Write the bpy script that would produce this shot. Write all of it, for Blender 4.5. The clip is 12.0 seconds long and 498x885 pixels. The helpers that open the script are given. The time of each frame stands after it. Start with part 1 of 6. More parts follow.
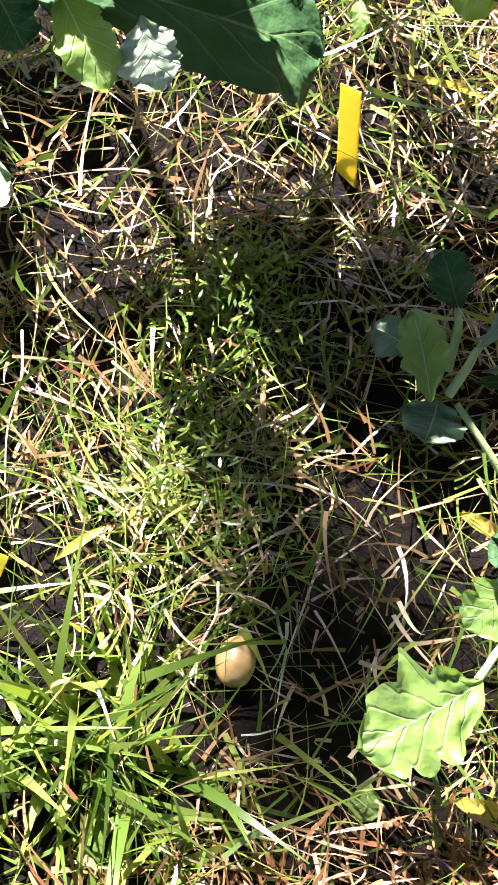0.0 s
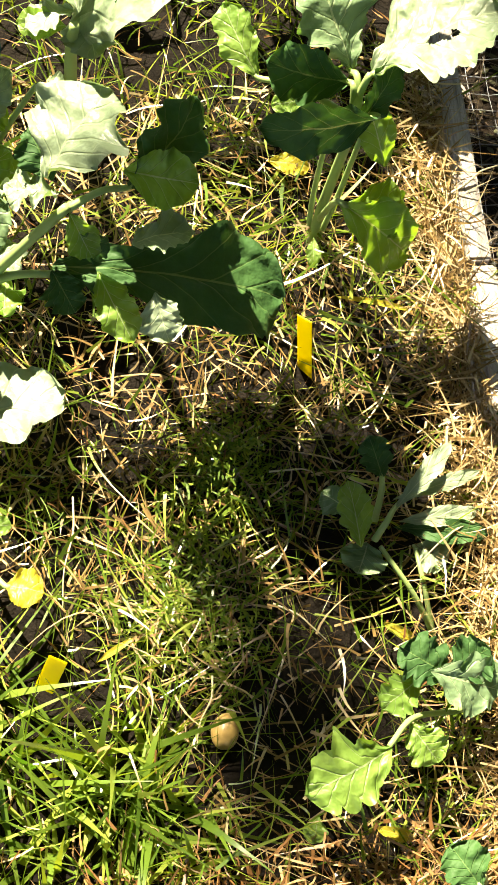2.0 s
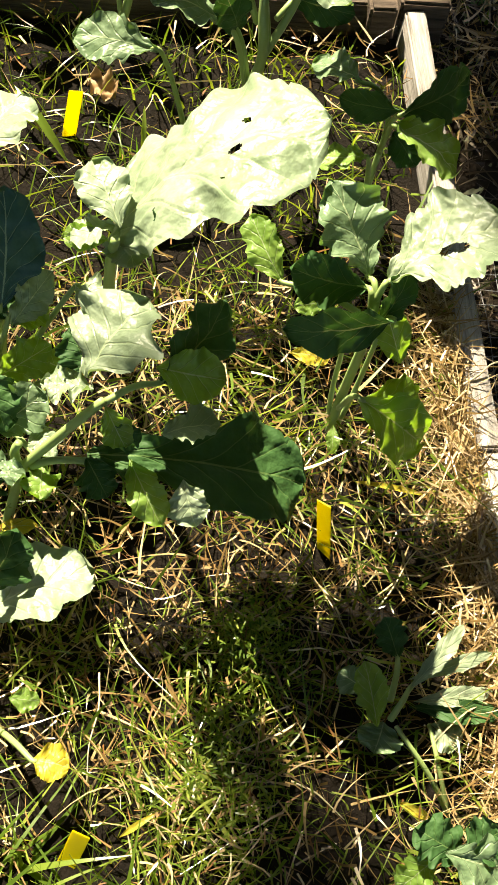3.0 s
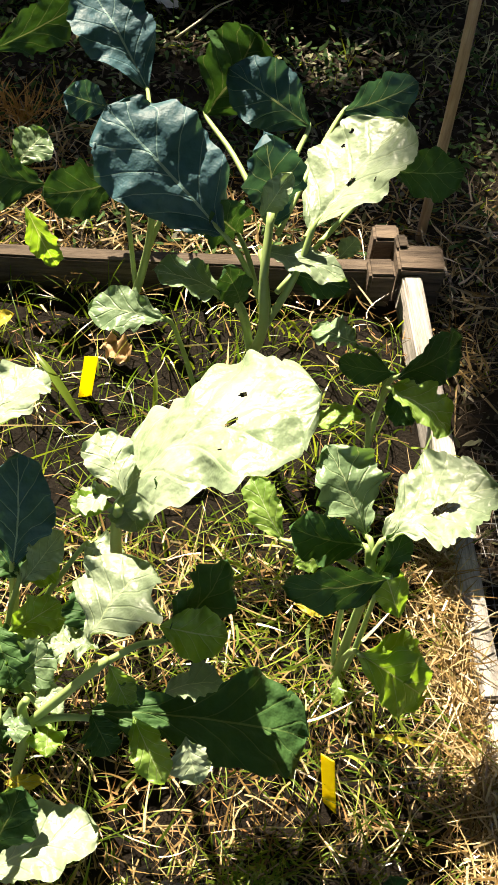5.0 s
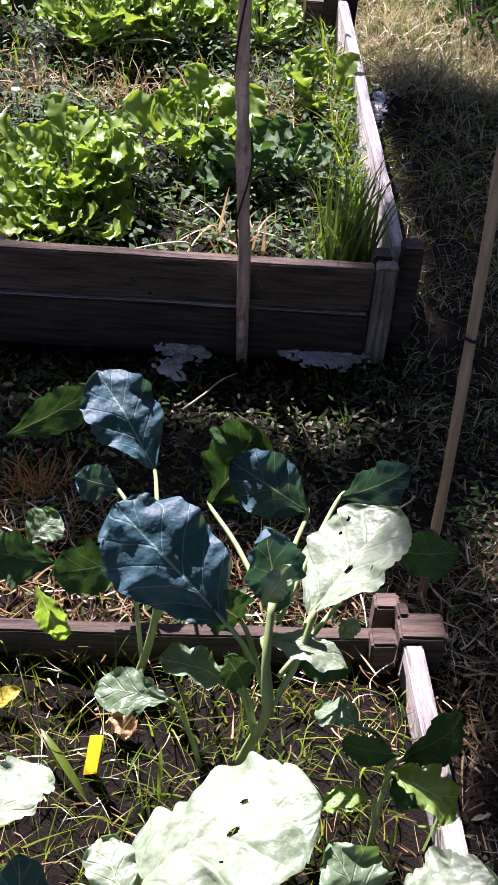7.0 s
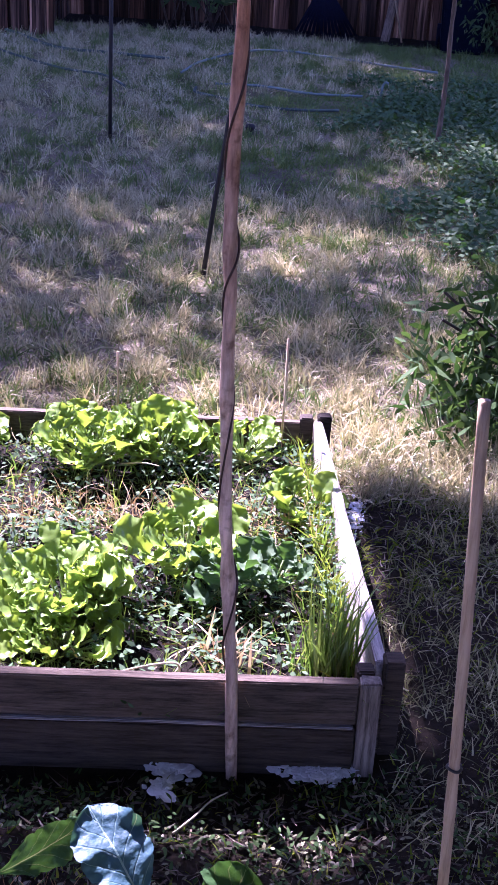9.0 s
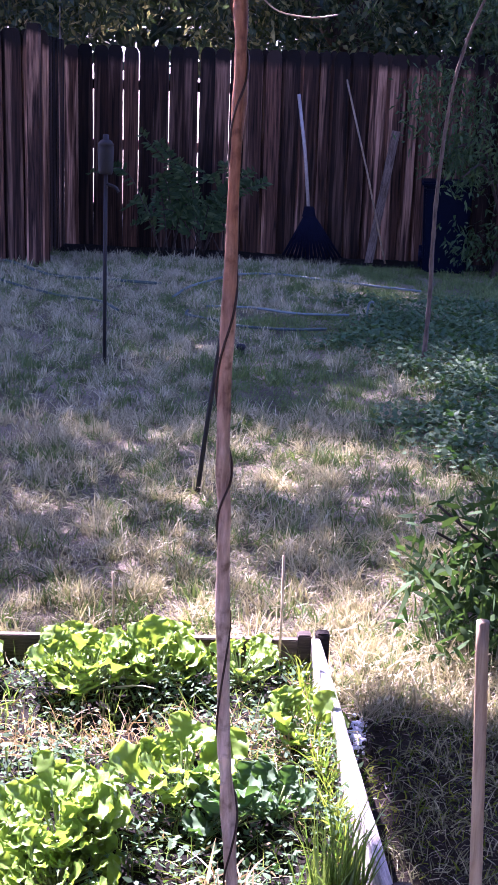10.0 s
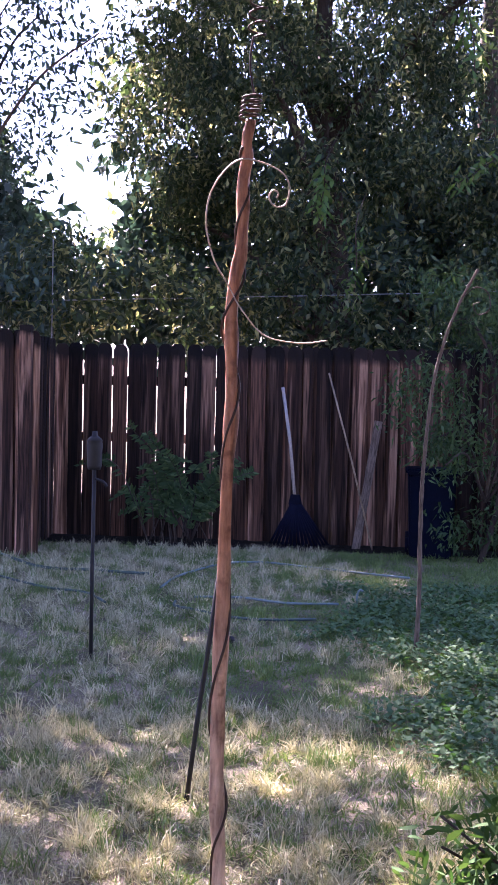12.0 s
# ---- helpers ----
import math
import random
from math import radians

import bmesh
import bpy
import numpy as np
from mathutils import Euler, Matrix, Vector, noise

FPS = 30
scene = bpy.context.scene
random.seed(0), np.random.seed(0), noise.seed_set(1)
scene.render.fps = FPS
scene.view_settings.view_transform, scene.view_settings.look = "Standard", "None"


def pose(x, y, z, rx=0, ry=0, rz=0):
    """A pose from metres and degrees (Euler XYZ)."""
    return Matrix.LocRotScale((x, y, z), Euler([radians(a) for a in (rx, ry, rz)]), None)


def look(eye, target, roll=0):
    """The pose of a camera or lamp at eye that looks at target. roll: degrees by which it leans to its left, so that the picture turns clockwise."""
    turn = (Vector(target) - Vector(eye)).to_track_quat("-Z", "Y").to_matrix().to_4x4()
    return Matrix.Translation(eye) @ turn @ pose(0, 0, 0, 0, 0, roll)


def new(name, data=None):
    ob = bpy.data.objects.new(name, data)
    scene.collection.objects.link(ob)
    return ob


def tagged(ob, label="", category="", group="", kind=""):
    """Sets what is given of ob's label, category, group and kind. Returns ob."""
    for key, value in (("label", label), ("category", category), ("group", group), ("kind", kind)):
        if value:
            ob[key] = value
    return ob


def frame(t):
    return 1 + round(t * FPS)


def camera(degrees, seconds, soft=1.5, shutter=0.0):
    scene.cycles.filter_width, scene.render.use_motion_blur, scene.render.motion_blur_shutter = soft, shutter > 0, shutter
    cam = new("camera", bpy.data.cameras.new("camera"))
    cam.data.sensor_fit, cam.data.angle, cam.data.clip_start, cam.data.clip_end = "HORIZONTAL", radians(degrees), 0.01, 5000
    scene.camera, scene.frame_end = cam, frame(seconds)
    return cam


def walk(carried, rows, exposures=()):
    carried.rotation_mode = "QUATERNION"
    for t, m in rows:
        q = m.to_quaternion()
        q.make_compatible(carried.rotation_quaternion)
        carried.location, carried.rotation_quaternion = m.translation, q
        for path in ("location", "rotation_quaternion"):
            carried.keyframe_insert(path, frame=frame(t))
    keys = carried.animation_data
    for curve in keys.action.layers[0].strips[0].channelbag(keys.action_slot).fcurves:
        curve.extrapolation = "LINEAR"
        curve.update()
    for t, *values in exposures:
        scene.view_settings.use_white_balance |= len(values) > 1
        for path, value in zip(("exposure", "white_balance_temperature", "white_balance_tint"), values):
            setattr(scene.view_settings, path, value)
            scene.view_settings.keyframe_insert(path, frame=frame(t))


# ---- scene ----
cam = camera(22.1, 12.0, soft=1.5)
PATH = [
    (0, (0.129, 0.159, 0.808), (0.289, 0.8, -1.08), 23.2),
    (0.5, (0.115, 0.161, 0.933), (0.283, 0.761, -0.967), 24.0),
    (1, (0.11, 0.148, 1.026), (0.259, 0.729, -0.882), 22.7),
    (1.5, (0.107, 0.149, 1.105), (0.235, 0.786, -0.787), 20.2),
    (2, (0.108, 0.16, 1.159), (0.248, 0.809, -0.728), 20.9),
    (2.5, (0.099, 0.153, 1.193), (0.183, 0.929, -0.648), 16.0),
    (3, (0.095, 0.163, 1.221), (0.168, 1.027, -0.581), 14.9),
    (3.2, (0.1, 0.165, 1.228), (0.16, 1.081, -0.549), 13.9),
    (4.8, (0.116, 0.172, 1.275), (0.079, 1.307, -0.371), 8.8),
    (5, (0.116, 0.175, 1.276), (0.078, 1.325, -0.36), 8.6),
    (5.5, (0.123, 0.193, 1.292), (0.071, 1.431, -0.277), 7.3),
    (6, (0.124, 0.203, 1.316), (0.053, 1.538, -0.171), 6.7),
    (6.5, (0.122, 0.212, 1.335), (0.027, 1.63, -0.072), 6.2),
    (7, (0.113, 0.216, 1.362), (-0.022, 1.708, 0.037), 5.5),
    (7.2, (0.112, 0.215, 1.375), (-0.032, 1.756, 0.108), 5.2),
    (8.8, (0.114, 0.194, 1.466), (-0.084, 1.97, 0.569), 3.7),
    (9, (0.114, 0.198, 1.468), (-0.08, 2.002, 0.626), 3.4),
    (9.5, (0.114, 0.216, 1.467), (-0.096, 2.079, 0.771), 2.7),
    (10, (0.114, 0.204, 1.481), (-0.101, 2.12, 0.95), 2.0),
    (10.5, (0.115, 0.191, 1.498), (-0.092, 2.144, 1.116), 1.7),
    (11, (0.116, 0.193, 1.505), (-0.083, 2.167, 1.256), 1.6),
    (11.5, (0.1, 0.273, 1.521), (-0.109, 2.257, 1.375), 1.4),
    (12, (0.096, 0.271, 1.526), (-0.119, 2.257, 1.429), 1.3),
]
walk(cam, [(t, look(eye, aim, roll)) for t, eye, aim, roll in PATH],
     [(0, 3.1, 5250, 36), (1, 2.88, 6400, 14), (2, 2.7, 6800, 11), (3, 2.22, 6700, 12), (5, 2.28, 6600, 16), (7, 2.08, 5300, 46), (9, 3.12, 5000, 70), (10.5, 3.58, 5150, 64), (12, 3.78, 5450, 55)])


# ---- world, sun ----
SUN_WAY = Vector((-0.56, 0.80, 1.0)).normalized()
SUN_X, SUN_Y = SUN_WAY.x / SUN_WAY.z, SUN_WAY.y / SUN_WAY.z
world = bpy.data.worlds.new("sky")
scene.world = world
world.use_nodes = True
wt = world.node_tree
sky = wt.nodes.new("ShaderNodeTexSky")
sky.sky_type = "NISHITA"
sky.sun_disc = False
sky.sun_elevation = math.asin(SUN_WAY.z)
sky.sun_rotation = math.atan2(SUN_WAY.x, SUN_WAY.y)
wt.links.new(sky.outputs[0], wt.nodes["Background"].inputs[0])
wt.nodes["Background"].inputs[1].default_value = 0.05
sun = new("sun", bpy.data.lights.new("sun", "SUN"))
sun.data.energy, sun.data.angle, sun.data.color = 5.0, radians(0.5), (1.0, 0.88, 0.64)
sun.matrix_world = look(SUN_WAY * 30, (0, 0, 0))


# ---- materials ----
class Nodes:
    """A small builder for node materials."""

    def __init__(self, name):
        self.mat = bpy.data.materials.new(name)
        self.mat.use_nodes = True
        self.tree = self.mat.node_tree
        self.bsdf = self.tree.nodes["Principled BSDF"]
        self.out = self.tree.nodes["Material Output"]

    def add(self, kind, **values):
        node = self.tree.nodes.new(kind)
        for key, value in values.items():
            setattr(node, key, value)
        return node

    def link(self, a, b):
        self.tree.links.new(a, b)

    def math(self, op, a, b=None):
        node = self.add("ShaderNodeMath", operation=op)
        for k, v in enumerate((a, b)):
            if v is None:
                continue
            if isinstance(v, (int, float)):
                node.inputs[k].default_value = v
            else:
                self.link(v, node.inputs[k])
        return node.outputs[0]

    def coords(self, stretch=(1, 1, 1), which="Object"):
        tex = self.add("ShaderNodeTexCoord")
        mapping = self.add("ShaderNodeMapping")
        mapping.inputs["Scale"].default_value = stretch
        self.link(tex.outputs[which], mapping.inputs["Vector"])
        return mapping.outputs[0]

    def noise(self, scale, detail=4.0, vector=None, rough=0.55):
        node = self.add("ShaderNodeTexNoise")
        node.inputs["Scale"].default_value = scale
        node.inputs["Detail"].default_value = detail
        node.inputs["Roughness"].default_value = rough
        self.link(vector if vector is not None else self.coords(), node.inputs["Vector"])
        return node.outputs["Fac"]

    def ramp(self, fac, *stops):
        node = self.add("ShaderNodeValToRGB")
        ramp = node.color_ramp
        while len(ramp.elements) < len(stops):
            ramp.elements.new(0.5)
        for element, (at, colour) in zip(ramp.elements, stops):
            element.position, element.color = at, (*colour, 1)
        self.link(fac, node.inputs["Fac"])
        return node.outputs["Color"]

    def mix(self, fac, a, b, blend="MIX"):
        node = self.add("ShaderNodeMix", data_type="RGBA", blend_type=blend)
        for key, v in ((0, fac), (6, a), (7, b)):
            if isinstance(v, (int, float)):
                node.inputs[key].default_value = v
            elif isinstance(v, tuple):
                node.inputs[key].default_value = (*v, 1)
            else:
                self.link(v, node.inputs[key])
        return node.outputs[2]

    def colour(self, value):
        if isinstance(value, tuple):
            self.bsdf.inputs["Base Color"].default_value = (*value, 1)
        else:
            self.link(value, self.bsdf.inputs["Base Color"])
        return self

    def gloss(self, rough, spec=0.5, metal=0.0):
        self.bsdf.inputs["Roughness"].default_value = rough
        self.bsdf.inputs["Specular IOR Level"].default_value = spec
        self.bsdf.inputs["Metallic"].default_value = metal
        return self

    def bump(self, height, strength, distance):
        node = self.add("ShaderNodeBump")
        node.inputs["Strength"].default_value = strength
        node.inputs["Distance"].default_value = distance
        self.link(height, node.inputs["Height"])
        self.link(node.outputs[0], self.bsdf.inputs["Normal"])
        return self

    def translucent(self, amount, colour):
        """Lets some of the light through, as a leaf does."""
        trans = self.add("ShaderNodeBsdfTranslucent")
        if isinstance(colour, tuple):
            trans.inputs[0].default_value = (*colour, 1)
        else:
            self.link(colour, trans.inputs[0])
        mixer = self.add("ShaderNodeMixShader")
        mixer.inputs[0].default_value = amount
        self.link(self.bsdf.outputs[0], mixer.inputs[1])
        self.link(trans.outputs[0], mixer.inputs[2])
        self.link(mixer.outputs[0], self.out.inputs[0])
        return self


def brassica(name, low, high, through_colour, amount, rough=0.42, vein=(0.42, 0.52, 0.30), spec=0.45):
    """A cabbage-family leaf: waxy bloom, pale midrib and side veins drawn along the blade's own coordinates."""
    n = Nodes(name)
    uv = n.add("ShaderNodeUVMap", uv_map="blade")
    sep = n.add("ShaderNodeSeparateXYZ")
    n.link(uv.outputs[0], sep.inputs[0])
    side = n.math("ABSOLUTE", sep.outputs[0])
    rib = n.math("LESS_THAN", side, n.math("SUBTRACT", 0.040, n.math("MULTIPLY", sep.outputs[1], 0.026)))
    bow = n.math("MULTIPLY", n.math("POWER", side, 0.75), 1.75)
    slant = n.math("SUBTRACT", n.math("MULTIPLY", sep.outputs[1], 5.4), bow)
    handed = n.math("MULTIPLY", n.math("GREATER_THAN", sep.outputs[0], 0.0), 0.37)
    wob = n.math("ADD", n.math("ADD", slant, handed), n.math("MULTIPLY", n.noise(16, 3), 0.30))
    tooth = n.math("ABSOLUTE", n.math("SUBTRACT", n.math("FRACT", wob), 0.5))
    branch = n.math("LESS_THAN", tooth, n.math("SUBTRACT", 0.034, n.math("MULTIPLY", side, 0.022)))
    veins = n.math("MAXIMUM", rib, n.math("MULTIPLY", branch, 0.62))
    patch = n.ramp(n.noise(17, 5), (0.30, low), (0.72, high))
    mottle = n.ramp(n.noise(90, 5, None, 0.65), (0.34, (0.82, 0.84, 0.80)), (0.66, (1.08, 1.07, 1.06)))
    patch = n.mix(1.0, patch, mottle, "MULTIPLY")
    base = n.mix(n.math("MULTIPLY", veins, 0.55), patch, vein)
    n.colour(base).gloss(rough, spec)
    dent = n.math("MINIMUM", tooth, 0.10)
    relief = n.math("ADD", n.math("MULTIPLY", n.noise(110, 2), 0.7), n.math("MULTIPLY", dent, 2.2))
    n.bump(n.math("ADD", relief, n.math("MULTIPLY", n.noise(52, 2), 0.6)), 0.75, 0.0032)
    lit = n.mix(veins, through_colour, (0.55, 0.62, 0.22))
    n.translucent(amount, lit)
    return n.mat


def plain_leaf(name, stops, through_stops, amount, rough=0.45, spec=0.4):
    n = Nodes(name)
    geo = n.add("ShaderNodeNewGeometry")
    rnd = geo.outputs["Random Per Island"]
    n.colour(n.mix(0.35, n.ramp(rnd, *stops), n.ramp(n.noise(9, 3), *stops))).gloss(rough, spec)
    n.translucent(amount, n.ramp(rnd, *through_stops))
    return n.mat


def wood(name, dark, light, grain=(1, 14, 14), scale=9, rough=0.85, relief=0.5, least=0.48, most=1.33):
    n = Nodes(name)
    info = n.add("ShaderNodeObjectInfo")
    shift = n.add("ShaderNodeVectorMath", operation="ADD")
    n.link(n.coords(grain), shift.inputs[0])
    n.link(n.math("MULTIPLY", info.outputs["Random"], 37.0), shift.inputs[1])
    vec = shift.outputs[0]
    streak = n.noise(scale, 8, vec, 0.65)
    fine = n.noise(scale * 7, 4, vec, 0.6)
    fac = n.math("ADD", n.math("MULTIPLY", streak, 0.75), n.math("MULTIPLY", fine, 0.3))
    col = n.ramp(fac, (0.38, dark), (0.62, light))
    stain = n.ramp(n.noise(3.2, 4), (0.35, (0.62, 0.60, 0.58)), (0.65, (1, 1, 1)))
    col = n.mix(1.0, col, stain, "MULTIPLY")
    tone = n.ramp(info.outputs["Random"], (0.0, (least, least, least)), (0.6, (0.85, 0.85, 0.85)), (1.0, (most, most, most)))
    n.colour(n.mix(1.0, col, tone, "MULTIPLY")).gloss(rough, 0.25)
    n.bump(n.math("ADD", streak, n.math("MULTIPLY", fine, 0.6)), relief, 0.004)
    return n.mat


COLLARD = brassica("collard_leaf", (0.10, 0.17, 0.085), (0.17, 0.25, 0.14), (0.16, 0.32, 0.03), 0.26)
# Lighting put into leaf colour: sunlit pale, shaded dark and blue, backlit lime.
COLLARD_SHADE_BLUE = brassica("collard_leaf_shade_blue", (0.020, 0.062, 0.078), (0.043, 0.102, 0.130), (0.08, 0.22, 0.07), 0.13, 0.55, (0.22, 0.36, 0.32), 0.25)
COLLARD_SUNLIT_PALE = brassica("collard_leaf_sunlit_pale", (0.18, 0.25, 0.15), (0.31, 0.38, 0.27), (0.26, 0.40, 0.08), 0.24, 0.42)
COLLARD_SHADE_DARK = brassica("collard_leaf_shade_dark", (0.024, 0.066, 0.020), (0.044, 0.104, 0.030), (0.09, 0.23, 0.02), 0.08, 0.6, (0.11, 0.19, 0.06), 0.18)
COLLARD_BACKLIT_LIME = brassica("collard_leaf_backlit_lime", (0.13, 0.24, 0.045), (0.22, 0.34, 0.07), (0.30, 0.52, 0.02), 0.42)
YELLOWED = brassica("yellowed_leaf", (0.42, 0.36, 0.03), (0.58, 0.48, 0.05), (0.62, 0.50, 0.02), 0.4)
STEM = plain_leaf("stem_green", ((0.0, (0.22, 0.32, 0.10)), (1.0, (0.30, 0.40, 0.15))), ((0.0, (0.3, 0.45, 0.06)), (1.0, (0.35, 0.5, 0.08))), 0.12)
GRASS_GREEN = plain_leaf("grass_green", ((0.0, (0.026, 0.055, 0.008)), (0.55, (0.10, 0.165, 0.020)), (1.0, (0.36, 0.40, 0.08))),
                         ((0.0, (0.10, 0.24, 0.01)), (1.0, (0.46, 0.54, 0.03))), 0.38, 0.24)
GRASS_DRY = plain_leaf("grass_dry", ((0.0, (0.22, 0.15, 0.07)), (0.5, (0.38, 0.29, 0.16)), (1.0, (0.55, 0.46, 0.30))),
                       ((0.0, (0.32, 0.20, 0.06)), (1.0, (0.55, 0.42, 0.20))), 0.28, 0.6)
STRAW = plain_leaf("straw", ((0.0, (0.035, 0.020, 0.007)), (0.5, (0.25, 0.165, 0.062)), (1.0, (0.74, 0.62, 0.38))),
                   ((0.0, (0.16, 0.08, 0.015)), (1.0, (0.54, 0.38, 0.13))), 0.2, 0.26, 0.6)
MULCH = plain_leaf("brown_mulch", ((0.0, (0.045, 0.019, 0.007)), (0.6, (0.20, 0.10, 0.035)), (1.0, (0.46, 0.28, 0.12))), ((0.0, (0.1, 0.04, 0.01)), (1.0, (0.4, 0.22, 0.06))), 0.12, 0.3, 0.5)
# Straw darkened for the shade on the path and beside the side board.
SHADED_LITTER = plain_leaf("shaded_litter", ((0.0, (0.018, 0.012, 0.007)), (0.6, (0.085, 0.060, 0.036)), (1.0, (0.40, 0.33, 0.23))),
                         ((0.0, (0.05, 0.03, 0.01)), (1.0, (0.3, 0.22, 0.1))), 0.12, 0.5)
LAWN_MIX = plain_leaf("lawn_blades", ((0.0, (0.12, 0.13, 0.06)), (0.35, (0.38, 0.33, 0.21)), (0.7, (0.62, 0.59, 0.36)), (1.0, (0.84, 0.81, 0.53))),
                      ((0.0, (0.16, 0.22, 0.04)), (1.0, (0.5, 0.42, 0.22))), 0.25, 0.6)
LAWN_DULL = plain_leaf("dull_lawn_blades", ((0.0, (0.030, 0.048, 0.016)), (0.45, (0.27, 0.28, 0.12)), (1.0, (0.80, 0.75, 0.44))),
                       ((0.0, (0.12, 0.16, 0.04)), (1.0, (0.36, 0.30, 0.16))), 0.2, 0.7)
LAWN_GREEN = plain_leaf("lawn_green_blades", ((0.0, (0.05, 0.10, 0.028)), (1.0, (0.22, 0.30, 0.09))), ((0.0, (0.06, 0.14, 0.02)), (1.0, (0.22, 0.30, 0.05))), 0.22, 0.7)
# Orange puts sunlight into the tuft's colour, as it stands in shade.
ORANGE_SUNLIT_DRY = plain_leaf("orange_sunlit_blades", ((0.0, (0.40, 0.20, 0.05)), (1.0, (0.72, 0.44, 0.14))), ((0.0, (0.5, 0.25, 0.05)), (1.0, (0.7, 0.42, 0.1))), 0.3, 0.6)
CHIVE = plain_leaf("chive_leaf", ((0.0, (0.045, 0.10, 0.018)), (1.0, (0.21, 0.31, 0.060))), ((0.0, (0.12, 0.26, 0.02)), (1.0, (0.32, 0.44, 0.05))), 0.3, 0.3)
WEED = plain_leaf("weed_leaf", ((0.0, (0.022, 0.055, 0.026)), (1.0, (0.095, 0.165, 0.068))), ((0.0, (0.06, 0.2, 0.02)), (1.0, (0.14, 0.3, 0.03))), 0.2, 0.72, 0.2)
LETTUCE = plain_leaf("lettuce_leaf", ((0.0, (0.034, 0.090, 0.014)), (0.5, (0.13, 0.24, 0.030)), (1.0, (0.36, 0.44, 0.09))),
                     ((0.0, (0.15, 0.34, 0.01)), (1.0, (0.42, 0.54, 0.03))), 0.32, 0.4)
LEAF_BITS = plain_leaf("leaf_bits", ((0.0, (0.02, 0.016, 0.008)), (0.55, (0.075, 0.080, 0.034)), (1.0, (0.32, 0.33, 0.17))), ((0.0, (0.05, 0.05, 0.01)), (1.0, (0.2, 0.24, 0.05))), 0.15, 0.5, 0.35)
TREE_LEAF = plain_leaf("tree_leaf", ((0.0, (0.008, 0.022, 0.010)), (0.6, (0.030, 0.058, 0.026)), (1.0, (0.18, 0.22, 0.10))),
                       ((0.0, (0.03, 0.06, 0.015)), (0.7, (0.10, 0.15, 0.04)), (1.0, (0.74, 0.70, 0.26))), 0.33, 0.45, 0.3)
TREE_LEAF_COOL = plain_leaf("tree_leaf_cool", ((0.0, (0.012, 0.036, 0.028)), (1.0, (0.075, 0.135, 0.105))),
                            ((0.0, (0.04, 0.10, 0.06)), (1.0, (0.09, 0.16, 0.08))), 0.14, 0.6)
BUSH_LEAF = plain_leaf("bush_leaf", ((0.0, (0.03, 0.08, 0.02)), (1.0, (0.08, 0.16, 0.035))), ((0.0, (0.10, 0.24, 0.02)), (1.0, (0.22, 0.38, 0.03))), 0.3, 0.6)
def fence_wood():
    """Stained boards, bleached in long streaks and blackened along their tops."""
    n = Nodes("stained_fence_wood")
    info = n.add("ShaderNodeObjectInfo")
    shift = n.add("ShaderNodeVectorMath", operation="ADD")
    n.link(n.coords((1, 1, 1)), shift.inputs[0])
    n.link(n.math("MULTIPLY", info.outputs["Random"], 41.0), shift.inputs[1])
    stretch = n.add("ShaderNodeMapping")
    stretch.inputs["Scale"].default_value = (19, 19, 1.3)
    n.link(shift.outputs[0], stretch.inputs["Vector"])
    wide = n.add("ShaderNodeMapping")
    wide.inputs["Scale"].default_value = (7, 7, 0.55)
    n.link(shift.outputs[0], wide.inputs["Vector"])
    fine = n.noise(3.0, 6, stretch.outputs[0], 0.6)
    broad = n.noise(1.6, 4, wide.outputs[0], 0.55)
    base = n.ramp(fine, (0.34, (0.007, 0.004, 0.003)), (0.66, (0.125, 0.066, 0.044)))
    pale = n.ramp(fine, (0.34, (0.09, 0.048, 0.032)), (0.66, (0.52, 0.33, 0.23)))
    col = n.mix(n.ramp(broad, (0.52, (0, 0, 0)), (0.60, (1, 1, 1))), base, pale)
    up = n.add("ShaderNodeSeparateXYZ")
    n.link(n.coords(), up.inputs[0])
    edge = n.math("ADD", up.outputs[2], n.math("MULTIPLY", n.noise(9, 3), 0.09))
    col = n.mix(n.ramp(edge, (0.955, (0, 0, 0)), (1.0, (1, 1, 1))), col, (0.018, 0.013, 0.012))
    tone = n.ramp(info.outputs["Random"], (0.0, (0.13, 0.12, 0.12)), (0.5, (0.42, 0.39, 0.37)), (1.0, (1.75, 1.62, 1.5)))
    n.colour(n.mix(1.0, col, tone, "MULTIPLY")).gloss(0.85, 0.25)
    n.bump(n.math("ADD", fine, broad), 0.6, 0.006)
    return n.mat


BUSH_DARK = plain_leaf("dark_bush_leaf", ((0.0, (0.02, 0.05, 0.016)), (1.0, (0.065, 0.115, 0.035))), ((0.0, (0.06, 0.16, 0.02)), (1.0, (0.14, 0.26, 0.03))), 0.14, 0.8, 0.12)
SHRUB_LEAF = plain_leaf("shrub_leaf", ((0.0, (0.018, 0.045, 0.016)), (0.7, (0.036, 0.075, 0.028)), (1.0, (0.10, 0.16, 0.06))), ((0.0, (0.05, 0.13, 0.02)), (1.0, (0.22, 0.32, 0.06))), 0.2, 0.6, 0.2)
GREY_WOOD = wood("weathered_grey_wood", (0.22, 0.205, 0.19), (0.68, 0.65, 0.62), least=0.95, most=1.2)
BROWN_WOOD = wood("weathered_brown_wood", (0.036, 0.027, 0.021), (0.140, 0.108, 0.081))
FENCE_WOOD = fence_wood()
POST_WOOD = wood("weathered_upright_wood", (0.07, 0.058, 0.048), (0.34, 0.29, 0.24), (14, 14, 1), 8)
PLANK_WOOD = wood("old_plank_wood", (0.05, 0.036, 0.028), (0.24, 0.185, 0.145), (14, 14, 1), 8)
DARK_BOARD = wood("darkened_board_wood", (0.045, 0.034, 0.024), (0.27, 0.215, 0.160), relief=0.8)
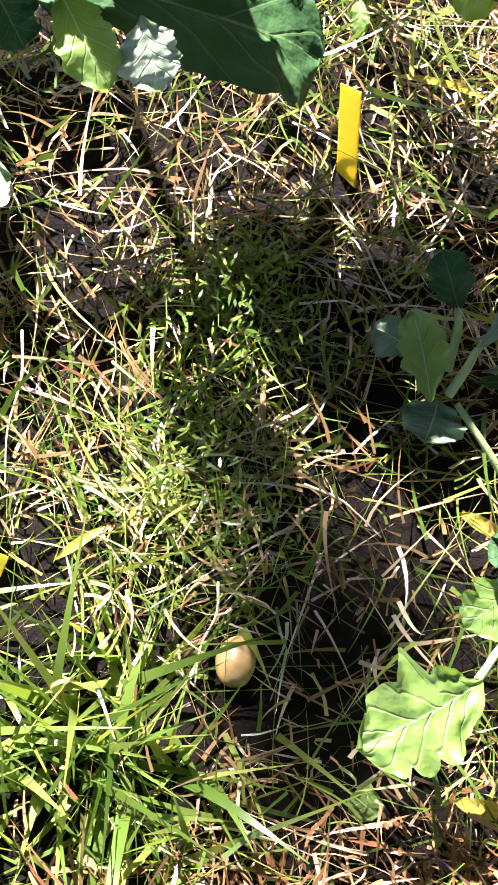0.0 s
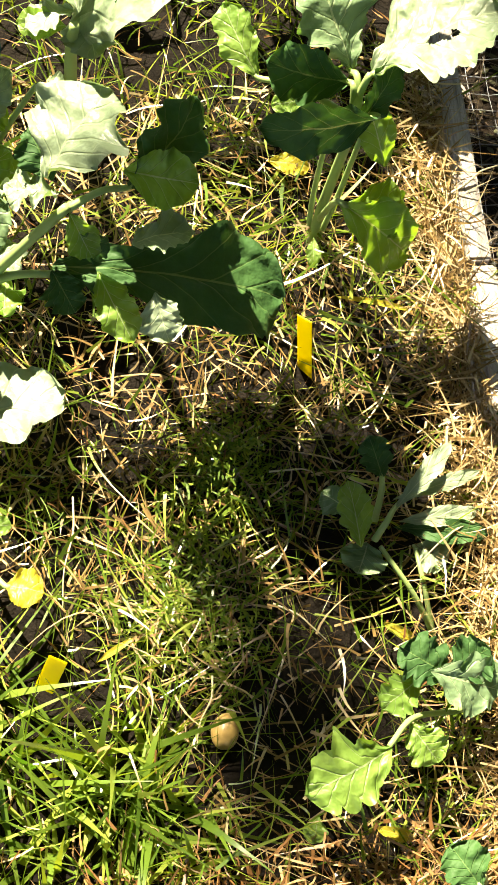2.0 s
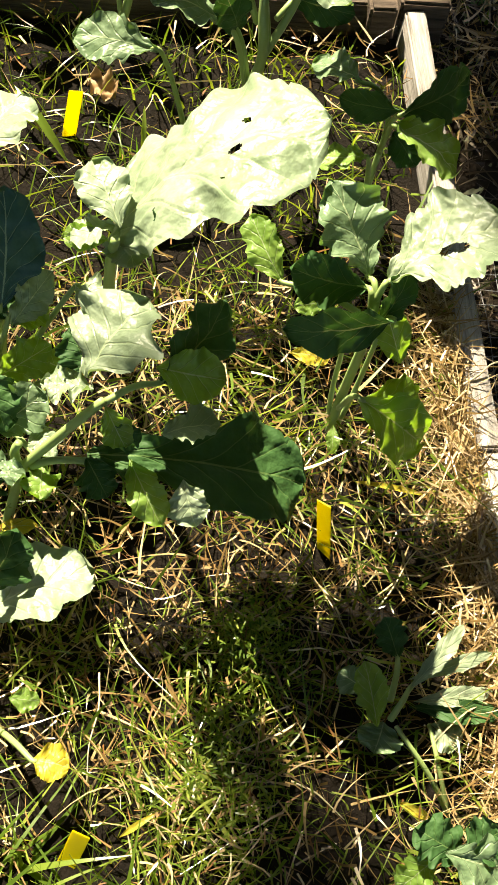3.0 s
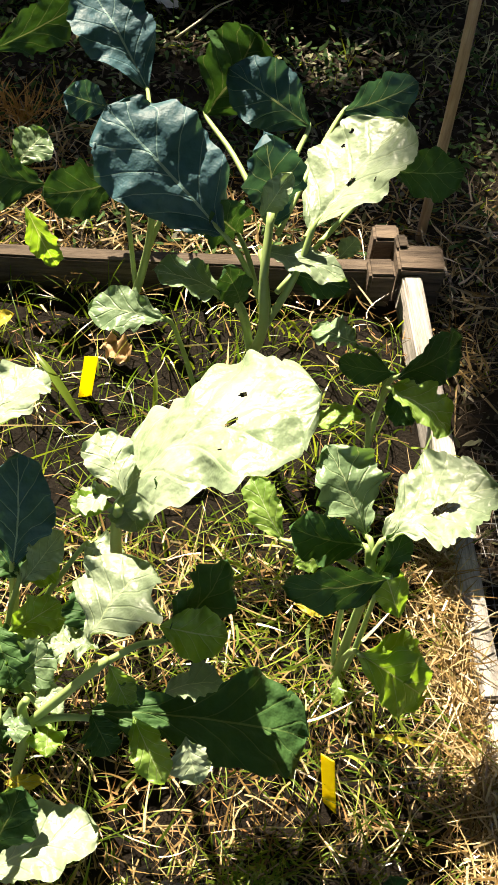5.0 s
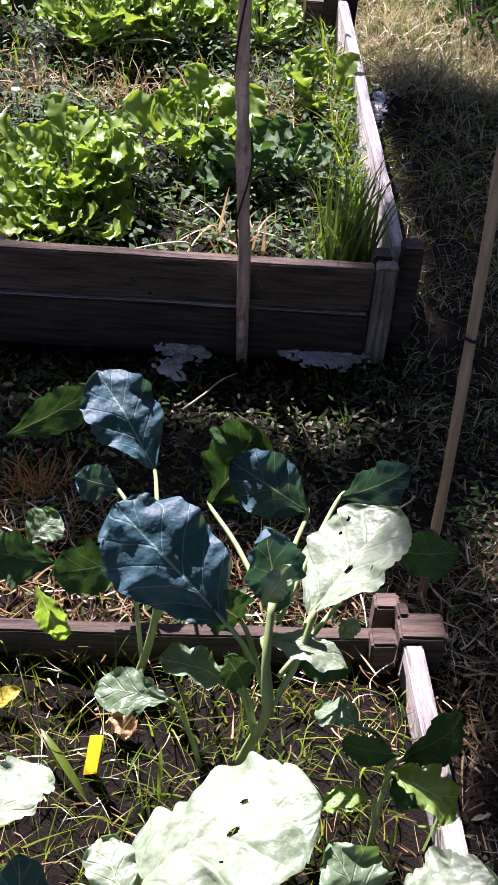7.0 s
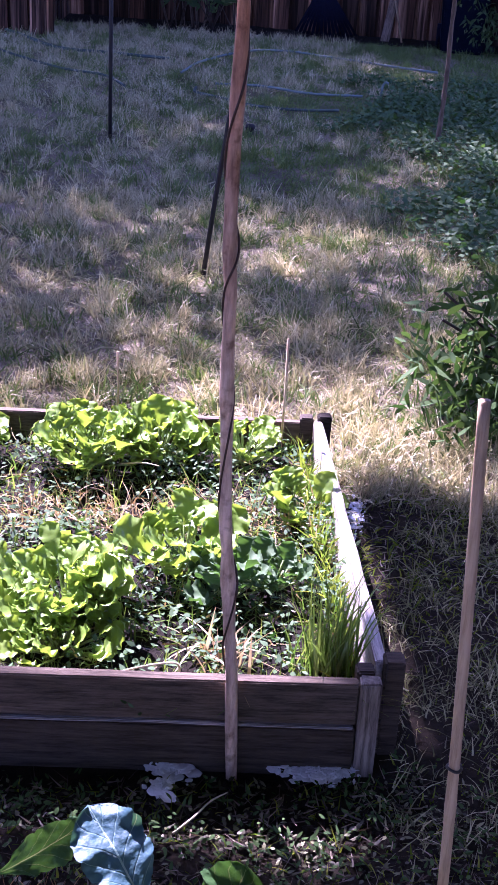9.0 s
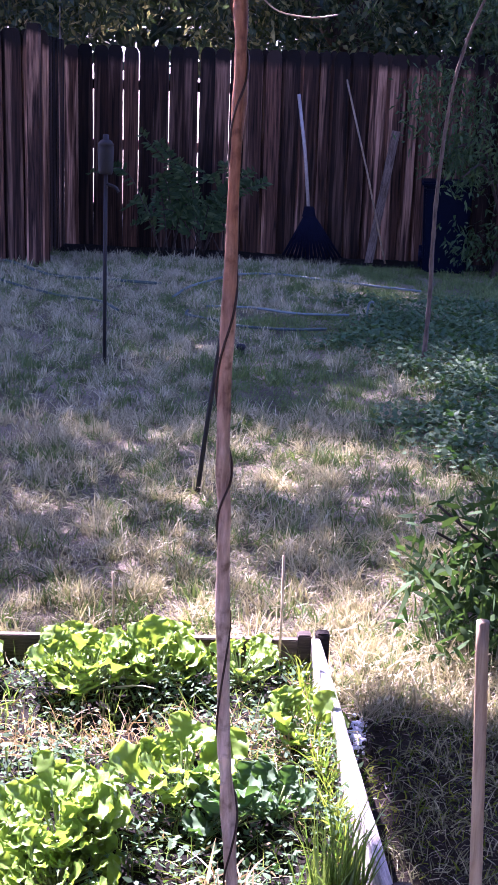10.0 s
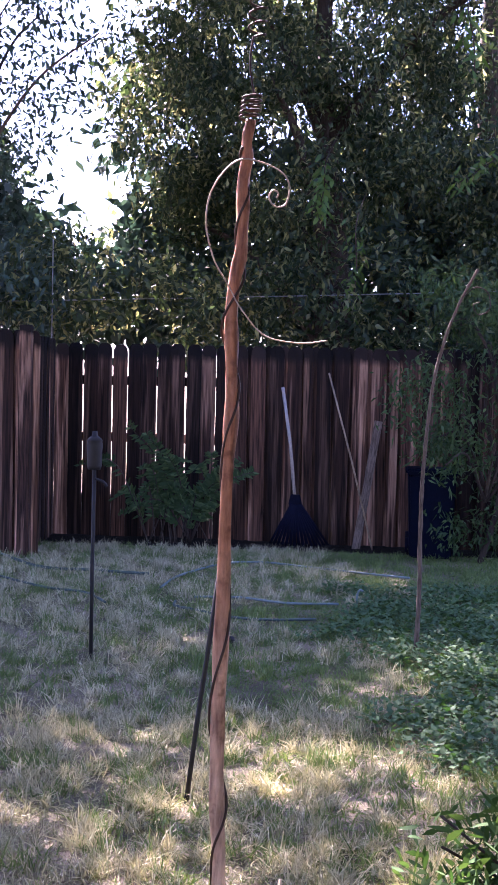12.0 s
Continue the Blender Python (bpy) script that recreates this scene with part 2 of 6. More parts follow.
TWIG = wood("dry_twig_bark", (0.10, 0.065, 0.045), (0.36, 0.27, 0.20), (12, 12, 2), 8, 0.8, 0.6)
def pole_wood():
    """A peeled branch, greyed towards its foot and red-brown towards its top."""
    n = Nodes("peeled_branch")
    vec = n.coords((9, 9, 1.6))
    streak = n.noise(7, 8, vec, 0.65)
    low = n.ramp(streak, (0.34, (0.27, 0.175, 0.125)), (0.66, (0.78, 0.60, 0.46)))
    high = n.ramp(streak, (0.34, (0.13, 0.045, 0.022)), (0.66, (0.50, 0.225, 0.110)))
    up = n.add("ShaderNodeSeparateXYZ")
    n.link(n.coords(), up.inputs[0])
    edge = n.math("ADD", up.outputs[2], n.math("MULTIPLY", n.noise(5, 4), 0.9))
    col = n.mix(n.ramp(n.math("MULTIPLY", edge, 0.4), (0.44, (0, 0, 0)), (0.76, (1, 1, 1))), low, high)
    spots = n.ramp(n.noise(38, 4), (0.30, (0.45, 0.40, 0.36)), (0.46, (1, 1, 1)))
    n.colour(n.mix(1.0, col, spots, "MULTIPLY")).gloss(0.55, 0.35)
    n.bump(n.math("ADD", streak, n.noise(30, 4)), 0.7, 0.004)
    return n.mat


BARK = pole_wood()
BAMBOO = wood("bamboo_cane", (0.36, 0.25, 0.15), (0.64, 0.50, 0.34), (20, 20, 1.5), 5, 0.45, 0.15)
TRUNK = wood("tree_bark", (0.03, 0.022, 0.017), (0.11, 0.085, 0.065), (10, 10, 1.5), 4, 0.9, 1.0)


def simple(name, colour, rough=0.5, metal=0.0, vary=0.25, scale=40, spec=0.5):
    n = Nodes(name)
    dark = tuple(c * (1 - vary) for c in colour)
    n.colour(n.ramp(n.noise(scale, 4), (0.35, dark), (0.65, colour))).gloss(rough, spec, metal)
    return n.mat


tag_nodes = Nodes("yellow_plastic")
tag_nodes.colour(tag_nodes.ramp(tag_nodes.noise(60, 4), (0.35, (0.84, 0.76, 0.004)), (0.65, (0.90, 0.84, 0.006)))).gloss(0.35)
tag_nodes.translucent(0.55, (0.95, 0.82, 0.003))
YELLOW_TAG = tag_nodes.mat
BLACK_METAL = simple("black_metal", (0.010, 0.009, 0.009), 0.75)
VINE_WIRE = simple("rusty_wire", (0.055, 0.030, 0.020), 0.6, 0.4)
PALE_WIRE = simple("pale_twisted_wire", (0.42, 0.33, 0.24), 0.5, 0.3)
HOSE_GREEN = simple("green_hose_rubber", (0.055, 0.095, 0.075), 0.6)
HOSE_BLUE = simple("blue_grey_hose_rubber", (0.15, 0.21, 0.19), 0.6)
BIN_BLUE = simple("blue_bin_plastic", (0.0025, 0.0045, 0.014), 0.7, spec=0.05)
RAKE_BLACK = simple("dark_rake_plastic", (0.005, 0.006, 0.018), 0.75, spec=0.08)
RAKE_HANDLE = simple("pale_rake_handle", (0.45, 0.40, 0.36), 0.5)
WHITE_LINT = simple("white_plaster_crumbs", (0.90, 0.90, 0.92), 0.8, 0, 0.2, 60)
POTATO = simple("potato_skin", (0.52, 0.35, 0.12), 0.35, 0, 0.35, 90)
TIE_BLACK = simple("black_tie", (0.01, 0.01, 0.01), 0.5)
LINE_GREY = simple("grey_cable", (0.30, 0.31, 0.33), 0.5)
FLOWER = simple("white_petals", (0.80, 0.80, 0.78), 0.6)

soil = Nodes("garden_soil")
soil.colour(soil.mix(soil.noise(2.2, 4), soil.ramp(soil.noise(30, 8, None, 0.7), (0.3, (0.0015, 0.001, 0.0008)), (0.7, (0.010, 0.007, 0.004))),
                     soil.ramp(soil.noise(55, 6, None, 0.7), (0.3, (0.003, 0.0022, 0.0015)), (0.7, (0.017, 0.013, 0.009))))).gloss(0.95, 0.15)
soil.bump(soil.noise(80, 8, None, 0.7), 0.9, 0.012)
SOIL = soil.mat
# Dark path soil, darkened further for the dappled shade over it.
path_earth = Nodes("shaded_trodden_earth")
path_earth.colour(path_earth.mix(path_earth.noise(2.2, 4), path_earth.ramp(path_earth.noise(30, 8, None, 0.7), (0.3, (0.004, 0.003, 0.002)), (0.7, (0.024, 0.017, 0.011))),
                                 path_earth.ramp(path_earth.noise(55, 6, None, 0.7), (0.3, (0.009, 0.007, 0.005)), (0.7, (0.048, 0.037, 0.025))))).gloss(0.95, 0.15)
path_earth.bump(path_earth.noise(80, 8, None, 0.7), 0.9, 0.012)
SHADED_EARTH = path_earth.mat
turf = Nodes("dry_turf")
turf.colour(turf.mix(turf.ramp(turf.noise(1.1, 4), (0.4, (0, 0, 0)), (0.6, (1, 1, 1))),
                     turf.ramp(turf.noise(170, 8, None, 0.8), (0.36, (0.075, 0.060, 0.038)), (0.66, (0.40, 0.34, 0.235))),
                     turf.ramp(turf.noise(170, 8, None, 0.8), (0.36, (0.020, 0.021, 0.012)), (0.7, (0.20, 0.18, 0.105))))).gloss(0.95, 0.15)
turf.bump(turf.noise(45, 8, None, 0.7), 0.9, 0.02)
TURF = turf.mat


# ---- builders ----
def mesh_of(name, verts, faces, mat, uvs=None, smooth=True):
    me = bpy.data.meshes.new(name)
    me.from_pydata([tuple(v) for v in verts], [], faces)
    me.materials.append(mat)
    if uvs is not None:
        layer = me.uv_layers.new(name="blade")
        index = np.zeros(len(me.loops), dtype=np.int32)
        me.loops.foreach_get("vertex_index", index)
        layer.data.foreach_set("uv", np.asarray(uvs, dtype=np.float32)[index].ravel())
    if smooth:
        me.polygons.foreach_set("use_smooth", np.ones(len(me.polygons), dtype=bool))
    me.update()
    return me


def part(name, me, parent=None, label=""):
    ob = new(name, me)
    ob.parent = parent
    if label:
        tagged(ob, label)
    return ob


def thing(name, label, category, at=(0, 0, 0), group="", kind=""):
    """An Empty at the thing's base; its parts are built in world places and hung under it."""
    ob = new(name)
    ob.location = at
    ob.empty_display_size = 0.05
    return tagged(ob, label, category, group, kind)


def under(ob, parent):
    ob.parent = parent
    ob.matrix_parent_inverse = Matrix.Translation(parent.location).inverted()
    return ob


def put(name, me, parent, label=""):
    """A part in world places under a thing that stands at its own base."""
    return under(part(name, me, None, label), parent)


def bevelled(verts_size, bevel=0.003, rough=0.0, seed=0, cuts=1):
    """A board of that size about its middle, with worn, bevelled edges."""
    bm = bmesh.new()
    bmesh.ops.create_cube(bm, size=1.0)
    bmesh.ops.scale(bm, vec=verts_size, verts=bm.verts)
    if cuts > 1:
        longest = max(range(3), key=lambda k: verts_size[k])
        edges = [e for e in bm.edges if abs((e.verts[0].co - e.verts[1].co)[longest]) > 1e-5]
        bmesh.ops.subdivide_edges(bm, edges=edges, cuts=cuts, use_grid_fill=True)
    bmesh.ops.bevel(bm, geom=[e for e in bm.edges if e.is_manifold and e.calc_face_angle(0) > 0.5], offset=bevel, segments=2, affect="EDGES")
    if rough:
        for v in bm.verts:
            v.co += rough * noise.noise_vector(v.co * 9 + Vector((seed * 3.7, seed, 0)))
    return bm


def bm_mesh(name, bm, mat, smooth=False):
    me = bpy.data.meshes.new(name)
    bm.to_mesh(me)
    bm.free()
    me.materials.append(mat)
    if smooth:
        me.polygons.foreach_set("use_smooth", np.ones(len(me.polygons), dtype=bool))
    return me


def board(name, a, b, thick, top, bottom, mat, parent, seed=0, label=""):
    """An upright board from a to b on plan, as a part with its grain along it."""
    a, b = Vector(a), Vector(b)
    way = b - a
    bm = bevelled((way.length, thick, top - bottom), 0.0025, 0.002, seed, 14)
    ob = part(name, bm_mesh(name, bm, mat), None, label)
    mid = (a + b) / 2
    ob.matrix_world = Matrix.Translation((mid.x, mid.y, (top + bottom) / 2)) @ Matrix.Rotation(math.atan2(way.y, way.x), 4, "Z")
    basis = ob.matrix_world.copy()
    ob.parent = parent
    ob.matrix_basis = Matrix.Translation(parent.location).inverted() @ basis
    return ob


def bezier(points, steps):
    """A smooth line through the points."""
    pts = [Vector(p) for p in points]
    pts = [2 * pts[0] - pts[1]] + pts + [2 * pts[-1] - pts[-2]]
    out = []
    for i in range(1, len(pts) - 2):
        p0, p1, p2, p3 = pts[i - 1:i + 3]
        for k in range(steps):
            t = k / steps
            out.append(0.5 * (2 * p1 + (p2 - p0) * t + (2 * p0 - 5 * p1 + 4 * p2 - p3) * t * t + (3 * p1 - p0 - 3 * p2 + p3) * t ** 3))
    return out + [pts[-2]]


def tube(name, line, radius, mat, sides=8, rough=0.0, seed=0):
    """A round rod along a line; radius is a number or a function of the way along it (0 to 1)."""
    line = [Vector(p) for p in line]
    verts, faces = [], []
    axis = Vector((0.31, 0.95, 0.11))
    for i, p in enumerate(line):
        way = (line[min(i + 1, len(line) - 1)] - line[max(i - 1, 0)]).normalized()
        a = (axis - way * axis.dot(way)).normalized()
        axis = a
        b = way.cross(a)
        s = i / (len(line) - 1)
        r = radius(s) if callable(radius) else radius
        for k in range(sides):
            w = 2 * math.pi * k / sides
            rr = r * (1 + rough * noise.noise(Vector((math.cos(w) * 2 + seed, math.sin(w) * 2, s * 30))))
            verts.append(p + rr * (math.cos(w) * a + math.sin(w) * b))
    n = len(line)
    for i in range(n - 1):
        for k in range(sides):
            k2 = (k + 1) % sides
            faces.append((i * sides + k, i * sides + k2, (i + 1) * sides + k2, (i + 1) * sides + k))
    faces.append(tuple(reversed(range(sides))))
    faces.append(tuple(range((n - 1) * sides, n * sides)))
    return mesh_of(name, verts, faces, mat)


def blade_sheet(name, root, way, up, length, width, bend, mat, segs=3, taper=1.0):
    """Many blades in one mesh: roots, headings, lengths and so on are arrays."""
    n = len(root)
    side = np.cross(way, up)
    side /= np.linalg.norm(side, axis=1, keepdims=True) + 1e-9
    cols = []
    for k in range(segs + 1):
        s = k / segs
        mid = root + way * (length * s)[:, None] + bend * (s * s * length)[:, None]
        w = width * (1 - taper * s ** 1.6) * 0.5
        w = np.maximum(w, width * 0.04)
        cols.append(mid - side * w[:, None])
        cols.append(mid + side * w[:, None])
    verts = np.stack(cols, axis=1).reshape(-1, 3)
    per = 2 * (segs + 1)
    base = (np.arange(n) * per)[:, None, None]
    quad = np.array([[2 * k, 2 * k + 1, 2 * k + 3, 2 * k + 2] for k in range(segs)])[None]
    quads = (base + quad).reshape(-1, 4)
    me = bpy.data.meshes.new(name)
    me.vertices.add(len(verts))
    me.vertices.foreach_set("co", verts.astype(np.float32).ravel())
    me.loops.add(quads.size)
    me.loops.foreach_set("vertex_index", quads.astype(np.int32).ravel())
    me.polygons.add(len(quads))
    me.polygons.foreach_set("loop_start", np.arange(0, quads.size, 4, dtype=np.int32))
    me.polygons.foreach_set("loop_total", np.full(len(quads), 4, dtype=np.int32))
    me.polygons.foreach_set("use_smooth", np.ones(len(quads), dtype=bool))
    me.materials.append(mat)
    me.update(calc_edges=True)
    me.validate()
    return me


def unit(a):
    return a / (np.linalg.norm(a, axis=1, keepdims=True) + 1e-9)


def grass(name, rng, xy, z, length, width, lean, mat, label, category, flat=0.0, droop=0.5, segs=3):
    """Standing or lying blades on the ground: one thing that nobody could count."""
    n = len(xy)
    root = np.column_stack([xy, np.full(n, z) if np.isscalar(z) else z])
    turn = rng.uniform(0, 2 * np.pi, n)
    tilt = np.abs(rng.normal(0, lean, n)) if not flat else rng.uniform(1.15, 1.62, n)
    way = np.column_stack([np.sin(tilt) * np.cos(turn), np.sin(tilt) * np.sin(turn), np.cos(tilt)])
    up = unit(rng.normal(0, 1, (n, 3)) * np.array([1, 1, 0.25]) + np.array([0, 0, flat * 1.4]))
    ll = length * rng.uniform(0.45, 1.25, n)
    bend = np.column_stack([np.cos(turn), np.sin(turn), -np.ones(n)]) * rng.uniform(0.0, droop, n)[:, None]
    if flat:
        root[:, 2] += rng.uniform(0.0, flat * 0.038, n)
        bend = unit(rng.normal(0, 1, (n, 3))) * rng.uniform(0, droop, n)[:, None] * np.array([1, 1, 0.3])
    ww = width * rng.uniform(0.6, 1.3, n)
    ob = new(name, blade_sheet(name, root, way, up, ll, ww, bend, mat, segs))
    return tagged(ob, label, category, kind="stuff")


def leaf_mesh(name, base, tip, width, face, mat, seed, lobes=0.25, cup=0.12, arch=0.10, wave=0.15, holes=(), shape=0.62, neck=0.0, tooth=0.0, halves=None, nu=16, nv=54):
    """A broad leaf from its base to its tip: lobed margin, curved midrib, folded halves and a crinkled surface."""
    base, tip = Vector(base), Vector(tip)
    along = tip - base
    length = along.length
    along.normalize()
    face = Vector(face)
    normal = (face - along * face.dot(along)).normalized()
    across = along.cross(normal)
    verts, uvs, faces = [], [], []
    rnd = random.Random(seed)
    p1, p2, p3 = rnd.uniform(0, 9), rnd.uniform(0, 9), rnd.uniform(0, 9)
    for i in range(nv + 1):
        s = i / nv
        peak = 0.30 + 0.40 * shape
        if s > peak:
            body = math.sqrt(max(0.0, 1 - ((s - peak) / (1 - peak)) ** 1.9))
        else:
            body = 0.10 + 0.90 * math.sin(0.5 * math.pi * s / peak) ** 1.05
        if neck:
            body *= 1 - neck * (1 - min(1.0, s / 0.45)) ** 0.8 
        for j in range(nu + 1):
            u = 2 * j / nu - 1
            sign = 1 if u > 0 else -1
            edge = 1 + lobes * (0.9 * noise.noise(Vector((s * 4.0 + p1, sign * 3 + p2, 0))) + 0.75 * noise.noise(Vector((s * 9 + p2, sign * 5, p3))))
            if tooth:
                edge += tooth * (abs(math.sin(s * 12 + 1.5 * noise.noise(Vector((s * 3, sign * 2, p2))) + p1 + sign)) ** 0.55 - 0.7)
            edge += (0.035 + 0.11 * lobes) * (abs(math.sin(s * 34 + 3.0 * noise.noise(Vector((s * 5, sign, p1))) + p3 + sign)) ** 0.6 - 0.6)
            if neck and s < 0.5:
                edge *= 1 + 0.40 * neck * math.sin(s * 38 + p1 + sign)
            if halves:
                row = halves[0 if sign < 0 else 1]
                q = s * (len(row) - 1)
                k = min(int(q), len(row) - 2)
                f = q - k
                f = f * f * (3 - 2 * f)
                body = row[k] * (1 - f) + row[k + 1] * f
                if s > 0.9:
                    body = max(body, row[-2] * math.sqrt(max(0.0, 1 - ((s - 0.875) / 0.125) ** 2)))
                edge = 1 + 0.5 * (edge - 1)
            half = 0.5 * width * body * max(0.08, edge)
            x = u * half
            rim = abs(u) ** 2.2
            lift = cup * width * (u * u) * 0.5 + arch * length * 4 * s * (1 - s)
            lift += wave * width * rim * math.sin(s * 17 + sign * 1.7 + p2) * 0.5
            lift += wave * width * rim * 0.16 * math.sin(s * 41 + sign * 2.3 + 4 * noise.noise(Vector((s * 4, sign, p3))))
            lift += 0.016 * width * noise.noise(Vector((u * 5 + p1, s * 7, p3)))
            lift += wave * width * 0.30 * noise.noise(Vector((u * 2.6 + p3, s * 6, p1))) + 0.10 * wave * width * noise.noise(Vector((u * 8, s * 18, p2)))
            lift -= 0.014 * width * math.exp(-(u * 9) ** 2)
            reach = s * length + 0.06 * length * (u * u) * (0.5 - s)
            verts.append(base + along * reach + across * x + normal * lift)
            uvs.append((u, s))
    for i in range(nv):
        for j in range(nu):
            u, s = 2 * (j + 0.5) / nu - 1, (i + 0.5) / nv
            if any((u - hu) ** 2 + ((s - hs) * 1.6) ** 2 < hr * hr for hu, hs, hr in holes):
                continue
            k = i * (nu + 1) + j
            faces.append((k, k + 1, k + nu + 2, k + nu + 1))
    return mesh_of(name, verts, faces, mat, uvs)


TOWARD = (0.1, -0.55, 0.83)

# ---- ground ----
def ground_height(x, y):
    return 0.012 * noise.noise(Vector((x * 2.3, y * 2.3, 0))) + 0.006 * noise.noise(Vector((x * 9, y * 9, 4)))


def sheet(name, x0, x1, y0, y1, nx, ny, height, mat):
    verts = [(x0 + (x1 - x0) * i / nx, y0 + (y1 - y0) * j / ny, 0) for j in range(ny + 1) for i in range(nx + 1)]
    verts = [(x, y, height(x, y)) for x, y, _ in verts]
    faces = [(j * (nx + 1) + i, j * (nx + 1) + i + 1, (j + 1) * (nx + 1) + i + 1, (j + 1) * (nx + 1) + i) for j in range(ny) for i in range(nx)]
    return mesh_of(name, verts, faces, mat)


def yard(x, y):
    near = max(0.0, 1 - max(0, abs(x) - 5) / 3 - max(0, abs(y - 5) - 9) / 3)
    return ground_height(x, y) * min(1, near) - 0.012


ground_mesh = sheet("ground", -8, 8, -3, 16, 120, 150, yard, TURF)
bm = bmesh.new()
bm.from_mesh(ground_mesh)
outer = [e for e in bm.edges if e.is_boundary]
ring = bmesh.ops.extrude_edge_only(bm, edges=outer)
for v in [g for g in ring["geom"] if isinstance(g, bmesh.types.BMVert)]:
    v.co = Vector((v.co.x * 150, (v.co.y - 5) * 150, -0.012))
bm.to_mesh(ground_mesh)
bm.free()
tagged(new("ground", ground_mesh), "bare dry yard ground with thin yellowed turf", "ground", kind="structure")

def bare_earth(x, y):
    rim = min(x + 2.2, 2.2 - x, y + 1.5, 3.35 - y) + 0.30 * noise.noise(Vector((x * 1.7, y * 1.7, 9)))
    return ground_height(x, y) - 0.007 - 0.02 * max(0.0, 1 - max(0.0, rim) / 0.25)


earth = sheet("bare_earth", -2.2, 2.2, -1.5, 3.35, 90, 100, bare_earth, SHADED_EARTH)
tagged(new("bare_earth", earth), "trodden earth between the raised beds, coloured darker for its shade", "ground", kind="structure")

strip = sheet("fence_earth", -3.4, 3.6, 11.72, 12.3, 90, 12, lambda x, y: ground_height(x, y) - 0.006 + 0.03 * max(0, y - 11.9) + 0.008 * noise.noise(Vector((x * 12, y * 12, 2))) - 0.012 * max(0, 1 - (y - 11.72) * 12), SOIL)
tagged(new("fence_earth", strip), "dark strip along the foot of the fence", "ground", kind="structure")

# ---- raised bed with collards (front) and raised bed with greens (behind) ----
CORNER = Vector((0.250, 1.343))
ALONG = Vector((0.228, -0.974))
LEFTWARD = Vector((-0.983, -0.183))
bed_a = thing("raised_bed", "low raised bed of weathered grey boards with slotted wooden corner blocks", "raised bed", (CORNER.x, CORNER.y, 0))


def plan(o, *steps):
    p = Vector((o[0], o[1]))
    for d, n in steps:
        p = p + Vector(d) * n
    return (p.x, p.y, 0)


board("side_board", plan(CORNER, (ALONG, 0.015)), plan(CORNER, (ALONG, 0.60)), 0.025, 0.070, -0.03, GREY_WOOD, bed_a, 1)
board("side_board", plan(CORNER, (ALONG, 0.604), (LEFTWARD, -0.004)), plan(CORNER, (ALONG, 2.2), (LEFTWARD, -0.006)), 0.026, 0.066, -0.03, GREY_WOOD, bed_a, 2)
board("end_board", plan(CORNER, (LEFTWARD, 0.030)), plan(CORNER, (LEFTWARD, 1.5)), 0.022, 0.071, -0.03, BROWN_WOOD, bed_a, 3)


def joint_block(parent, at, size, top, turn, mat, seed, name="corner_block"):
    bm = bevelled((size[0], size[1], top + 0.03), 0.0035, 0.002, seed, 3)
    ob = part(name, bm_mesh(name, bm, mat), None)
    ob.parent = parent
    ob.matrix_basis = Matrix.Translation(Vector((at[0], at[1], top / 2 - 0.015)) - parent.location) @ Matrix.Rotation(turn, 4, "Z")
    return ob


for k, (x, y, wide, deep) in enumerate(((0.213, 1.391, 0.034, 0.030), (0.262, 1.354, 0.062, 0.046), (0.213, 1.322, 0.034, 0.032), (0.234, 1.374, 0.016, 0.026))):
    joint_block(bed_a, (x, y), (wide, deep), 0.078 + 0.002 * k, 0.185 + 0.02 * k, BROWN_WOOD, k)

POST = Vector((0.151, 2.036))
FRONT_LEFT = Vector((-0.988, -0.150))
BACKWARD = Vector((-0.188, 0.982))
bed_b = thing("raised_bed", "raised bed of two stacked weathered boards, full of leafy greens", "raised bed", (POST.x, POST.y, 0))
for top, bottom, s in ((0.182, 0.097, 4), (0.093, -0.01, 5)):
    proud = 0.0 if s == 4 else -0.007
    board("front_board", plan(POST, (FRONT_LEFT, 0.02), (BACKWARD, proud)), plan(POST, (FRONT_LEFT, 1.3), (BACKWARD, proud)), 0.024, top, bottom, DARK_BOARD if s == 4 else BROWN_WOOD, bed_b, s)
    if s == 5:
        # Pale strip added to draw the skylit upper edge of the lower board.
        board("edge_strip", plan(POST, (FRONT_LEFT, 0.025), (BACKWARD, -0.013)), plan(POST, (FRONT_LEFT, 1.3), (BACKWARD, -0.013)), 0.012, 0.097, 0.0935, GREY_WOOD, bed_b, 15, "pale strip added as the lower board's lit upper edge")
    board("side_board", plan(POST, (BACKWARD, 0.065), (FRONT_LEFT, -0.030)), plan(POST, (BACKWARD, 1.10), (FRONT_LEFT, -0.026)), 0.021, top, bottom, GREY_WOOD, bed_b, s + 2)
    board("back_board", plan(POST, (BACKWARD, 1.12), (FRONT_LEFT, 0.01)), plan(POST, (BACKWARD, 1.12), (FRONT_LEFT, 1.3)), 0.022, top - 0.01, bottom, BROWN_WOOD, bed_b, s + 4)
joint_block(bed_b, plan(POST, (BACKWARD, -0.006)), (0.036, 0.030), 0.192, 0.15, POST_WOOD, 7, "corner_post")
joint_block(bed_b, plan(POST, (BACKWARD, 0.058), (FRONT_LEFT, -0.050)), (0.036, 0.040), 0.196, 0.17, BROWN_WOOD, 8, "corner_post")
joint_block(bed_b, plan(POST, (BACKWARD, 0.036), (FRONT_LEFT, 0.004)), (0.032, 0.032), 0.188, 0.17, BROWN_WOOD, 9, "corner_post")
joint_block(bed_b, plan(POST, (BACKWARD, 1.12), (FRONT_LEFT, -0.045)), (0.034, 0.034), 0.190, 0.15, BROWN_WOOD, 10, "corner_post")
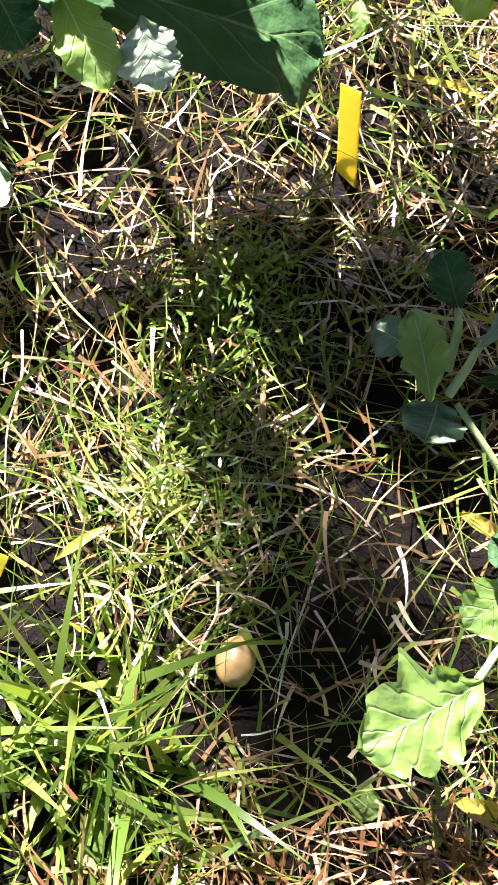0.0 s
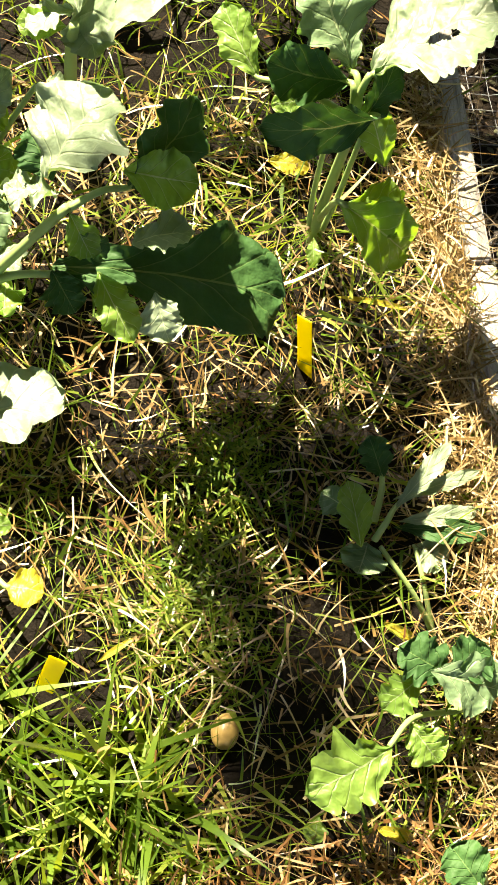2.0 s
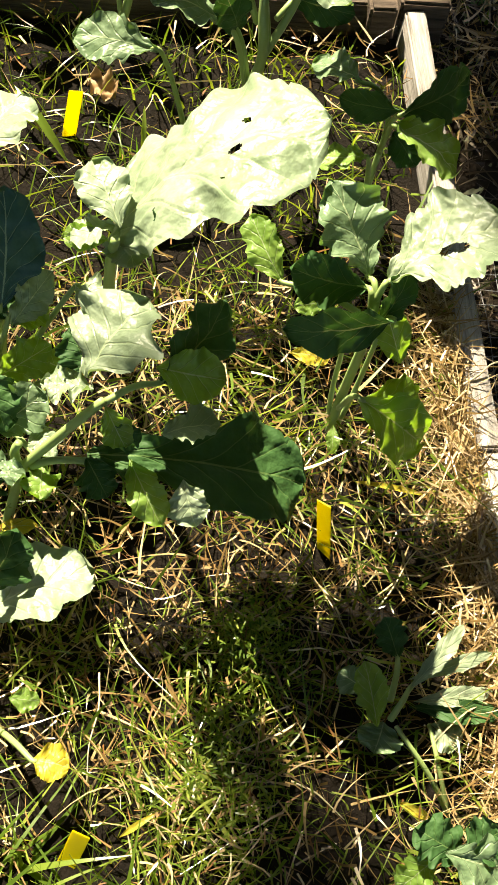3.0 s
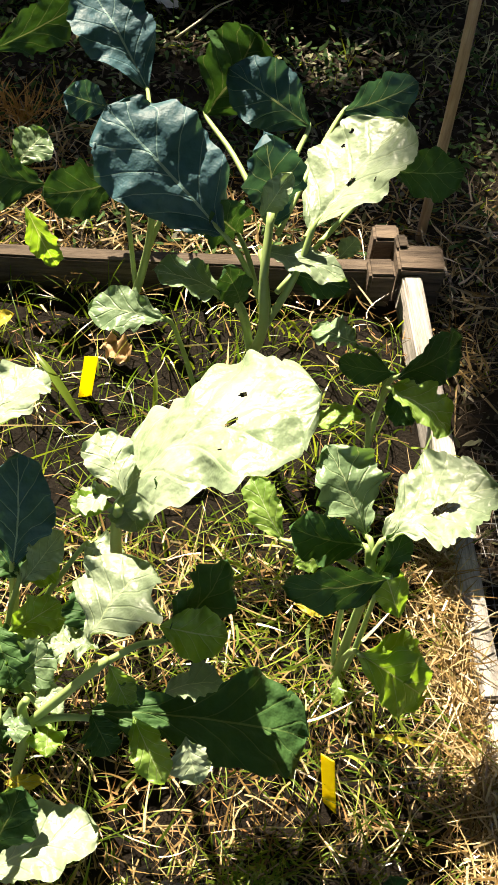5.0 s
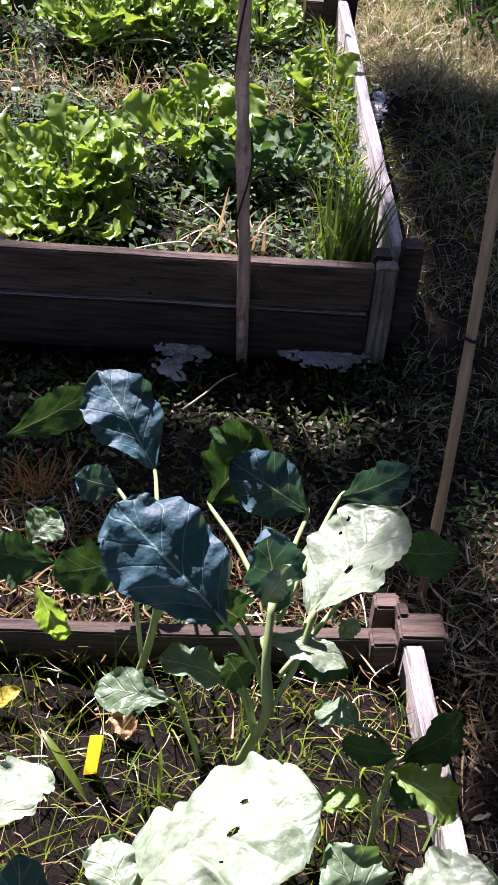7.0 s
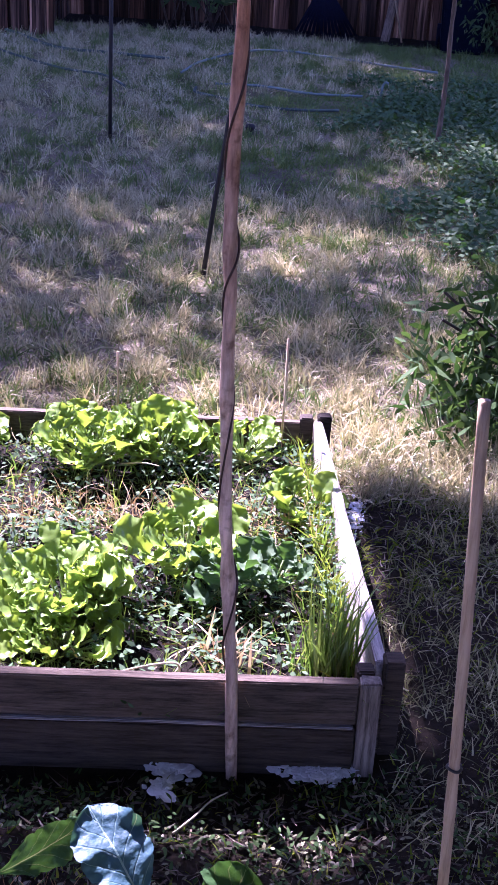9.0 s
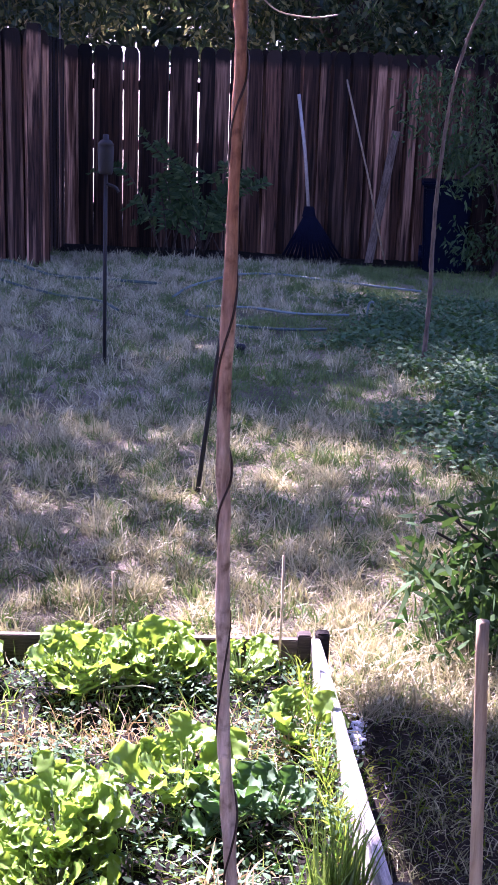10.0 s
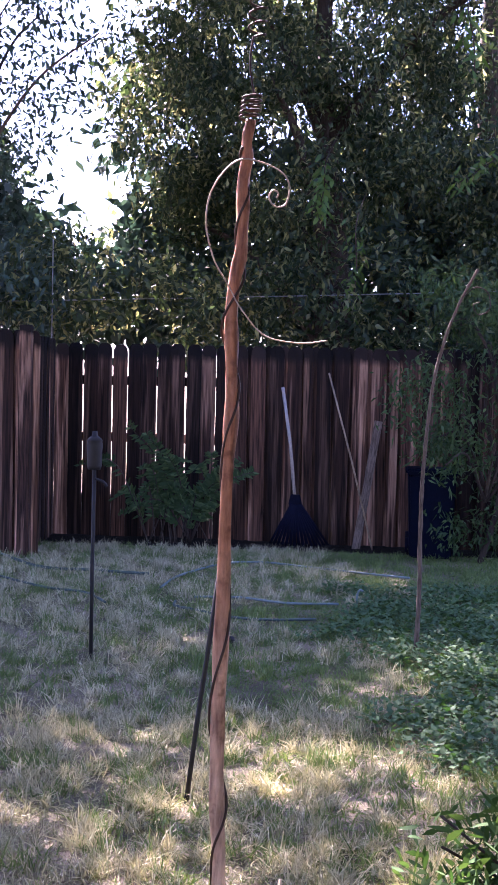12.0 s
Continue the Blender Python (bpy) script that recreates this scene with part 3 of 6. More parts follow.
joint_block(bed_b, plan(POST, (BACKWARD, 1.12), (FRONT_LEFT, 0.0)), (0.034, 0.034), 0.186, 0.15, BROWN_WOOD, 11, "corner_post")


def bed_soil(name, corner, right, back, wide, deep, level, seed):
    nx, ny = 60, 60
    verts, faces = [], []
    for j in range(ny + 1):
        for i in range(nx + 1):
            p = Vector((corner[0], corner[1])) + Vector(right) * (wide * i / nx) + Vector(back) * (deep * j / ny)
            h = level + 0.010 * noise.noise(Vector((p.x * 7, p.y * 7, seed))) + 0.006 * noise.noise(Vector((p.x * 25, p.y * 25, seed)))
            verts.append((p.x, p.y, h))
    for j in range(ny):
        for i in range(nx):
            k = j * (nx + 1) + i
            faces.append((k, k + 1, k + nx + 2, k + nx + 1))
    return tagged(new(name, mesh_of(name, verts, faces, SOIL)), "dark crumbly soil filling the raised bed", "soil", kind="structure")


bed_soil("soil_1", plan(CORNER, (ALONG, 0.02), (LEFTWARD, 0.015)), LEFTWARD, ALONG, 1.45, 2.1, 0.022, 1)
bed_soil("soil_2", plan(POST, (BACKWARD, 0.02), (FRONT_LEFT, 0.0)), FRONT_LEFT, BACKWARD, 1.28, 1.08, 0.105, 2)

# ---- fence ----
FENCE_L, FENCE_R = Vector((-3.12, 12.38)), Vector((3.6, 12.05))


def picket_mesh(wide, tall, seed):
    """A dog-eared fence board with uneven faces."""
    bm = bmesh.new()
    ear = 0.036
    rows = [(0, 0), (tall * 0.33, 0), (tall * 0.66, 0), (tall - 0.034, 0), (tall - 0.020, ear * 0.16), (tall - 0.009, ear * 0.45), (tall, ear)]
    front, back = [], []
    for z, cut in rows:
        for x in (-wide / 2 + cut, wide / 2 - cut):
            wob = 0.003 * noise.noise(Vector((x * 5, z * 3, seed)))
            front.append(bm.verts.new((x + wob, -0.008 + wob, z)))
            back.append(bm.verts.new((x + wob, 0.008 + wob, z)))
    for r in range(len(rows) - 1):
        a = 2 * r
        bm.faces.new((front[a], front[a + 1], front[a + 3], front[a + 2]))
        bm.faces.new((back[a + 1], back[a], back[a + 2], back[a + 3]))
        bm.faces.new((front[a + 1], back[a + 1], back[a + 3], front[a + 3]))
        bm.faces.new((back[a], front[a], front[a + 2], back[a + 2]))
    bm.faces.new((front[-2], front[-1], back[-1], back[-2]))
    bm.faces.new((front[1], front[0], back[0], back[1]))
    return bm_mesh("picket", bm, FENCE_WOOD)


def fence_run(a, b, label, tall, gap_part, seed):
    run = thing("fence", label, "fence", (a.x, a.y, 0), "yard fences")
    rng = random.Random(seed)
    way = (b - a).normalized()
    turn = math.atan2(way.y, way.x)
    length, d = (b - a).length, 0.0
    shapes = [picket_mesh(0.138, 1.0, s) for s in range(5)] + [picket_mesh(0.088, 1.0, s + 7) for s in range(3)]
    while d < length - 0.05:
        open_gap = d < length * gap_part
        shape = shapes[rng.randrange(5)] if open_gap or rng.random() < 0.78 else shapes[5 + rng.randrange(3)]
        wide = 0.138 if shape in shapes[:5] else 0.088
        gap = rng.uniform(0.003, 0.008) if open_gap else rng.uniform(0.020, 0.050)
        rows = [(shape, d + wide / 2, rng.choice((0.004, 0.0, -0.008)))]
        if not open_gap:
            rows.append((shapes[5 + rng.randrange(3)], d + wide + gap / 2, 0.022))
        for mesh, at, back in rows:
            ob = new("picket", mesh)
            ob.parent = run
            p = way * at
            ob.matrix_basis = (Matrix.Translation((p.x, p.y, -0.03 + rng.uniform(-0.010, 0.010))) @ Matrix.Rotation(turn, 4, "Z")
                               @ Matrix.Rotation(rng.uniform(-0.006, 0.006), 4, "Y") @ Matrix.Translation((0, back, 0)) @ Matrix.Diagonal((1, 1, tall + 0.03, 1)))
        d += wide + gap
    for z in (0.35, 0.95, 1.5):
        board("rail", (a.x - way.y * 0.055, a.y + way.x * 0.055 + 0.01, 0), (b.x - way.y * 0.055, b.y + way.x * 0.055 + 0.01, 0), 0.038, z + 0.045, z - 0.045, FENCE_WOOD, run)
    return run


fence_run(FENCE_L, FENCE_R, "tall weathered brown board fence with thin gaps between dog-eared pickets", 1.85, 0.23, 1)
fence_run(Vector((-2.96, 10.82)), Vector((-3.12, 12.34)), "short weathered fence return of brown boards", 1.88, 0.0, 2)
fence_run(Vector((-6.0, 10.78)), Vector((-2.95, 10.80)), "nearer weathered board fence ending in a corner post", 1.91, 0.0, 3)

corner = thing("fence_post", "square weathered post at the corner of the fences", "fence post", (-2.945, 10.77, 0))
bm = bevelled((0.10, 0.10, 2.0), 0.006, 0.004, 6, 6)
ob = part("post", bm_mesh("post", bm, FENCE_WOOD), None)
ob.parent = corner
ob.matrix_basis = Matrix.Translation((0, 0, 0.95))

# ---- trees behind the fence ----
def crown_mesh(name, rng, clumps, per, size, leaf_long, leaf_wide, mat, hang=0.5, spray_out=0.12, small=True):
    """Many single leaves on hanging sprays, gathered in clumps with gaps between."""
    c = np.repeat(np.asarray(clumps, dtype=float), per, axis=0)
    n = len(c)
    radius = size if np.isscalar(size) else np.repeat(size, per)
    off = rng.normal(0, 1, (n, 3)) * np.array([1, 1, 0.8])
    off = unit(off) * (np.abs(rng.normal(0.62, 0.30, n)) * radius)[:, None]
    spray = np.round(rng.uniform(0, 9, n))
    off += np.column_stack([np.sin(spray * 2.1), np.cos(spray * 1.7), np.sin(spray * 3.3)]) * spray_out
    root = c + off
    way = unit(rng.normal(0, 0.75, (n, 3)) + np.array([0, 0, -hang]))
    up = unit(rng.normal(0, 1, (n, 3)))
    ll = leaf_long * rng.uniform(0.6, 1.3, n)
    ww = leaf_wide * rng.uniform(0.7, 1.3, n)
    bend = rng.normal(0, 0.15, (n, 3)) + np.array([0, 0, -0.12])
    return leaf_sheet(name, root, way, up, ll, ww, bend, mat, small)


def leaf_sheet(name, root, way, up, length, width, bend, mat, small=False):
    """Pointed leaves in one mesh: three quads each, or one folded quad for small ones far off."""
    n = len(root)
    side = unit(np.cross(way, up))
    cols = []
    if small:
        mid = root + way * (length * 0.42)[:, None]
        cols = [root, mid - side * (width * 0.56)[:, None], root + (way + bend) * length[:, None], mid + side * (width * 0.56)[:, None]]
        quad = np.array([[0, 1, 2, 3]])[None]
    else:
        for s, w in ((0.0, 0.10), (0.33, 1.0), (0.68, 0.80), (1.0, 0.06)):
            mid = root + way * (length * s)[:, None] + bend * (s * s * length)[:, None]
            cols.append(mid - side * (width * w * 0.5)[:, None])
            cols.append(mid + side * (width * w * 0.5)[:, None])
        quad = np.array([[0, 1, 3, 2], [2, 3, 5, 4], [4, 5, 7, 6]])[None]
    verts = np.stack(cols, axis=1).reshape(-1, 3)
    base = (np.arange(n) * len(cols))[:, None, None]
    quads = (base + quad).reshape(-1, 4)
    me = bpy.data.meshes.new(name)
    me.vertices.add(len(verts))
    me.vertices.foreach_set("co", verts.astype(np.float32).ravel())
    me.loops.add(quads.size)
    me.loops.foreach_set("vertex_index", quads.astype(np.int32).ravel())
    me.polygons.add(len(quads))
    me.polygons.foreach_set("loop_start", np.arange(0, quads.size, 4, dtype=np.int32))
    me.polygons.foreach_set("loop_total", np.full(len(quads), 4, dtype=np.int32))
    me.polygons.foreach_set("use_smooth", np.ones(len(quads), dtype=bool))
    me.materials.append(mat)
    me.update(calc_edges=True)
    me.validate()
    return me


def tree(label, base, height, spread, rng, clumps, per, size, leaf_long, leaf_wide, mat, trunk_r=0.16, lean=(0, 0), hang=0.5, category="tree", spray_out=0.12, limbs=9):
    t = thing("tree", label, category, base, "yard trees")
    b = Vector(base)
    top = b + Vector((lean[0], lean[1], height))
    line = bezier([b - Vector((0, 0, 0.1)), b.lerp(top, 0.3) + Vector((0.12, 0.05, 0)), b.lerp(top, 0.65) - Vector((0.1, 0, 0)), top], 6)
    put("trunk", tube("trunk", line, lambda s: trunk_r * (1 - 0.8 * s), TRUNK, 10, 0.2, base[0]), t)
    cl = np.asarray(clumps)
    near = cl[np.hypot(cl[:, 0] - base[0], cl[:, 1] - base[1]) < max(1.6, height * 0.3)]
    cl = near if len(near) > 8 else cl
    for k in range(min(limbs, len(cl))):
        c = Vector(cl[int(k * len(cl) / limbs)])
        z0 = max(0.25, min(0.9, (c.z - b.z) / height - 0.22))
        start = b.lerp(top, z0)
        put("limb", tube("limb", bezier([start, start.lerp(c, 0.5) + Vector((0, 0, 0.25)), c], 5), lambda s: trunk_r * 0.42 * (1 - 0.85 * s) + 0.004, TRUNK, 7, 0.15, k), t)
    put("crown", crown_mesh("crown", rng, clumps, per, size, leaf_long, leaf_wide, mat, hang, spray_out), t)
    return t


def clump_cloud(rng, n, x0, x1, y0, y1, z0, z1, keep=None):
    out = []
    while len(out) < n:
        p = (rng.uniform(x0, x1), rng.uniform(y0, y1), rng.uniform(z0, z1))
        if keep is None or keep(*p):
            out.append(p)
    return out


def sky_gap(x, y, z):
    """Away from the open patch of sky between the two crowns."""
    k = (y - 0.27) / 13.7
    gx, gz = (x - 0.1) / k, 1.5 + (z - 1.5) / k
    left = -3.50 - 0.62 * (gz - 2.87)
    right = -2.93 + 0.22 * math.sin(gz * 3.4 + 2.4) + 0.08 * (gz - 3.6)
    return not (left - 0.15 < gx < right - 0.02 and 2.85 < gz < 6.2)


def above_view(x, y, z):
    """Overhead or to the side of what the walk sees over the lawn."""
    return z > 2.0 + 0.32 * y or x < -0.7 - 0.33 * y


rng = np.random.default_rng(5)
big_tree = tree("large drooping green tree behind the fence", (-0.6, 14.2, 0), 7.6, 3, rng,
     clump_cloud(rng, 375, -3.4, 4.4, 13.0, 15.4, 1.7, 9.2, lambda x, y, z: sky_gap(x, y, z) and z > 2.75 + 0.6 * math.sin(x * 2.3 + 1)), 430, 0.44, 0.080, 0.028, TREE_LEAF, 0.2)
tree("dense cool green tree behind the corner of the fence", (-5.6, 14.6, 0), 7.4, 3, rng,
     clump_cloud(rng, 265, -9.0, -3.2, 12.9, 16.0, 1.3, 9.2, lambda x, y, z: sky_gap(x, y, z) and (x < -4.6 or z > 2.0)), 260, 0.44, 0.11, 0.038, TREE_LEAF_COOL, 0.2)
tree("dark tree standing behind the others", (1.4, 17.5, 0), 8.5, 4, rng,
     clump_cloud(rng, 250, -9.5, 6.0, 16.6, 19.5, 0.3, 10.0, lambda x, y, z: sky_gap(x, y, z) and (x > -0.6 or z > 2.4) and (x < 0.3 or z < 6.2)), 150, 0.7, 0.20, 0.09, TREE_LEAF, 0.3)
# Crown wholly out of view, added to shade the lawn.
tree("tall unseen tree added beyond the corner fence to shade the lawn", (-9.5, 13.4, 0), 8.5, 4, rng,
     clump_cloud(rng, 220, -15.0, -6.0, 11.0, 15.5, 2.0, 9.5, sky_gap), 170, 0.7, 0.20, 0.10, TREE_LEAF, 0.3)

# Added foliage that blocks light, leaving dark space under the big crown.
tree("dark foliage mass added low behind the big tree", (0.3, 15.6, 0), 4.2, 2, rng,
     clump_cloud(rng, 330, -5.0, 5.0, 15.0, 16.6, 0.2, 4.4, lambda x, y, z: sky_gap(x, y, z) and (x > -1.0 or z > 2.0)), 90, 0.42, 0.20, 0.10, TREE_LEAF_COOL, 0.14)
sparse = clump_cloud(rng, 60, -6.2, -3.0, 13.4, 14.6, 3.6, 7.2, lambda x, y, z: not sky_gap(x, y, z) and z > 3.6 + 0.9 * (x + 4.2))
tree("slim tree with sparse leaves against the sky", (-4.5, 13.9, 0), 6.6, 1, rng, sparse, 42, 0.42, 0.10, 0.035, TREE_LEAF_COOL, 0.05)

# unseen trees to the side, added to shade the lawn, the path between the beds and the ground beside them
rng = np.random.default_rng(8)
lawn_shade_clumps = []
while len(lawn_shade_clumps) < 620:
    gx, gy, z = rng.uniform(-4.5, 3.5), rng.uniform(3.7, 12.0), rng.uniform(4.2, 9.4)
    p = Vector((gx, gy, 0)) + SUN_WAY * (z / SUN_WAY.z)
    if above_view(*p) and ((gy > 8.0 and gx > -0.9) or noise.noise(Vector((gx * 1.6, gy * 1.6, 2))) > -0.12) and gy > 3.72:
        lawn_shade_clumps.append(tuple(p))
tree("tall broad unseen tree added to shade the lawn", (-5.6, 8.2, 0), 7.4, 4, rng, lawn_shade_clumps, 82, 0.44, 0.13, 0.055, TREE_LEAF, 0.2)


def shaded_ground(x, y):
    path = -0.45 < x < 0.38 and (1.43 if x > 0.08 else 1.49) + 0.05 * math.sin(x * 9) < y < (2.06 if x > 0.16 else 1.72) and math.sin(x * 47 + y * 71) < (0.15 if x < 0.16 else -0.45)
    aside = 0.37 - 0.191 * (y - 1.82) < x < 1.5 and 1.80 < y < 3.10 + 0.05 * math.sin(x * 11)
    beside = 0.36 + 0.234 * (1.343 - y) < x < 0.47 + 0.234 * (1.343 - y) and 0.55 < y < 1.42 and math.sin(x * 61 + y * 43) < 0.3
    return path or aside or beside


# Leaf clumps set along the sun's rays to shade chosen ground patches.
shade_clumps = []
for cx, cy, rx, ry, count in ((0.66, 3.70, 0.36, 0.30, 120), (0.262, 0.27, 0.028, 0.05, 3)):
    for _ in range(count):
        w, q = rng.uniform(0, 2 * math.pi), math.sqrt(rng.uniform(0, 1))
        shade_clumps.append(tuple(Vector((cx + rx * q * math.cos(w), cy + ry * q * math.sin(w), 0.04)) + SUN_WAY * rng.uniform(8.0, 9.5)))
while len(shade_clumps) < 1250:
    gx, gy = rng.uniform(-0.5, 1.6), rng.uniform(0.5, 3.3)
    if shaded_ground(gx, gy):
        shade_clumps.append(tuple(Vector((gx, gy, 0)) + SUN_WAY * rng.uniform(8.0, 9.5)))
added_shade_tree = tree("spreading unseen tree added to shade the garden path", (-6.4, 6.6, 0), 6.0, 3, rng, shade_clumps, 60, 0.05, 0.055, 0.034, TREE_LEAF, 0.12, spray_out=0.02, limbs=0)
put("limb", tube("limb", bezier([(-6.4, 6.6, 4.4), (-6.0, 6.3, 5.2), (-5.3, 5.9, 5.5), (-4.6, 5.6, 5.7)], 6), lambda s: 0.07 * (1 - 0.8 * s), TRUNK, 8, 0.15, 3), added_shade_tree)
# Unseen hedges and overhead crown, added to cut sky light on the beds.
unseen_hedge_right = clump_cloud(rng, 260, 2.4, 4.0, -3.0, 4.5, 0.2, 5.0)
tree("tall unseen hedge added beside the garden to block sky light", (3.2, 1.0, 0), 4.4, 2, rng, unseen_hedge_right, 150, 0.5, 0.18, 0.10, TREE_LEAF, 0.1, category="hedge")
unseen_hedge_left = clump_cloud(rng, 220, -5.4, -3.7, -3.5, 2.4, 0.2, 4.6)
tree("tall unseen hedge added beyond the beds to block sky light", (-4.5, -0.5, 0), 4.2, 2, rng, unseen_hedge_left, 150, 0.5, 0.18, 0.10, TREE_LEAF, 0.1, category="hedge")
unseen_canopy = clump_cloud(rng, 820, -4.4, 4.6, -6.0, 3.7, 4.0, 7.4, lambda x, y, z: (x - SUN_X * z > 1.9 or y - SUN_Y * z < -1.2) and above_view(x, y, z))
tree("broad unseen tree added overhead to block sky light", (3.4, -1.6, 0), 4.6, 4, rng, unseen_canopy, 95, 0.5, 0.28, 0.15, TREE_LEAF, 0.2)

# shrubs along the fence, on both sides; the far one added to block light
tree("dark shrub mass added behind the fence to block light", (0.8, 12.95, 0), 2.2, 1, rng,
     clump_cloud(rng, 330, -4.4, 4.0, 12.75, 13.4, 0.2, 3.2, lambda x, y, z: (x > -1.5 or z > 1.85) and z < 2.75 + 0.5 * noise.noise(Vector((x * 2, 0, 3)))), 70, 0.30, 0.10, 0.036, TREE_LEAF, 0.04, (0, 0), 0.3, "shrub")
tree("green shrub with long drooping leaves beside the fence", (0.9, 11.4, 0), 2.1, 1, rng,
     clump_cloud(rng, 125, 0.05, 2.3, 10.6, 11.9, 0.10, 2.5, lambda x, y, z: x > 0.22 + abs(z - 1.30) * 0.32 + 0.45 * noise.noise(Vector((x * 3, z * 3, 1)))), 95, 0.17, 0.070, 0.020, SHRUB_LEAF, 0.03, (0.2, 0), 0.6, "shrub")


def frond(owner, base, tip, rise, pairs, long, seed):
    """An arching stem with frond_blade in pairs along it."""
    rng = np.random.default_rng(seed)
    a, b = Vector(base), Vector(tip)
    line = bezier([a, a.lerp(b, 0.45) + Vector((0, 0, rise)), b], 8)
    ob = put("frond", tube("frond", line, lambda s: 0.006 - 0.004 * s, TRUNK, 6), owner)
    k = rng.uniform(0.2, 1.0, pairs * 2)
    root = np.array([tuple(line[min(int(q * (len(line) - 1)), len(line) - 1)].lerp(line[min(int(q * (len(line) - 1)) + 1, len(line) - 1)], (q * (len(line) - 1)) % 1)) for q in k])
    along = unit(np.tile(np.array(b - a), (pairs * 2, 1)))
    out = np.cross(along, np.array([0, -1.0, 0.3])) * np.where(np.arange(pairs * 2) % 2, 1, -1)[:, None]
    way = unit(out + 0.6 * along + rng.normal(0, 0.2, (pairs * 2, 3)) + np.array([0, -0.1, -0.25]))
    up = unit(rng.normal(0, 0.3, (pairs * 2, 3)) + np.array([0, -1, 0.6]))
    size = long * (1.15 - 0.6 * k) * rng.uniform(0.8, 1.2, pairs * 2)
    tagged(put("frond_blade", leaf_sheet("frond_blade", root, way, up, size, size * 0.34, rng.normal(0, 0.1, (pairs * 2, 3)), SHRUB_LEAF), ob), kind="stuff")


fern = thing("shrub", "feathery green shrub with arching fronds at the fence foot", "shrub", (-1.75, 11.95, 0), "yard trees")
frng = random.Random(12)
for k in range(20):
    bx = -1.75 + frng.uniform(-0.35, 0.30)
    lean = frng.uniform(-0.75, 0.75)
    frond(fern, (bx, 11.95, 0.0), (bx + lean, 11.85 + frng.uniform(-0.1, 0.15), frng.uniform(0.25, 0.85) - 0.2 * abs(lean)), 0.25 + 0.15 * frng.random(), 34, 0.085, k)
for k, (tx, tz) in enumerate(((-2.28, 1.10), (-2.10, 1.02), (-1.92, 0.85), (-1.22, 0.80), (-1.10, 0.70), (-1.35, 0.62))):
    frond(fern, (-1.70, 11.95, 0.0), (tx, 11.8, tz), 0.22, 46, 0.10, 40 + k)

# ---- lawn ----
rng = np.random.default_rng(11)


def field(n, rng, x0, x1, y0, y1):
    return np.column_stack([rng.uniform(x0, x1, n), rng.uniform(y0, y1, n)])


def wedge(n, rng, y0, y1, extra=0.5):
    """Points over the stretch of lawn that opens out towards the fence."""
    u = rng.uniform(0, 1, n)
    y = np.sqrt(y0 ** 2 + u * (y1 ** 2 - y0 ** 2))
    half = 0.20 * y + extra
    return np.column_stack([0.10 - (y - 0.25) * 0.108 + rng.uniform(-1, 1, n) * half, y])


def tufts(rng, centres, per, spread):
    p = np.repeat(centres, per, axis=0)
    return p + rng.normal(0, spread, p.shape)


def outside_beds(xy):
    rel = xy - np.array(POST)
    back = rel @ np.array(BACKWARD)
    left = rel @ np.array(FRONT_LEFT)
    in_b = (back > -0.04) & (back < 1.16) & (left > -0.06)
    rel = xy - np.array(CORNER)
    near = rel @ np.array(ALONG)
    left = rel @ np.array(LEFTWARD)
    in_a = (near > -0.03) & (left > -0.03)
    return xy[~(in_b | in_a)]


def dry_side(xy, rng):
    """Where the lawn is yellow rather than green."""
    f = np.array([noise.noise(Vector((x * 0.9, y * 0.9, 7))) for x, y in xy])
    x0 = 0.10 - (xy[:, 1] - 0.25) * 0.108
    return f - (xy[:, 0] - x0) * 0.55 - 0.02


pts = outside_beds(wedge(135000, rng, 3.0, 11.75))
d = dry_side(pts, rng)
keep = d + rng.normal(0, 0.2, len(pts)) > -0.06
grass("dry_lawn_grass", rng, pts[keep], -0.014, 0.036, 0.0048, 0.95, LAWN_DULL, "thin short dry lawn grass, straw coloured", "grass", 0, 0.7, 2)
grass("green_lawn_grass", rng, pts[~keep], -0.014, 0.040, 0.0050, 0.85, LAWN_GREEN, "short green lawn grass", "grass", 0, 0.6, 2)
cent = outside_beds(wedge(1450, rng, 3.0, 11.7))
cent = cent[dry_side(cent, rng) > -0.35]
tall = tufts(rng, cent, 46, 0.024)
cent = outside_beds(wedge(1150, rng, 3.2, 11.6))
near_lawn = outside_beds(field(17000, rng, -1.4, 1.5, 3.25, 6.0))
grass("near_lawn_grass", rng, near_lawn, -0.014, 0.036, 0.0048, 0.95, LAWN_DULL, "short dry matted grass near the raised bed", "grass", 0, 0.8)
near_cent = outside_beds(field(330, rng, -1.4, 1.5, 3.3, 6.0))
grass("near_lawn_tufts", rng, tufts(rng, near_cent, 46, 0.028), -0.012, 0.080, 0.0042, 0.55, LAWN_MIX, "pale dry tufts of grass near the raised bed", "grass", 0, 0.6)
grass("green_grass_tufts", rng, tufts(rng, cent, 36, 0.03), -0.012, 0.080, 0.0056, 0.5, LAWN_GREEN, "scattered greener tufts in the dry lawn", "grass", 0, 0.5, 2)
grass("dry_grass_tufts", rng, tall, -0.012, 0.085, 0.0058, 0.48, LAWN_MIX, "taller pale tufts of dry grass in the lawn", "grass", 0, 0.5, 2)
cent = outside_beds(field(110, rng, 0.02, 0.9, 3.08, 3.50))
grass("sunlit_dry_grass", rng, tufts(rng, cent, 42, 0.04), -0.012, 0.10, 0.0042, 0.6, LAWN_MIX, "golden dry grass beside the raised bed", "grass", 0, 0.6)
mid = outside_beds(field(13000, rng, -1.1, 1.3, 1.2, 3.3))
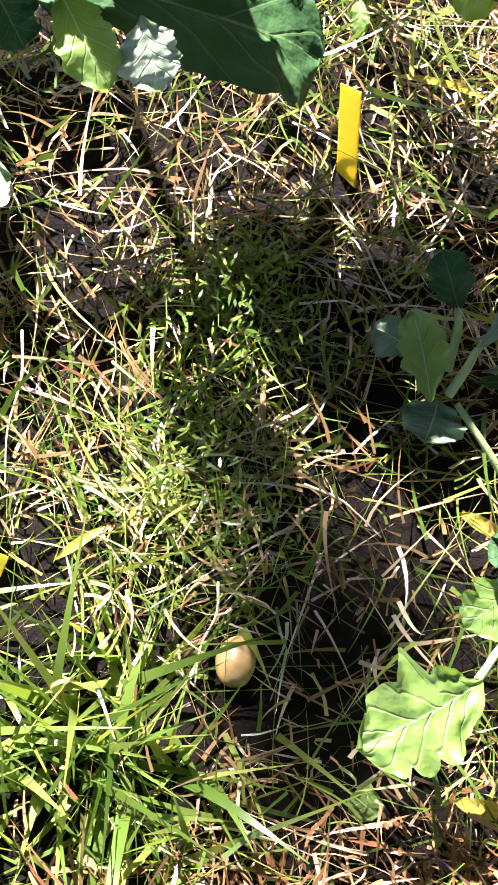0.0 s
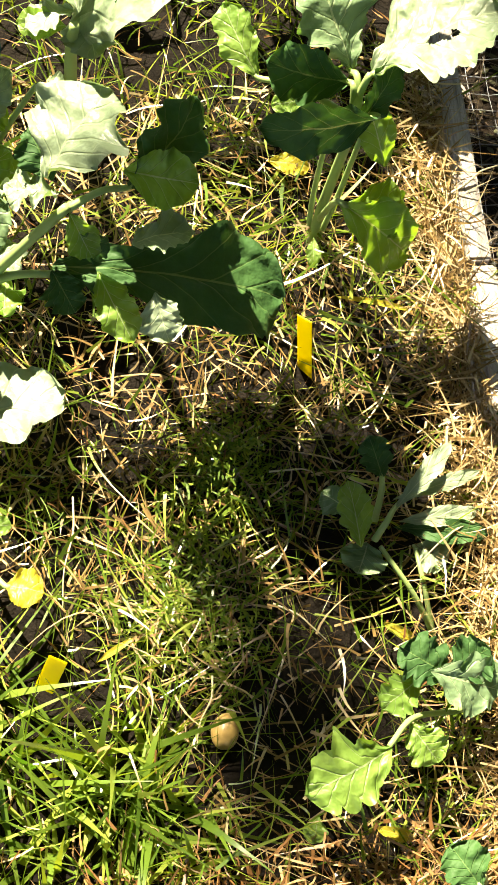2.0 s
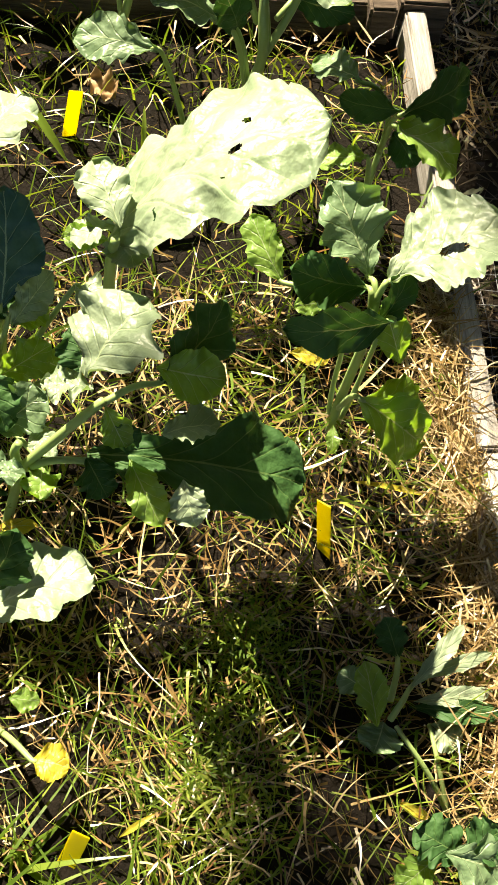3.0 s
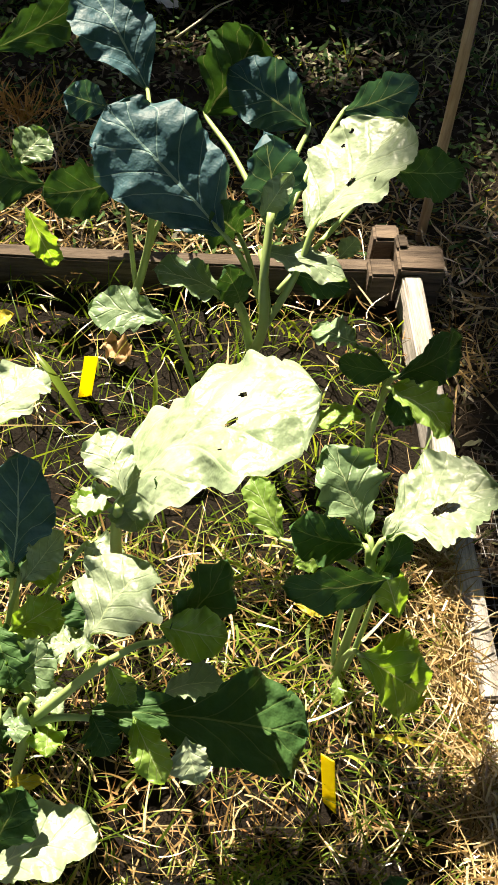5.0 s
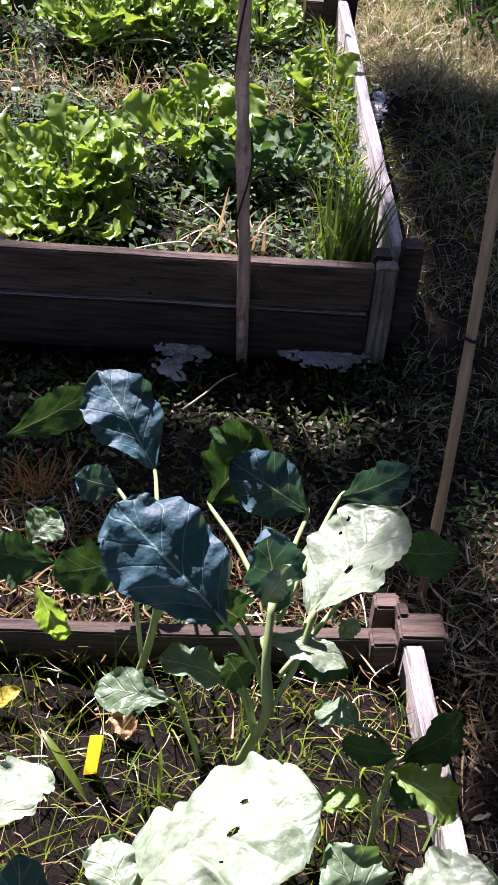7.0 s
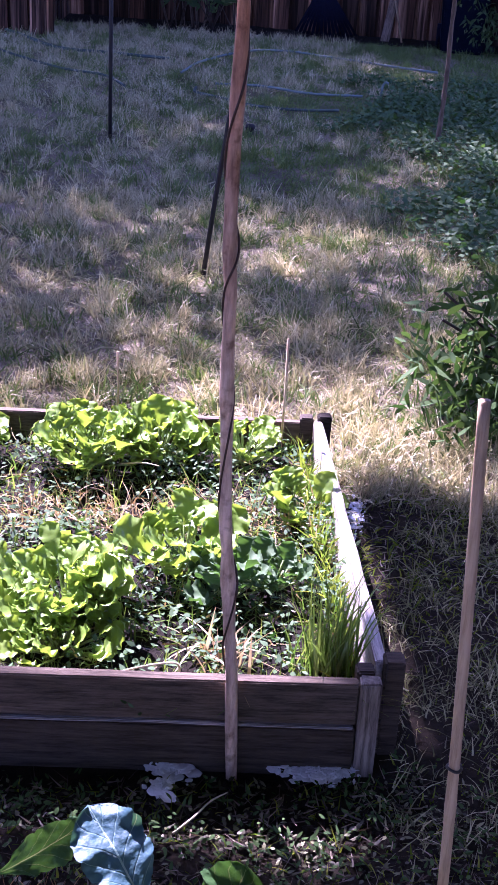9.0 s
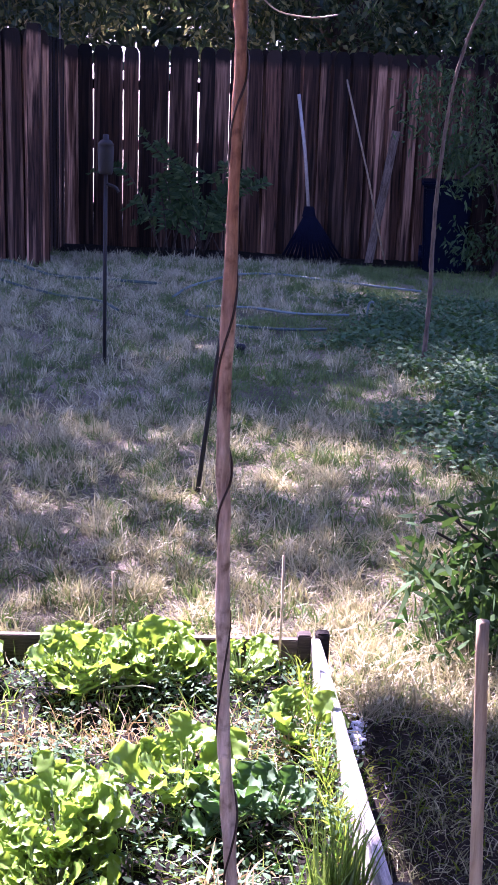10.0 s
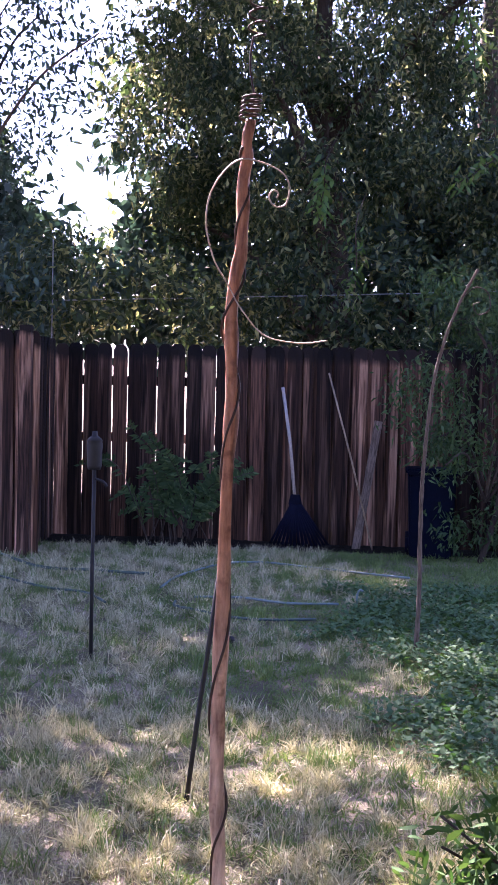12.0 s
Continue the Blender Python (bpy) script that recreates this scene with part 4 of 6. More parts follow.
mid = mid[(mid[:, 0] < 0.2) | (mid[:, 1] < 2.0) | (rng.uniform(0, 1, len(mid)) < 0.4)]
grass("path_dry_litter", rng, mid, -0.010, 0.032, 0.0034, 0.6, SHADED_LITTER, "dry grass litter between the raised beds", "grass", 0.5, 0.4)
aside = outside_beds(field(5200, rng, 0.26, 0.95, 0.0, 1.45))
grass("rail_side_litter", rng, aside, -0.006, 0.045, 0.0030, 0.6, SHADED_LITTER, "litter coloured dark for the shade beside the side board", "straw", 0.6, 1.0, 4)
band = outside_beds(field(3800, rng, -0.75, 0.40, 1.20, 1.56))
grass("end_board_litter", rng, band, -0.004, 0.045, 0.0028, 0.6, STRAW, "dry straw lying behind the end board", "straw", 0.8, 1.2, 4)
mid = outside_beds(field(15000, rng, -1.1, 1.3, 1.2, 3.3))
grass("path_green_grass", rng, mid, -0.012, 0.035, 0.0045, 0.8, GRASS_GREEN, "short patchy green grass between the raised beds", "grass", 0, 0.8)


def weed_mat(name, rng, xy, z, count_label, size, mat, ratio=0.62, tall=0.09, small=False):
    n = len(xy)
    root = np.column_stack([xy, z + rng.uniform(0.0, tall, n)])
    turn = rng.uniform(0, 2 * np.pi, n)
    way = unit(np.column_stack([np.cos(turn), np.sin(turn), rng.uniform(-0.2, 0.6, n)]))
    up = unit(rng.normal(0, 0.35, (n, 3)) + np.array([0, 0, 1]))
    me = leaf_sheet(name, root, way, up, size * rng.uniform(0.6, 1.3, n), size * ratio * rng.uniform(0.7, 1.2, n), rng.normal(0, 0.2, (n, 3)), mat, small)
    return tagged(new(name, me), count_label, "weeds", kind="stuff")


cent = np.column_stack([rng.uniform(-0.5, 2.4, 1100), rng.uniform(4.0, 9.6, 1100)])
cent = cent[cent[:, 0] > 0.62 - (cent[:, 1] - 4.6) * 0.20 + 0.25 * np.sin(cent[:, 1] * 3)]
weed_mat("ground_cover_weeds", rng, tufts(rng, cent, 60, 0.09), -0.01, "low dark green ground cover spreading over the lawn", 0.034, WEED, 0.7, small=True)
mid = outside_beds(tufts(rng, field(430, rng, -1.0, 1.1, 1.35, 2.05), 13, 0.03))
weed_mat("path_weeds", rng, mid, -0.012, "small green weeds between the raised beds", 0.015, BUSH_DARK, 0.42, 0.035)
bits = outside_beds(np.concatenate([field(4200, rng, -0.8, 0.75, 1.38, 2.02), field(1500, rng, 0.3, 0.7, 0.6, 1.4)]))
weed_mat("path_leaf_bits", rng, bits, -0.010, "crumbled dull leaf bits over the trodden earth", 0.013, LEAF_BITS, 0.55, 0.014)


def clods(name, rng, xy, z, size, mat, label):
    """Loose crumbs of soil, each a dented lump of its own."""
    n = len(xy)
    lump = np.array([(1, 0, 0), (-1, 0, 0), (0, 1, 0), (0, -1, 0), (0, 0, 0.7), (0, 0, -0.7)], dtype=float)
    r = size * rng.lognormal(0, 0.5, n)
    co = lump[None] * r[:, None, None] * rng.uniform(0.55, 1.3, (n, 6, 3))
    w = rng.uniform(0, 2 * np.pi, n)
    c, si = np.cos(w)[:, None], np.sin(w)[:, None]
    co = np.stack([co[:, :, 0] * c - co[:, :, 1] * si, co[:, :, 0] * si + co[:, :, 1] * c, co[:, :, 2]], axis=2)
    co += np.column_stack([xy, z + 0.3 * r])[:, None, :] + rng.normal(0, 0.15, (n, 6, 3)) * r[:, None, None]
    sides = np.array([(0, 2, 4), (2, 1, 4), (1, 3, 4), (3, 0, 4), (2, 0, 5), (1, 2, 5), (3, 1, 5), (0, 3, 5)])
    faces = (np.arange(n)[:, None, None] * 6 + sides[None]).reshape(-1, 3)
    tagged(new(name, mesh_of(name, co.reshape(-1, 3).tolist(), faces.tolist(), mat)), label, "soil", kind="stuff")


lumps = outside_beds(np.concatenate([field(7000, rng, -0.8, 0.75, 1.38, 2.02), field(3000, rng, 0.3, 0.75, 0.5, 1.42)]))
clods("soil_crumbs", rng, lumps, -0.010, 0.0045, SHADED_EARTH, "loose crumbs of dark soil on the path")

shade = outside_beds(tufts(rng, field(420, rng, 0.18, 1.25, 1.75, 3.15), 26, 0.03))
grass("shade_grass", rng, shade, -0.012, 0.055, 0.0034, 0.7, LAWN_DULL, "short dull grass in the shade beside the bed", "grass", 0, 0.8)

# ---- pole with spiralled vine ----
pole = thing("branch_pole", "tall peeled reddish branch standing upright as a garden pole", "garden pole", (-0.078, 1.973, 0))
POLE = [(-0.072, 1.973, -0.03), (-0.083, 1.973, 0.20), (-0.092, 1.974, 0.31), (-0.101, 1.975, 0.42), (-0.108, 1.975, 0.52), (-0.113, 1.974, 0.66), (-0.117, 1.973, 0.77),
        (-0.1175, 1.973, 0.88), (-0.122, 1.973, 0.94), (-0.123, 1.974, 1.03), (-0.121, 1.975, 1.14), (-0.1185, 1.974, 1.25), (-0.117, 1.973, 1.40), (-0.1125, 1.973, 1.49),
        (-0.114, 1.972, 1.55), (-0.116, 1.972, 1.61), (-0.112, 1.973, 1.66), (-0.105, 1.973, 1.70), (-0.104, 1.974, 1.75), (-0.104, 1.973, 1.79), (-0.099, 1.973, 1.825), (-0.100, 1.973, 1.845), (-0.095, 1.973, 1.872)]
pole_line = bezier(POLE, 6)


def knotty(s):
    knots = sum(0.17 * math.exp(-((s - k) * 60) ** 2) for k in (0.12, 0.25, 0.37, 0.46, 0.58, 0.66, 0.75, 0.83, 0.9))
    return (0.0102 - 0.0030 * s) * (1 + 1.3 * knots)


put("shaft", tube("shaft", pole_line, knotty, BARK, 14, 0.3, 3), pole)


def along_pole(s):
    k = s * (len(pole_line) - 1)
    i = min(int(k), len(pole_line) - 2)
    return pole_line[i].lerp(pole_line[i + 1], k - i)


def spiral(s0, s1, turns, gap, start=0.0):
    out = []
    n = int(40 * turns) + 8
    for k in range(n + 1):
        q = k / n
        s = s0 + (s1 - s0) * q
        w = start + 2 * math.pi * turns * q
        r = knotty(s) + gap + 0.002 * math.sin(q * 19)
        out.append(along_pole(s) + Vector((math.cos(w) * r, math.sin(w) * r, 0)))
    return out


put("vine", tube("vine", spiral(0.02, 0.93, 7.5, 0.0016, 1.0), 0.0019, VINE_WIRE, 6), pole, "thin dark vine wound round the pole")
put("wire_loop", tube("wire_loop", bezier([(-0.121, 1.960, 1.655), (-0.139, 1.957, 1.686), (-0.150, 1.955, 1.731), (-0.145, 1.955, 1.772), (-0.126, 1.956, 1.803), (-0.104, 1.960, 1.818), (-0.074, 1.965, 1.813), (-0.050, 1.965, 1.800), (-0.041, 1.965, 1.782),
                                               (-0.046, 1.965, 1.760), (-0.060, 1.965, 1.757), (-0.068, 1.965, 1.768), (-0.064, 1.965, 1.778), (-0.056, 1.965, 1.775), (-0.058, 1.965, 1.768)], 8), 0.0012, PALE_WIRE, 6), pole, "pale curled wire looped round the pole's top")
put("wire_tail", tube("wire_tail", bezier([(-0.121, 1.960, 1.655), (-0.100, 1.957, 1.619), (-0.069, 1.962, 1.586), (-0.023, 1.965, 1.577), (0.014, 1.965, 1.581)], 8), 0.0010, PALE_WIRE, 6), pole)
coil = []
for k in range(401):
    q = k / 400
    r = 0.013 - 0.002 * q
    if 0.34 < q < 0.66:
        coil.append(Vector((-0.092 + 0.006 * math.sin(q * 9), 1.973, 1.905 + (q - 0.34) * 0.24)))
    else:
        w = 2 * math.pi * 15 * q
        z = 1.872 + 0.095 * q if q <= 0.34 else 1.982 + (q - 0.66) * 0.26
        coil.append(Vector((-0.098 + 0.012 * q + r * math.cos(w), 1.973 + r * math.sin(w), z)))
put("wire_coil", tube("wire_coil", coil, 0.0015, VINE_WIRE, 6), pole, "rusty wire spring at the pole's tip")

# ---- bamboo stake at the corner of the front bed ----
stake = thing("bamboo_stake", "slender tan bamboo stake pushed into the ground by the bed corner", "garden stake", (0.268, 1.470, 0))
cane = bezier([(0.268, 1.470, -0.04), (0.262, 1.468, 0.22), (0.253, 1.467, 0.44), (0.240, 1.468, 0.70), (0.226, 1.470, 0.952)], 8)
put("cane", tube("cane", cane, lambda s: 0.0071 * (1 + 0.12 * sum(math.exp(-((s - k) * 90) ** 2) for k in (0.18, 0.47, 0.73))), BAMBOO, 12, 0.04, 5), stake)
tie = [cane[17] + Vector((0.0086 * math.cos(w), 0.0086 * math.sin(w), 0.0012 * math.sin(2 * w))) for w in np.linspace(0, 6.283, 25)]
put("tie", tube("tie", tie, 0.0020, TIE_BLACK, 6), stake, "black cord tie")

# ---- things on the lawn ----
torch = thing("garden_torch", "black garden torch on a slim metal pole stuck in the lawn", "garden torch", (-1.465, 6.98, 0))
put("pole", tube("pole", [(-1.465, 6.98, -0.05), (-1.466, 6.98, 0.5), (-1.463, 6.98, 1.04)], 0.0105, BLACK_METAL, 8), torch)


def turned(name, profile, at, mat, sides=18):
    verts, faces = [], []
    for r, z in profile:
        for k in range(sides):
            w = 2 * math.pi * k / sides
            verts.append((at[0] + r * math.cos(w), at[1] + r * math.sin(w), at[2] + z))
    for i in range(len(profile) - 1):
        for k in range(sides):
            k2 = (k + 1) % sides
            faces.append((i * sides + k, i * sides + k2, (i + 1) * sides + k2, (i + 1) * sides + k))
    return mesh_of(name, verts, faces, mat)


put("reservoir", turned("reservoir", ((0.0, 0), (0.034, 0.0), (0.040, 0.02), (0.042, 0.10), (0.044, 0.13), (0.040, 0.15), (0.044, 0.155), (0.028, 0.175), (0.016, 0.18), (0.014, 0.205), (0.0, 0.207)), (-1.463, 6.98, 1.03), BLACK_METAL), torch)
put("bracket", tube("bracket", bezier([(-1.455, 6.97, 0.98), (-1.41, 6.97, 0.965), (-1.39, 6.97, 0.94)], 5), 0.008, BLACK_METAL, 6), torch)

rod = thing("metal_rod", "black metal rod leaning in the lawn", "garden rod", (-0.60, 4.81, 0))
put("rod", tube("rod", [(-0.60, 4.81, -0.05), (-0.56, 4.81, 0.3), (-0.520, 4.81, 0.60), (-0.49, 4.81, 0.86)], 0.0095, BLACK_METAL, 8), rod)
knob = thing("sprinkler_head", "small black sprinkler head in the grass", "sprinkler", (-0.768, 7.47, 0))
put("cap", turned("cap", ((0.0, -0.02), (0.022, -0.02), (0.022, 0.03), (0.028, 0.035), (0.026, 0.055), (0.0, 0.06)), (-0.768, 7.47, 0), BLACK_METAL), knob)


def hose(label, points, mat, r=0.009):
    h = thing("garden_hose", label, "hose", points[0], "hoses on the lawn")
    put("tube", tube("tube", bezier([(x, y, 0.022) for x, y, _ in points], 10), r, mat, 8), h)


hose("pale green garden hose lying in loops on the grass", [(-1.30, 8.75, 0), (-1.27, 8.58, 0), (-1.1, 8.45, 0), (-0.89, 8.27, 0), (-0.6, 8.22, 0), (-0.32, 8.31, 0)], HOSE_GREEN)
hose("blue-grey garden hose lying on the grass", [(-1.5, 9.3, 0), (-1.45, 9.9, 0), (-1.2, 10.6, 0), (-0.9, 10.75, 0), (-0.55, 10.6, 0), (-0.08, 10.36, 0), (0.3, 10.2, 0)], HOSE_BLUE)
hose("dark garden hose snaking from the fence corner", [(-3.4, 10.9, 0.2), (-3.12, 10.68, 0), (-2.6, 10.05, 0), (-2.15, 9.97, 0), (-1.7, 9.9, 0)], HOSE_GREEN, 0.012)
hose("second dark hose curving over the dry grass", [(-3.1, 9.9, 0), (-2.76, 9.52, 0), (-2.3, 9.1, 0), (-1.97, 8.95, 0), (-1.75, 8.6, 0)], HOSE_GREEN)
hose("thin green hose crossing the lawn", [(-1.2, 8.95, 0), (-0.9, 9.0, 0), (-0.55, 8.85, 0), (-0.2, 8.9, 0)], HOSE_BLUE, 0.009)
hook = thing("hose_end", "grey metal hose end sticking up from the grass", "hose end", (-0.062, 8.94, 0))
put("pipe", tube("pipe", bezier([(-0.08, 8.94, -0.01), (-0.075, 8.94, 0.08), (-0.06, 8.94, 0.115), (-0.035, 8.94, 0.11)], 6), 0.008, HOSE_BLUE, 8), hook)

rake = thing("leaf_rake", "dark fan leaf rake with a pale handle leaning on the fence", "rake", (-0.65, 12.0, 0))
put("handle", tube("handle", [(-0.885, 12.17, 1.47), (-0.80, 12.13, 0.95), (-0.74, 12.06, 0.44)], 0.0155, RAKE_HANDLE, 10), rake)
fan_v, fan_f = [], []
for k in range(15):
    w = -0.62 + 1.24 * k / 14
    for r in (0.0, 0.22, 0.46):
        cx = -0.735 + 0.10 * r + r * math.sin(w)
        fan_v += [(cx - 0.012, 12.05 - 0.08 * r, 0.46 - r * math.cos(w * 0.55)), (cx + 0.014, 12.05 - 0.08 * r, 0.46 - r * math.cos(w * 0.55))]
    b = 6 * k
    fan_f += [(b, b + 1, b + 3, b + 2), (b + 2, b + 3, b + 5, b + 4)]
bm = bevelled((0.11, 0.024, 0.10), 0.006, 0, 0, 2)
for v in bm.verts:
    v.co.x *= 1.0 - 4.0 * v.co.z
head = part("head", bm_mesh("head", bm, RAKE_BLACK), None, "dark plastic rake head")
head.location = (-0.735, 12.05, 0.43)
under(head, rake)
for k in range(15):
    me = mesh_of("tine", fan_v[6 * k:6 * k + 6], [(0, 1, 3, 2), (2, 3, 5, 4)], RAKE_BLACK)
    bm = bmesh.new()
    bm.from_mesh(me)
    bmesh.ops.solidify(bm, geom=bm.faces[:], thickness=0.006)
    bm.to_mesh(me)
    bm.free()
    tine = part("tine", me, head)
    tine.matrix_parent_inverse = Matrix.Translation(head.location).inverted()

plank = thing("leaning_plank", "weathered plank leaning against the fence", "plank", (-0.16, 12.0, 0))
bm = bevelled((0.075, 0.03, 1.22), 0.004, 0.004, 3, 6)
pl = part("plank", bm_mesh("plank", bm, PLANK_WOOD), None)
pl.parent = plank
pl.matrix_basis = Matrix.Translation((0.085, 0.07, 0.58)) @ Matrix.Rotation(radians(8.5), 4, "Y") @ Matrix.Rotation(radians(-7), 4, "X")
cane2 = thing("thin_cane", "thin pale cane leaning across the fence", "cane", (0.0, 12.0, 0))
put("cane", tube("cane", [(-0.01, 11.95, 0.0), (-0.22, 12.03, 0.8), (-0.455, 12.14, 1.61)], 0.009, BAMBOO, 8), cane2)

bin_ = thing("wheelie_bin", "dark blue plastic bin beside the shrub", "bin", (0.50, 11.6, 0))
bm = bevelled((0.42, 0.46, 0.74), 0.02, 0, 0, 1)
for v in bm.verts:
    k = 0.86 + 0.14 * (v.co.z + 0.37) / 0.74
    v.co.x, v.co.y = v.co.x * k, v.co.y * k
ob = part("body", bm_mesh("body", bm, BIN_BLUE), None)
ob.parent = bin_
ob.matrix_basis = Matrix.Translation((0, 0.1, 0.37))
bm = bevelled((0.46, 0.50, 0.05), 0.015, 0, 0, 1)
ob = part("lid", bm_mesh("lid", bm, BIN_BLUE), None)
ob.parent = bin_
ob.matrix_basis = Matrix.Translation((0, 0.1, 0.76))
part("handle", tube("handle", bezier([(-0.14, -0.16, 0.0), (-0.13, -0.19, 0.02), (0.13, -0.19, 0.02), (0.14, -0.16, 0.0)], 5), 0.012, BIN_BLUE, 8), ob)
for sx in (-0.19, 0.19):
    wheel = part("wheel", bm_mesh("wheel", bevelled((0.05, 0.19, 0.19), 0.05, 0, 0, 1), RAKE_BLACK, True), None)
    wheel.parent = bin_
    wheel.matrix_basis = Matrix.Translation((sx, 0.30, 0.095))

arch = thing("bent_branch", "thin bent branch stuck in the lawn, curving at the top", "branch", (0.287, 7.47, 0))
put("branch", tube("branch", bezier([(0.287, 7.47, -0.03), (0.300, 7.47, 0.35), (0.295, 7.47, 0.8), (0.315, 7.47, 1.25), (0.36, 7.47, 1.62), (0.45, 7.47, 1.92), (0.57, 7.47, 2.17)], 8), lambda s: 0.0125 * (1 - 0.45 * s) * (1 + 0.25 * math.sin(s * 55) ** 8), TWIG, 9, 0.4, 8), arch)
put("wire_curl", tube("wire_curl", bezier([(0.50, 7.46, 2.02), (0.56, 7.46, 2.07), (0.63, 7.46, 2.04), (0.64, 7.46, 1.95), (0.58, 7.46, 1.92), (0.55, 7.46, 1.97), (0.585, 7.46, 1.99)], 7), 0.003, VINE_WIRE, 6), arch)


def cable(label, a, b, sag, r=0.006):
    a, b = Vector(a), Vector(b)
    line = [a.lerp(b, k / 24) - Vector((0, 0, sag * 4 * (k / 24) * (1 - k / 24))) for k in range(25)]
    c = thing("overhead_cable", label, "cable", a, "cables over the fence")
    put("cable", tube("cable", line, r, LINE_GREY, 6), c)


cable("thin grey cable strung behind the fence", (-6, 13.0, 2.22), (5, 13.0, 2.62), 0.03)
cable("upright thin pale cable by the fence corner", (-3.30, 12.9, 0.0), (-3.30, 12.9, 2.9), 0.0)

bush = thing("garden_bush", "leafy green bush beside the dry grass", "bush", (0.62, 3.75, 0))
rng = np.random.default_rng(17)
for k in range(9):
    w = k * 0.7
    tipp = (0.42 + 0.16 * math.cos(w), 3.70 + 0.16 * math.sin(w), 0.22 + 0.16 * ((k * 37) % 10) / 10)
    put("branch", tube("branch", bezier([(0.62, 3.75, -0.01), (0.56, 3.73, 0.12), tipp], 5), 0.004, TRUNK, 6), bush)
put("foliage", crown_mesh("foliage", rng, clump_cloud(rng, 90, 0.30, 0.95, 3.45, 3.95, 0.04, 0.29, lambda x, y, z: x > 0.33 + abs(z - 0.15) * 0.9 + 0.15 * noise.noise(Vector((y * 6, z * 9, 1)))), 44, 0.07, 0.060, 0.015, BUSH_DARK, 0.35, small=False), bush)


def drooping_spray(top, bottom, n, leaf_long, seed):
    """A paler leafy spray hanging at the front of the large tree's crown."""
    rng = np.random.default_rng(seed)
    a, b = Vector(top), Vector(bottom)
    line = bezier([a + Vector((0.1, 0.9, 0.5)), a, a.lerp(b, 0.5) + Vector((0.02, 0, 0)), b], 7)
    put("twig", tube("twig", line, 0.006, TRUNK, 6), big_tree)
    s = rng.uniform(0, 1, n)
    root = np.array([tuple(a.lerp(b, q)) for q in s]) + rng.normal(0, 0.05, (n, 3))
    way = unit(np.column_stack([rng.choice((-1, 1), n) * rng.uniform(0.2, 0.8, n), rng.normal(0, 0.4, n), rng.uniform(-1.0, -0.4, n)]))
    up = unit(rng.normal(0, 0.5, (n, 3)) + np.array([0, -1, 0.3]))
    tagged(put("spray", leaf_sheet("spray", root, way, up, leaf_long * rng.uniform(0.7, 1.2, n), leaf_long * 0.3 * rng.uniform(0.8, 1.2, n), rng.normal(0, 0.1, (n, 3)), BUSH_LEAF), big_tree, "paler drooping spray of leaves"), kind="stuff")


drooping_spray((-0.57, 12.9, 3.70), (-0.64, 12.9, 3.18), 46, 0.14, 1)
drooping_spray((-0.26, 12.9, 3.10), (-0.28, 12.9, 2.22), 60, 0.10, 2)
drooping_spray((0.76, 12.9, 5.15), (0.84, 12.9, 4.56), 30, 0.14, 3)
drooping_spray((1.08, 12.9, 3.76), (0.72, 12.9, 3.49), 40, 0.11, 4)

# ---- collards in the front bed ----
def plant(label, at, group="collard plants"):
    return thing("collard_plant", label, "plant", at, group)


def stalk(owner, points, r0, r1, name="stem"):
    return put(name, tube(name, bezier(points, 6), lambda s: r0 + (r1 - r0) * s, STEM, 8, 0.08, points[0][0] * 9), owner)


def leaf(owner, base, tip, width, mat, seed, face=TOWARD, petiole=None, label="", **shape):
    shape.setdefault("tooth", 0.07)
    ob = put("leaf", leaf_mesh("leaf", base, tip, width, face, mat, seed, **shape), owner, label)
    if petiole:
        p, b, q = Vector(petiole), Vector(base), Vector(tip)
        run = bezier([p, p.lerp(b, 0.55) + Vector((0, 0, 0.010)), b, b.lerp(q, 0.14)], 5)
        put("petiole", tube("petiole", run, lambda s: 0.0034 - 0.0012 * s, STEM, 7), ob)
    return ob


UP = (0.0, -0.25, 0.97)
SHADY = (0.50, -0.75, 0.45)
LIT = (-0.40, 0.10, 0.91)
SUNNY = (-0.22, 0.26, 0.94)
main = plant("tall collard plant with broad blue-green and pale leaves", (0.060, 1.13, 0.02))
stalk(main, [(0.055, 1.14, 0.01), (0.071, 1.087, 0.139), (0.084, 1.038, 0.255), (0.077, 1.052, 0.315), (0.073, 1.097, 0.365)], 0.0068, 0.0042)
stalk(main, [(0.084, 1.04, 0.255), (0.107, 1.071, 0.305), (0.118, 1.105, 0.355)], 0.0045, 0.003, "branch")
leaf(main, (0.028, 1.086, 0.335), (-0.108, 1.152, 0.416), 0.120, COLLARD_SHADE_BLUE, 1, SHADY, (0.074, 1.063, 0.275), "blue-green leaf with a curled rim", cup=-0.12, arch=0.08, tooth=0.05, halves=((0.16, 0.46, 0.62, 0.80, 0.94, 0.98, 0.90, 0.68, 0.0), (0.14, 0.52, 0.80, 0.94, 1.0, 0.98, 0.88, 0.66, 0.0)), nu=24, nv=60)
leaf(main, (0.114, 1.129, 0.317), (0.194, 1.243, 0.390), 0.140, COLLARD_SUNLIT_PALE, 2, (-0.45, 0.10, 0.90), (0.107, 1.071, 0.305), "pale sunlit leaf with insect holes", holes=((0.05, 0.42, 0.060), (0.55, 0.5, 0.028), (-0.6, 0.62, 0.032), (-0.72, 0.74, 0.034)), lobes=0.14, wave=0.055, arch=0.04, tooth=0.09, shape=0.62, nu=72, nv=96)
leaf(main, (0.072, 1.132, 0.315), (0.052, 1.157, 0.415), 0.0644, COLLARD_SHADE_BLUE, 3, SHADY, (0.077, 1.071, 0.315), cup=0.3)
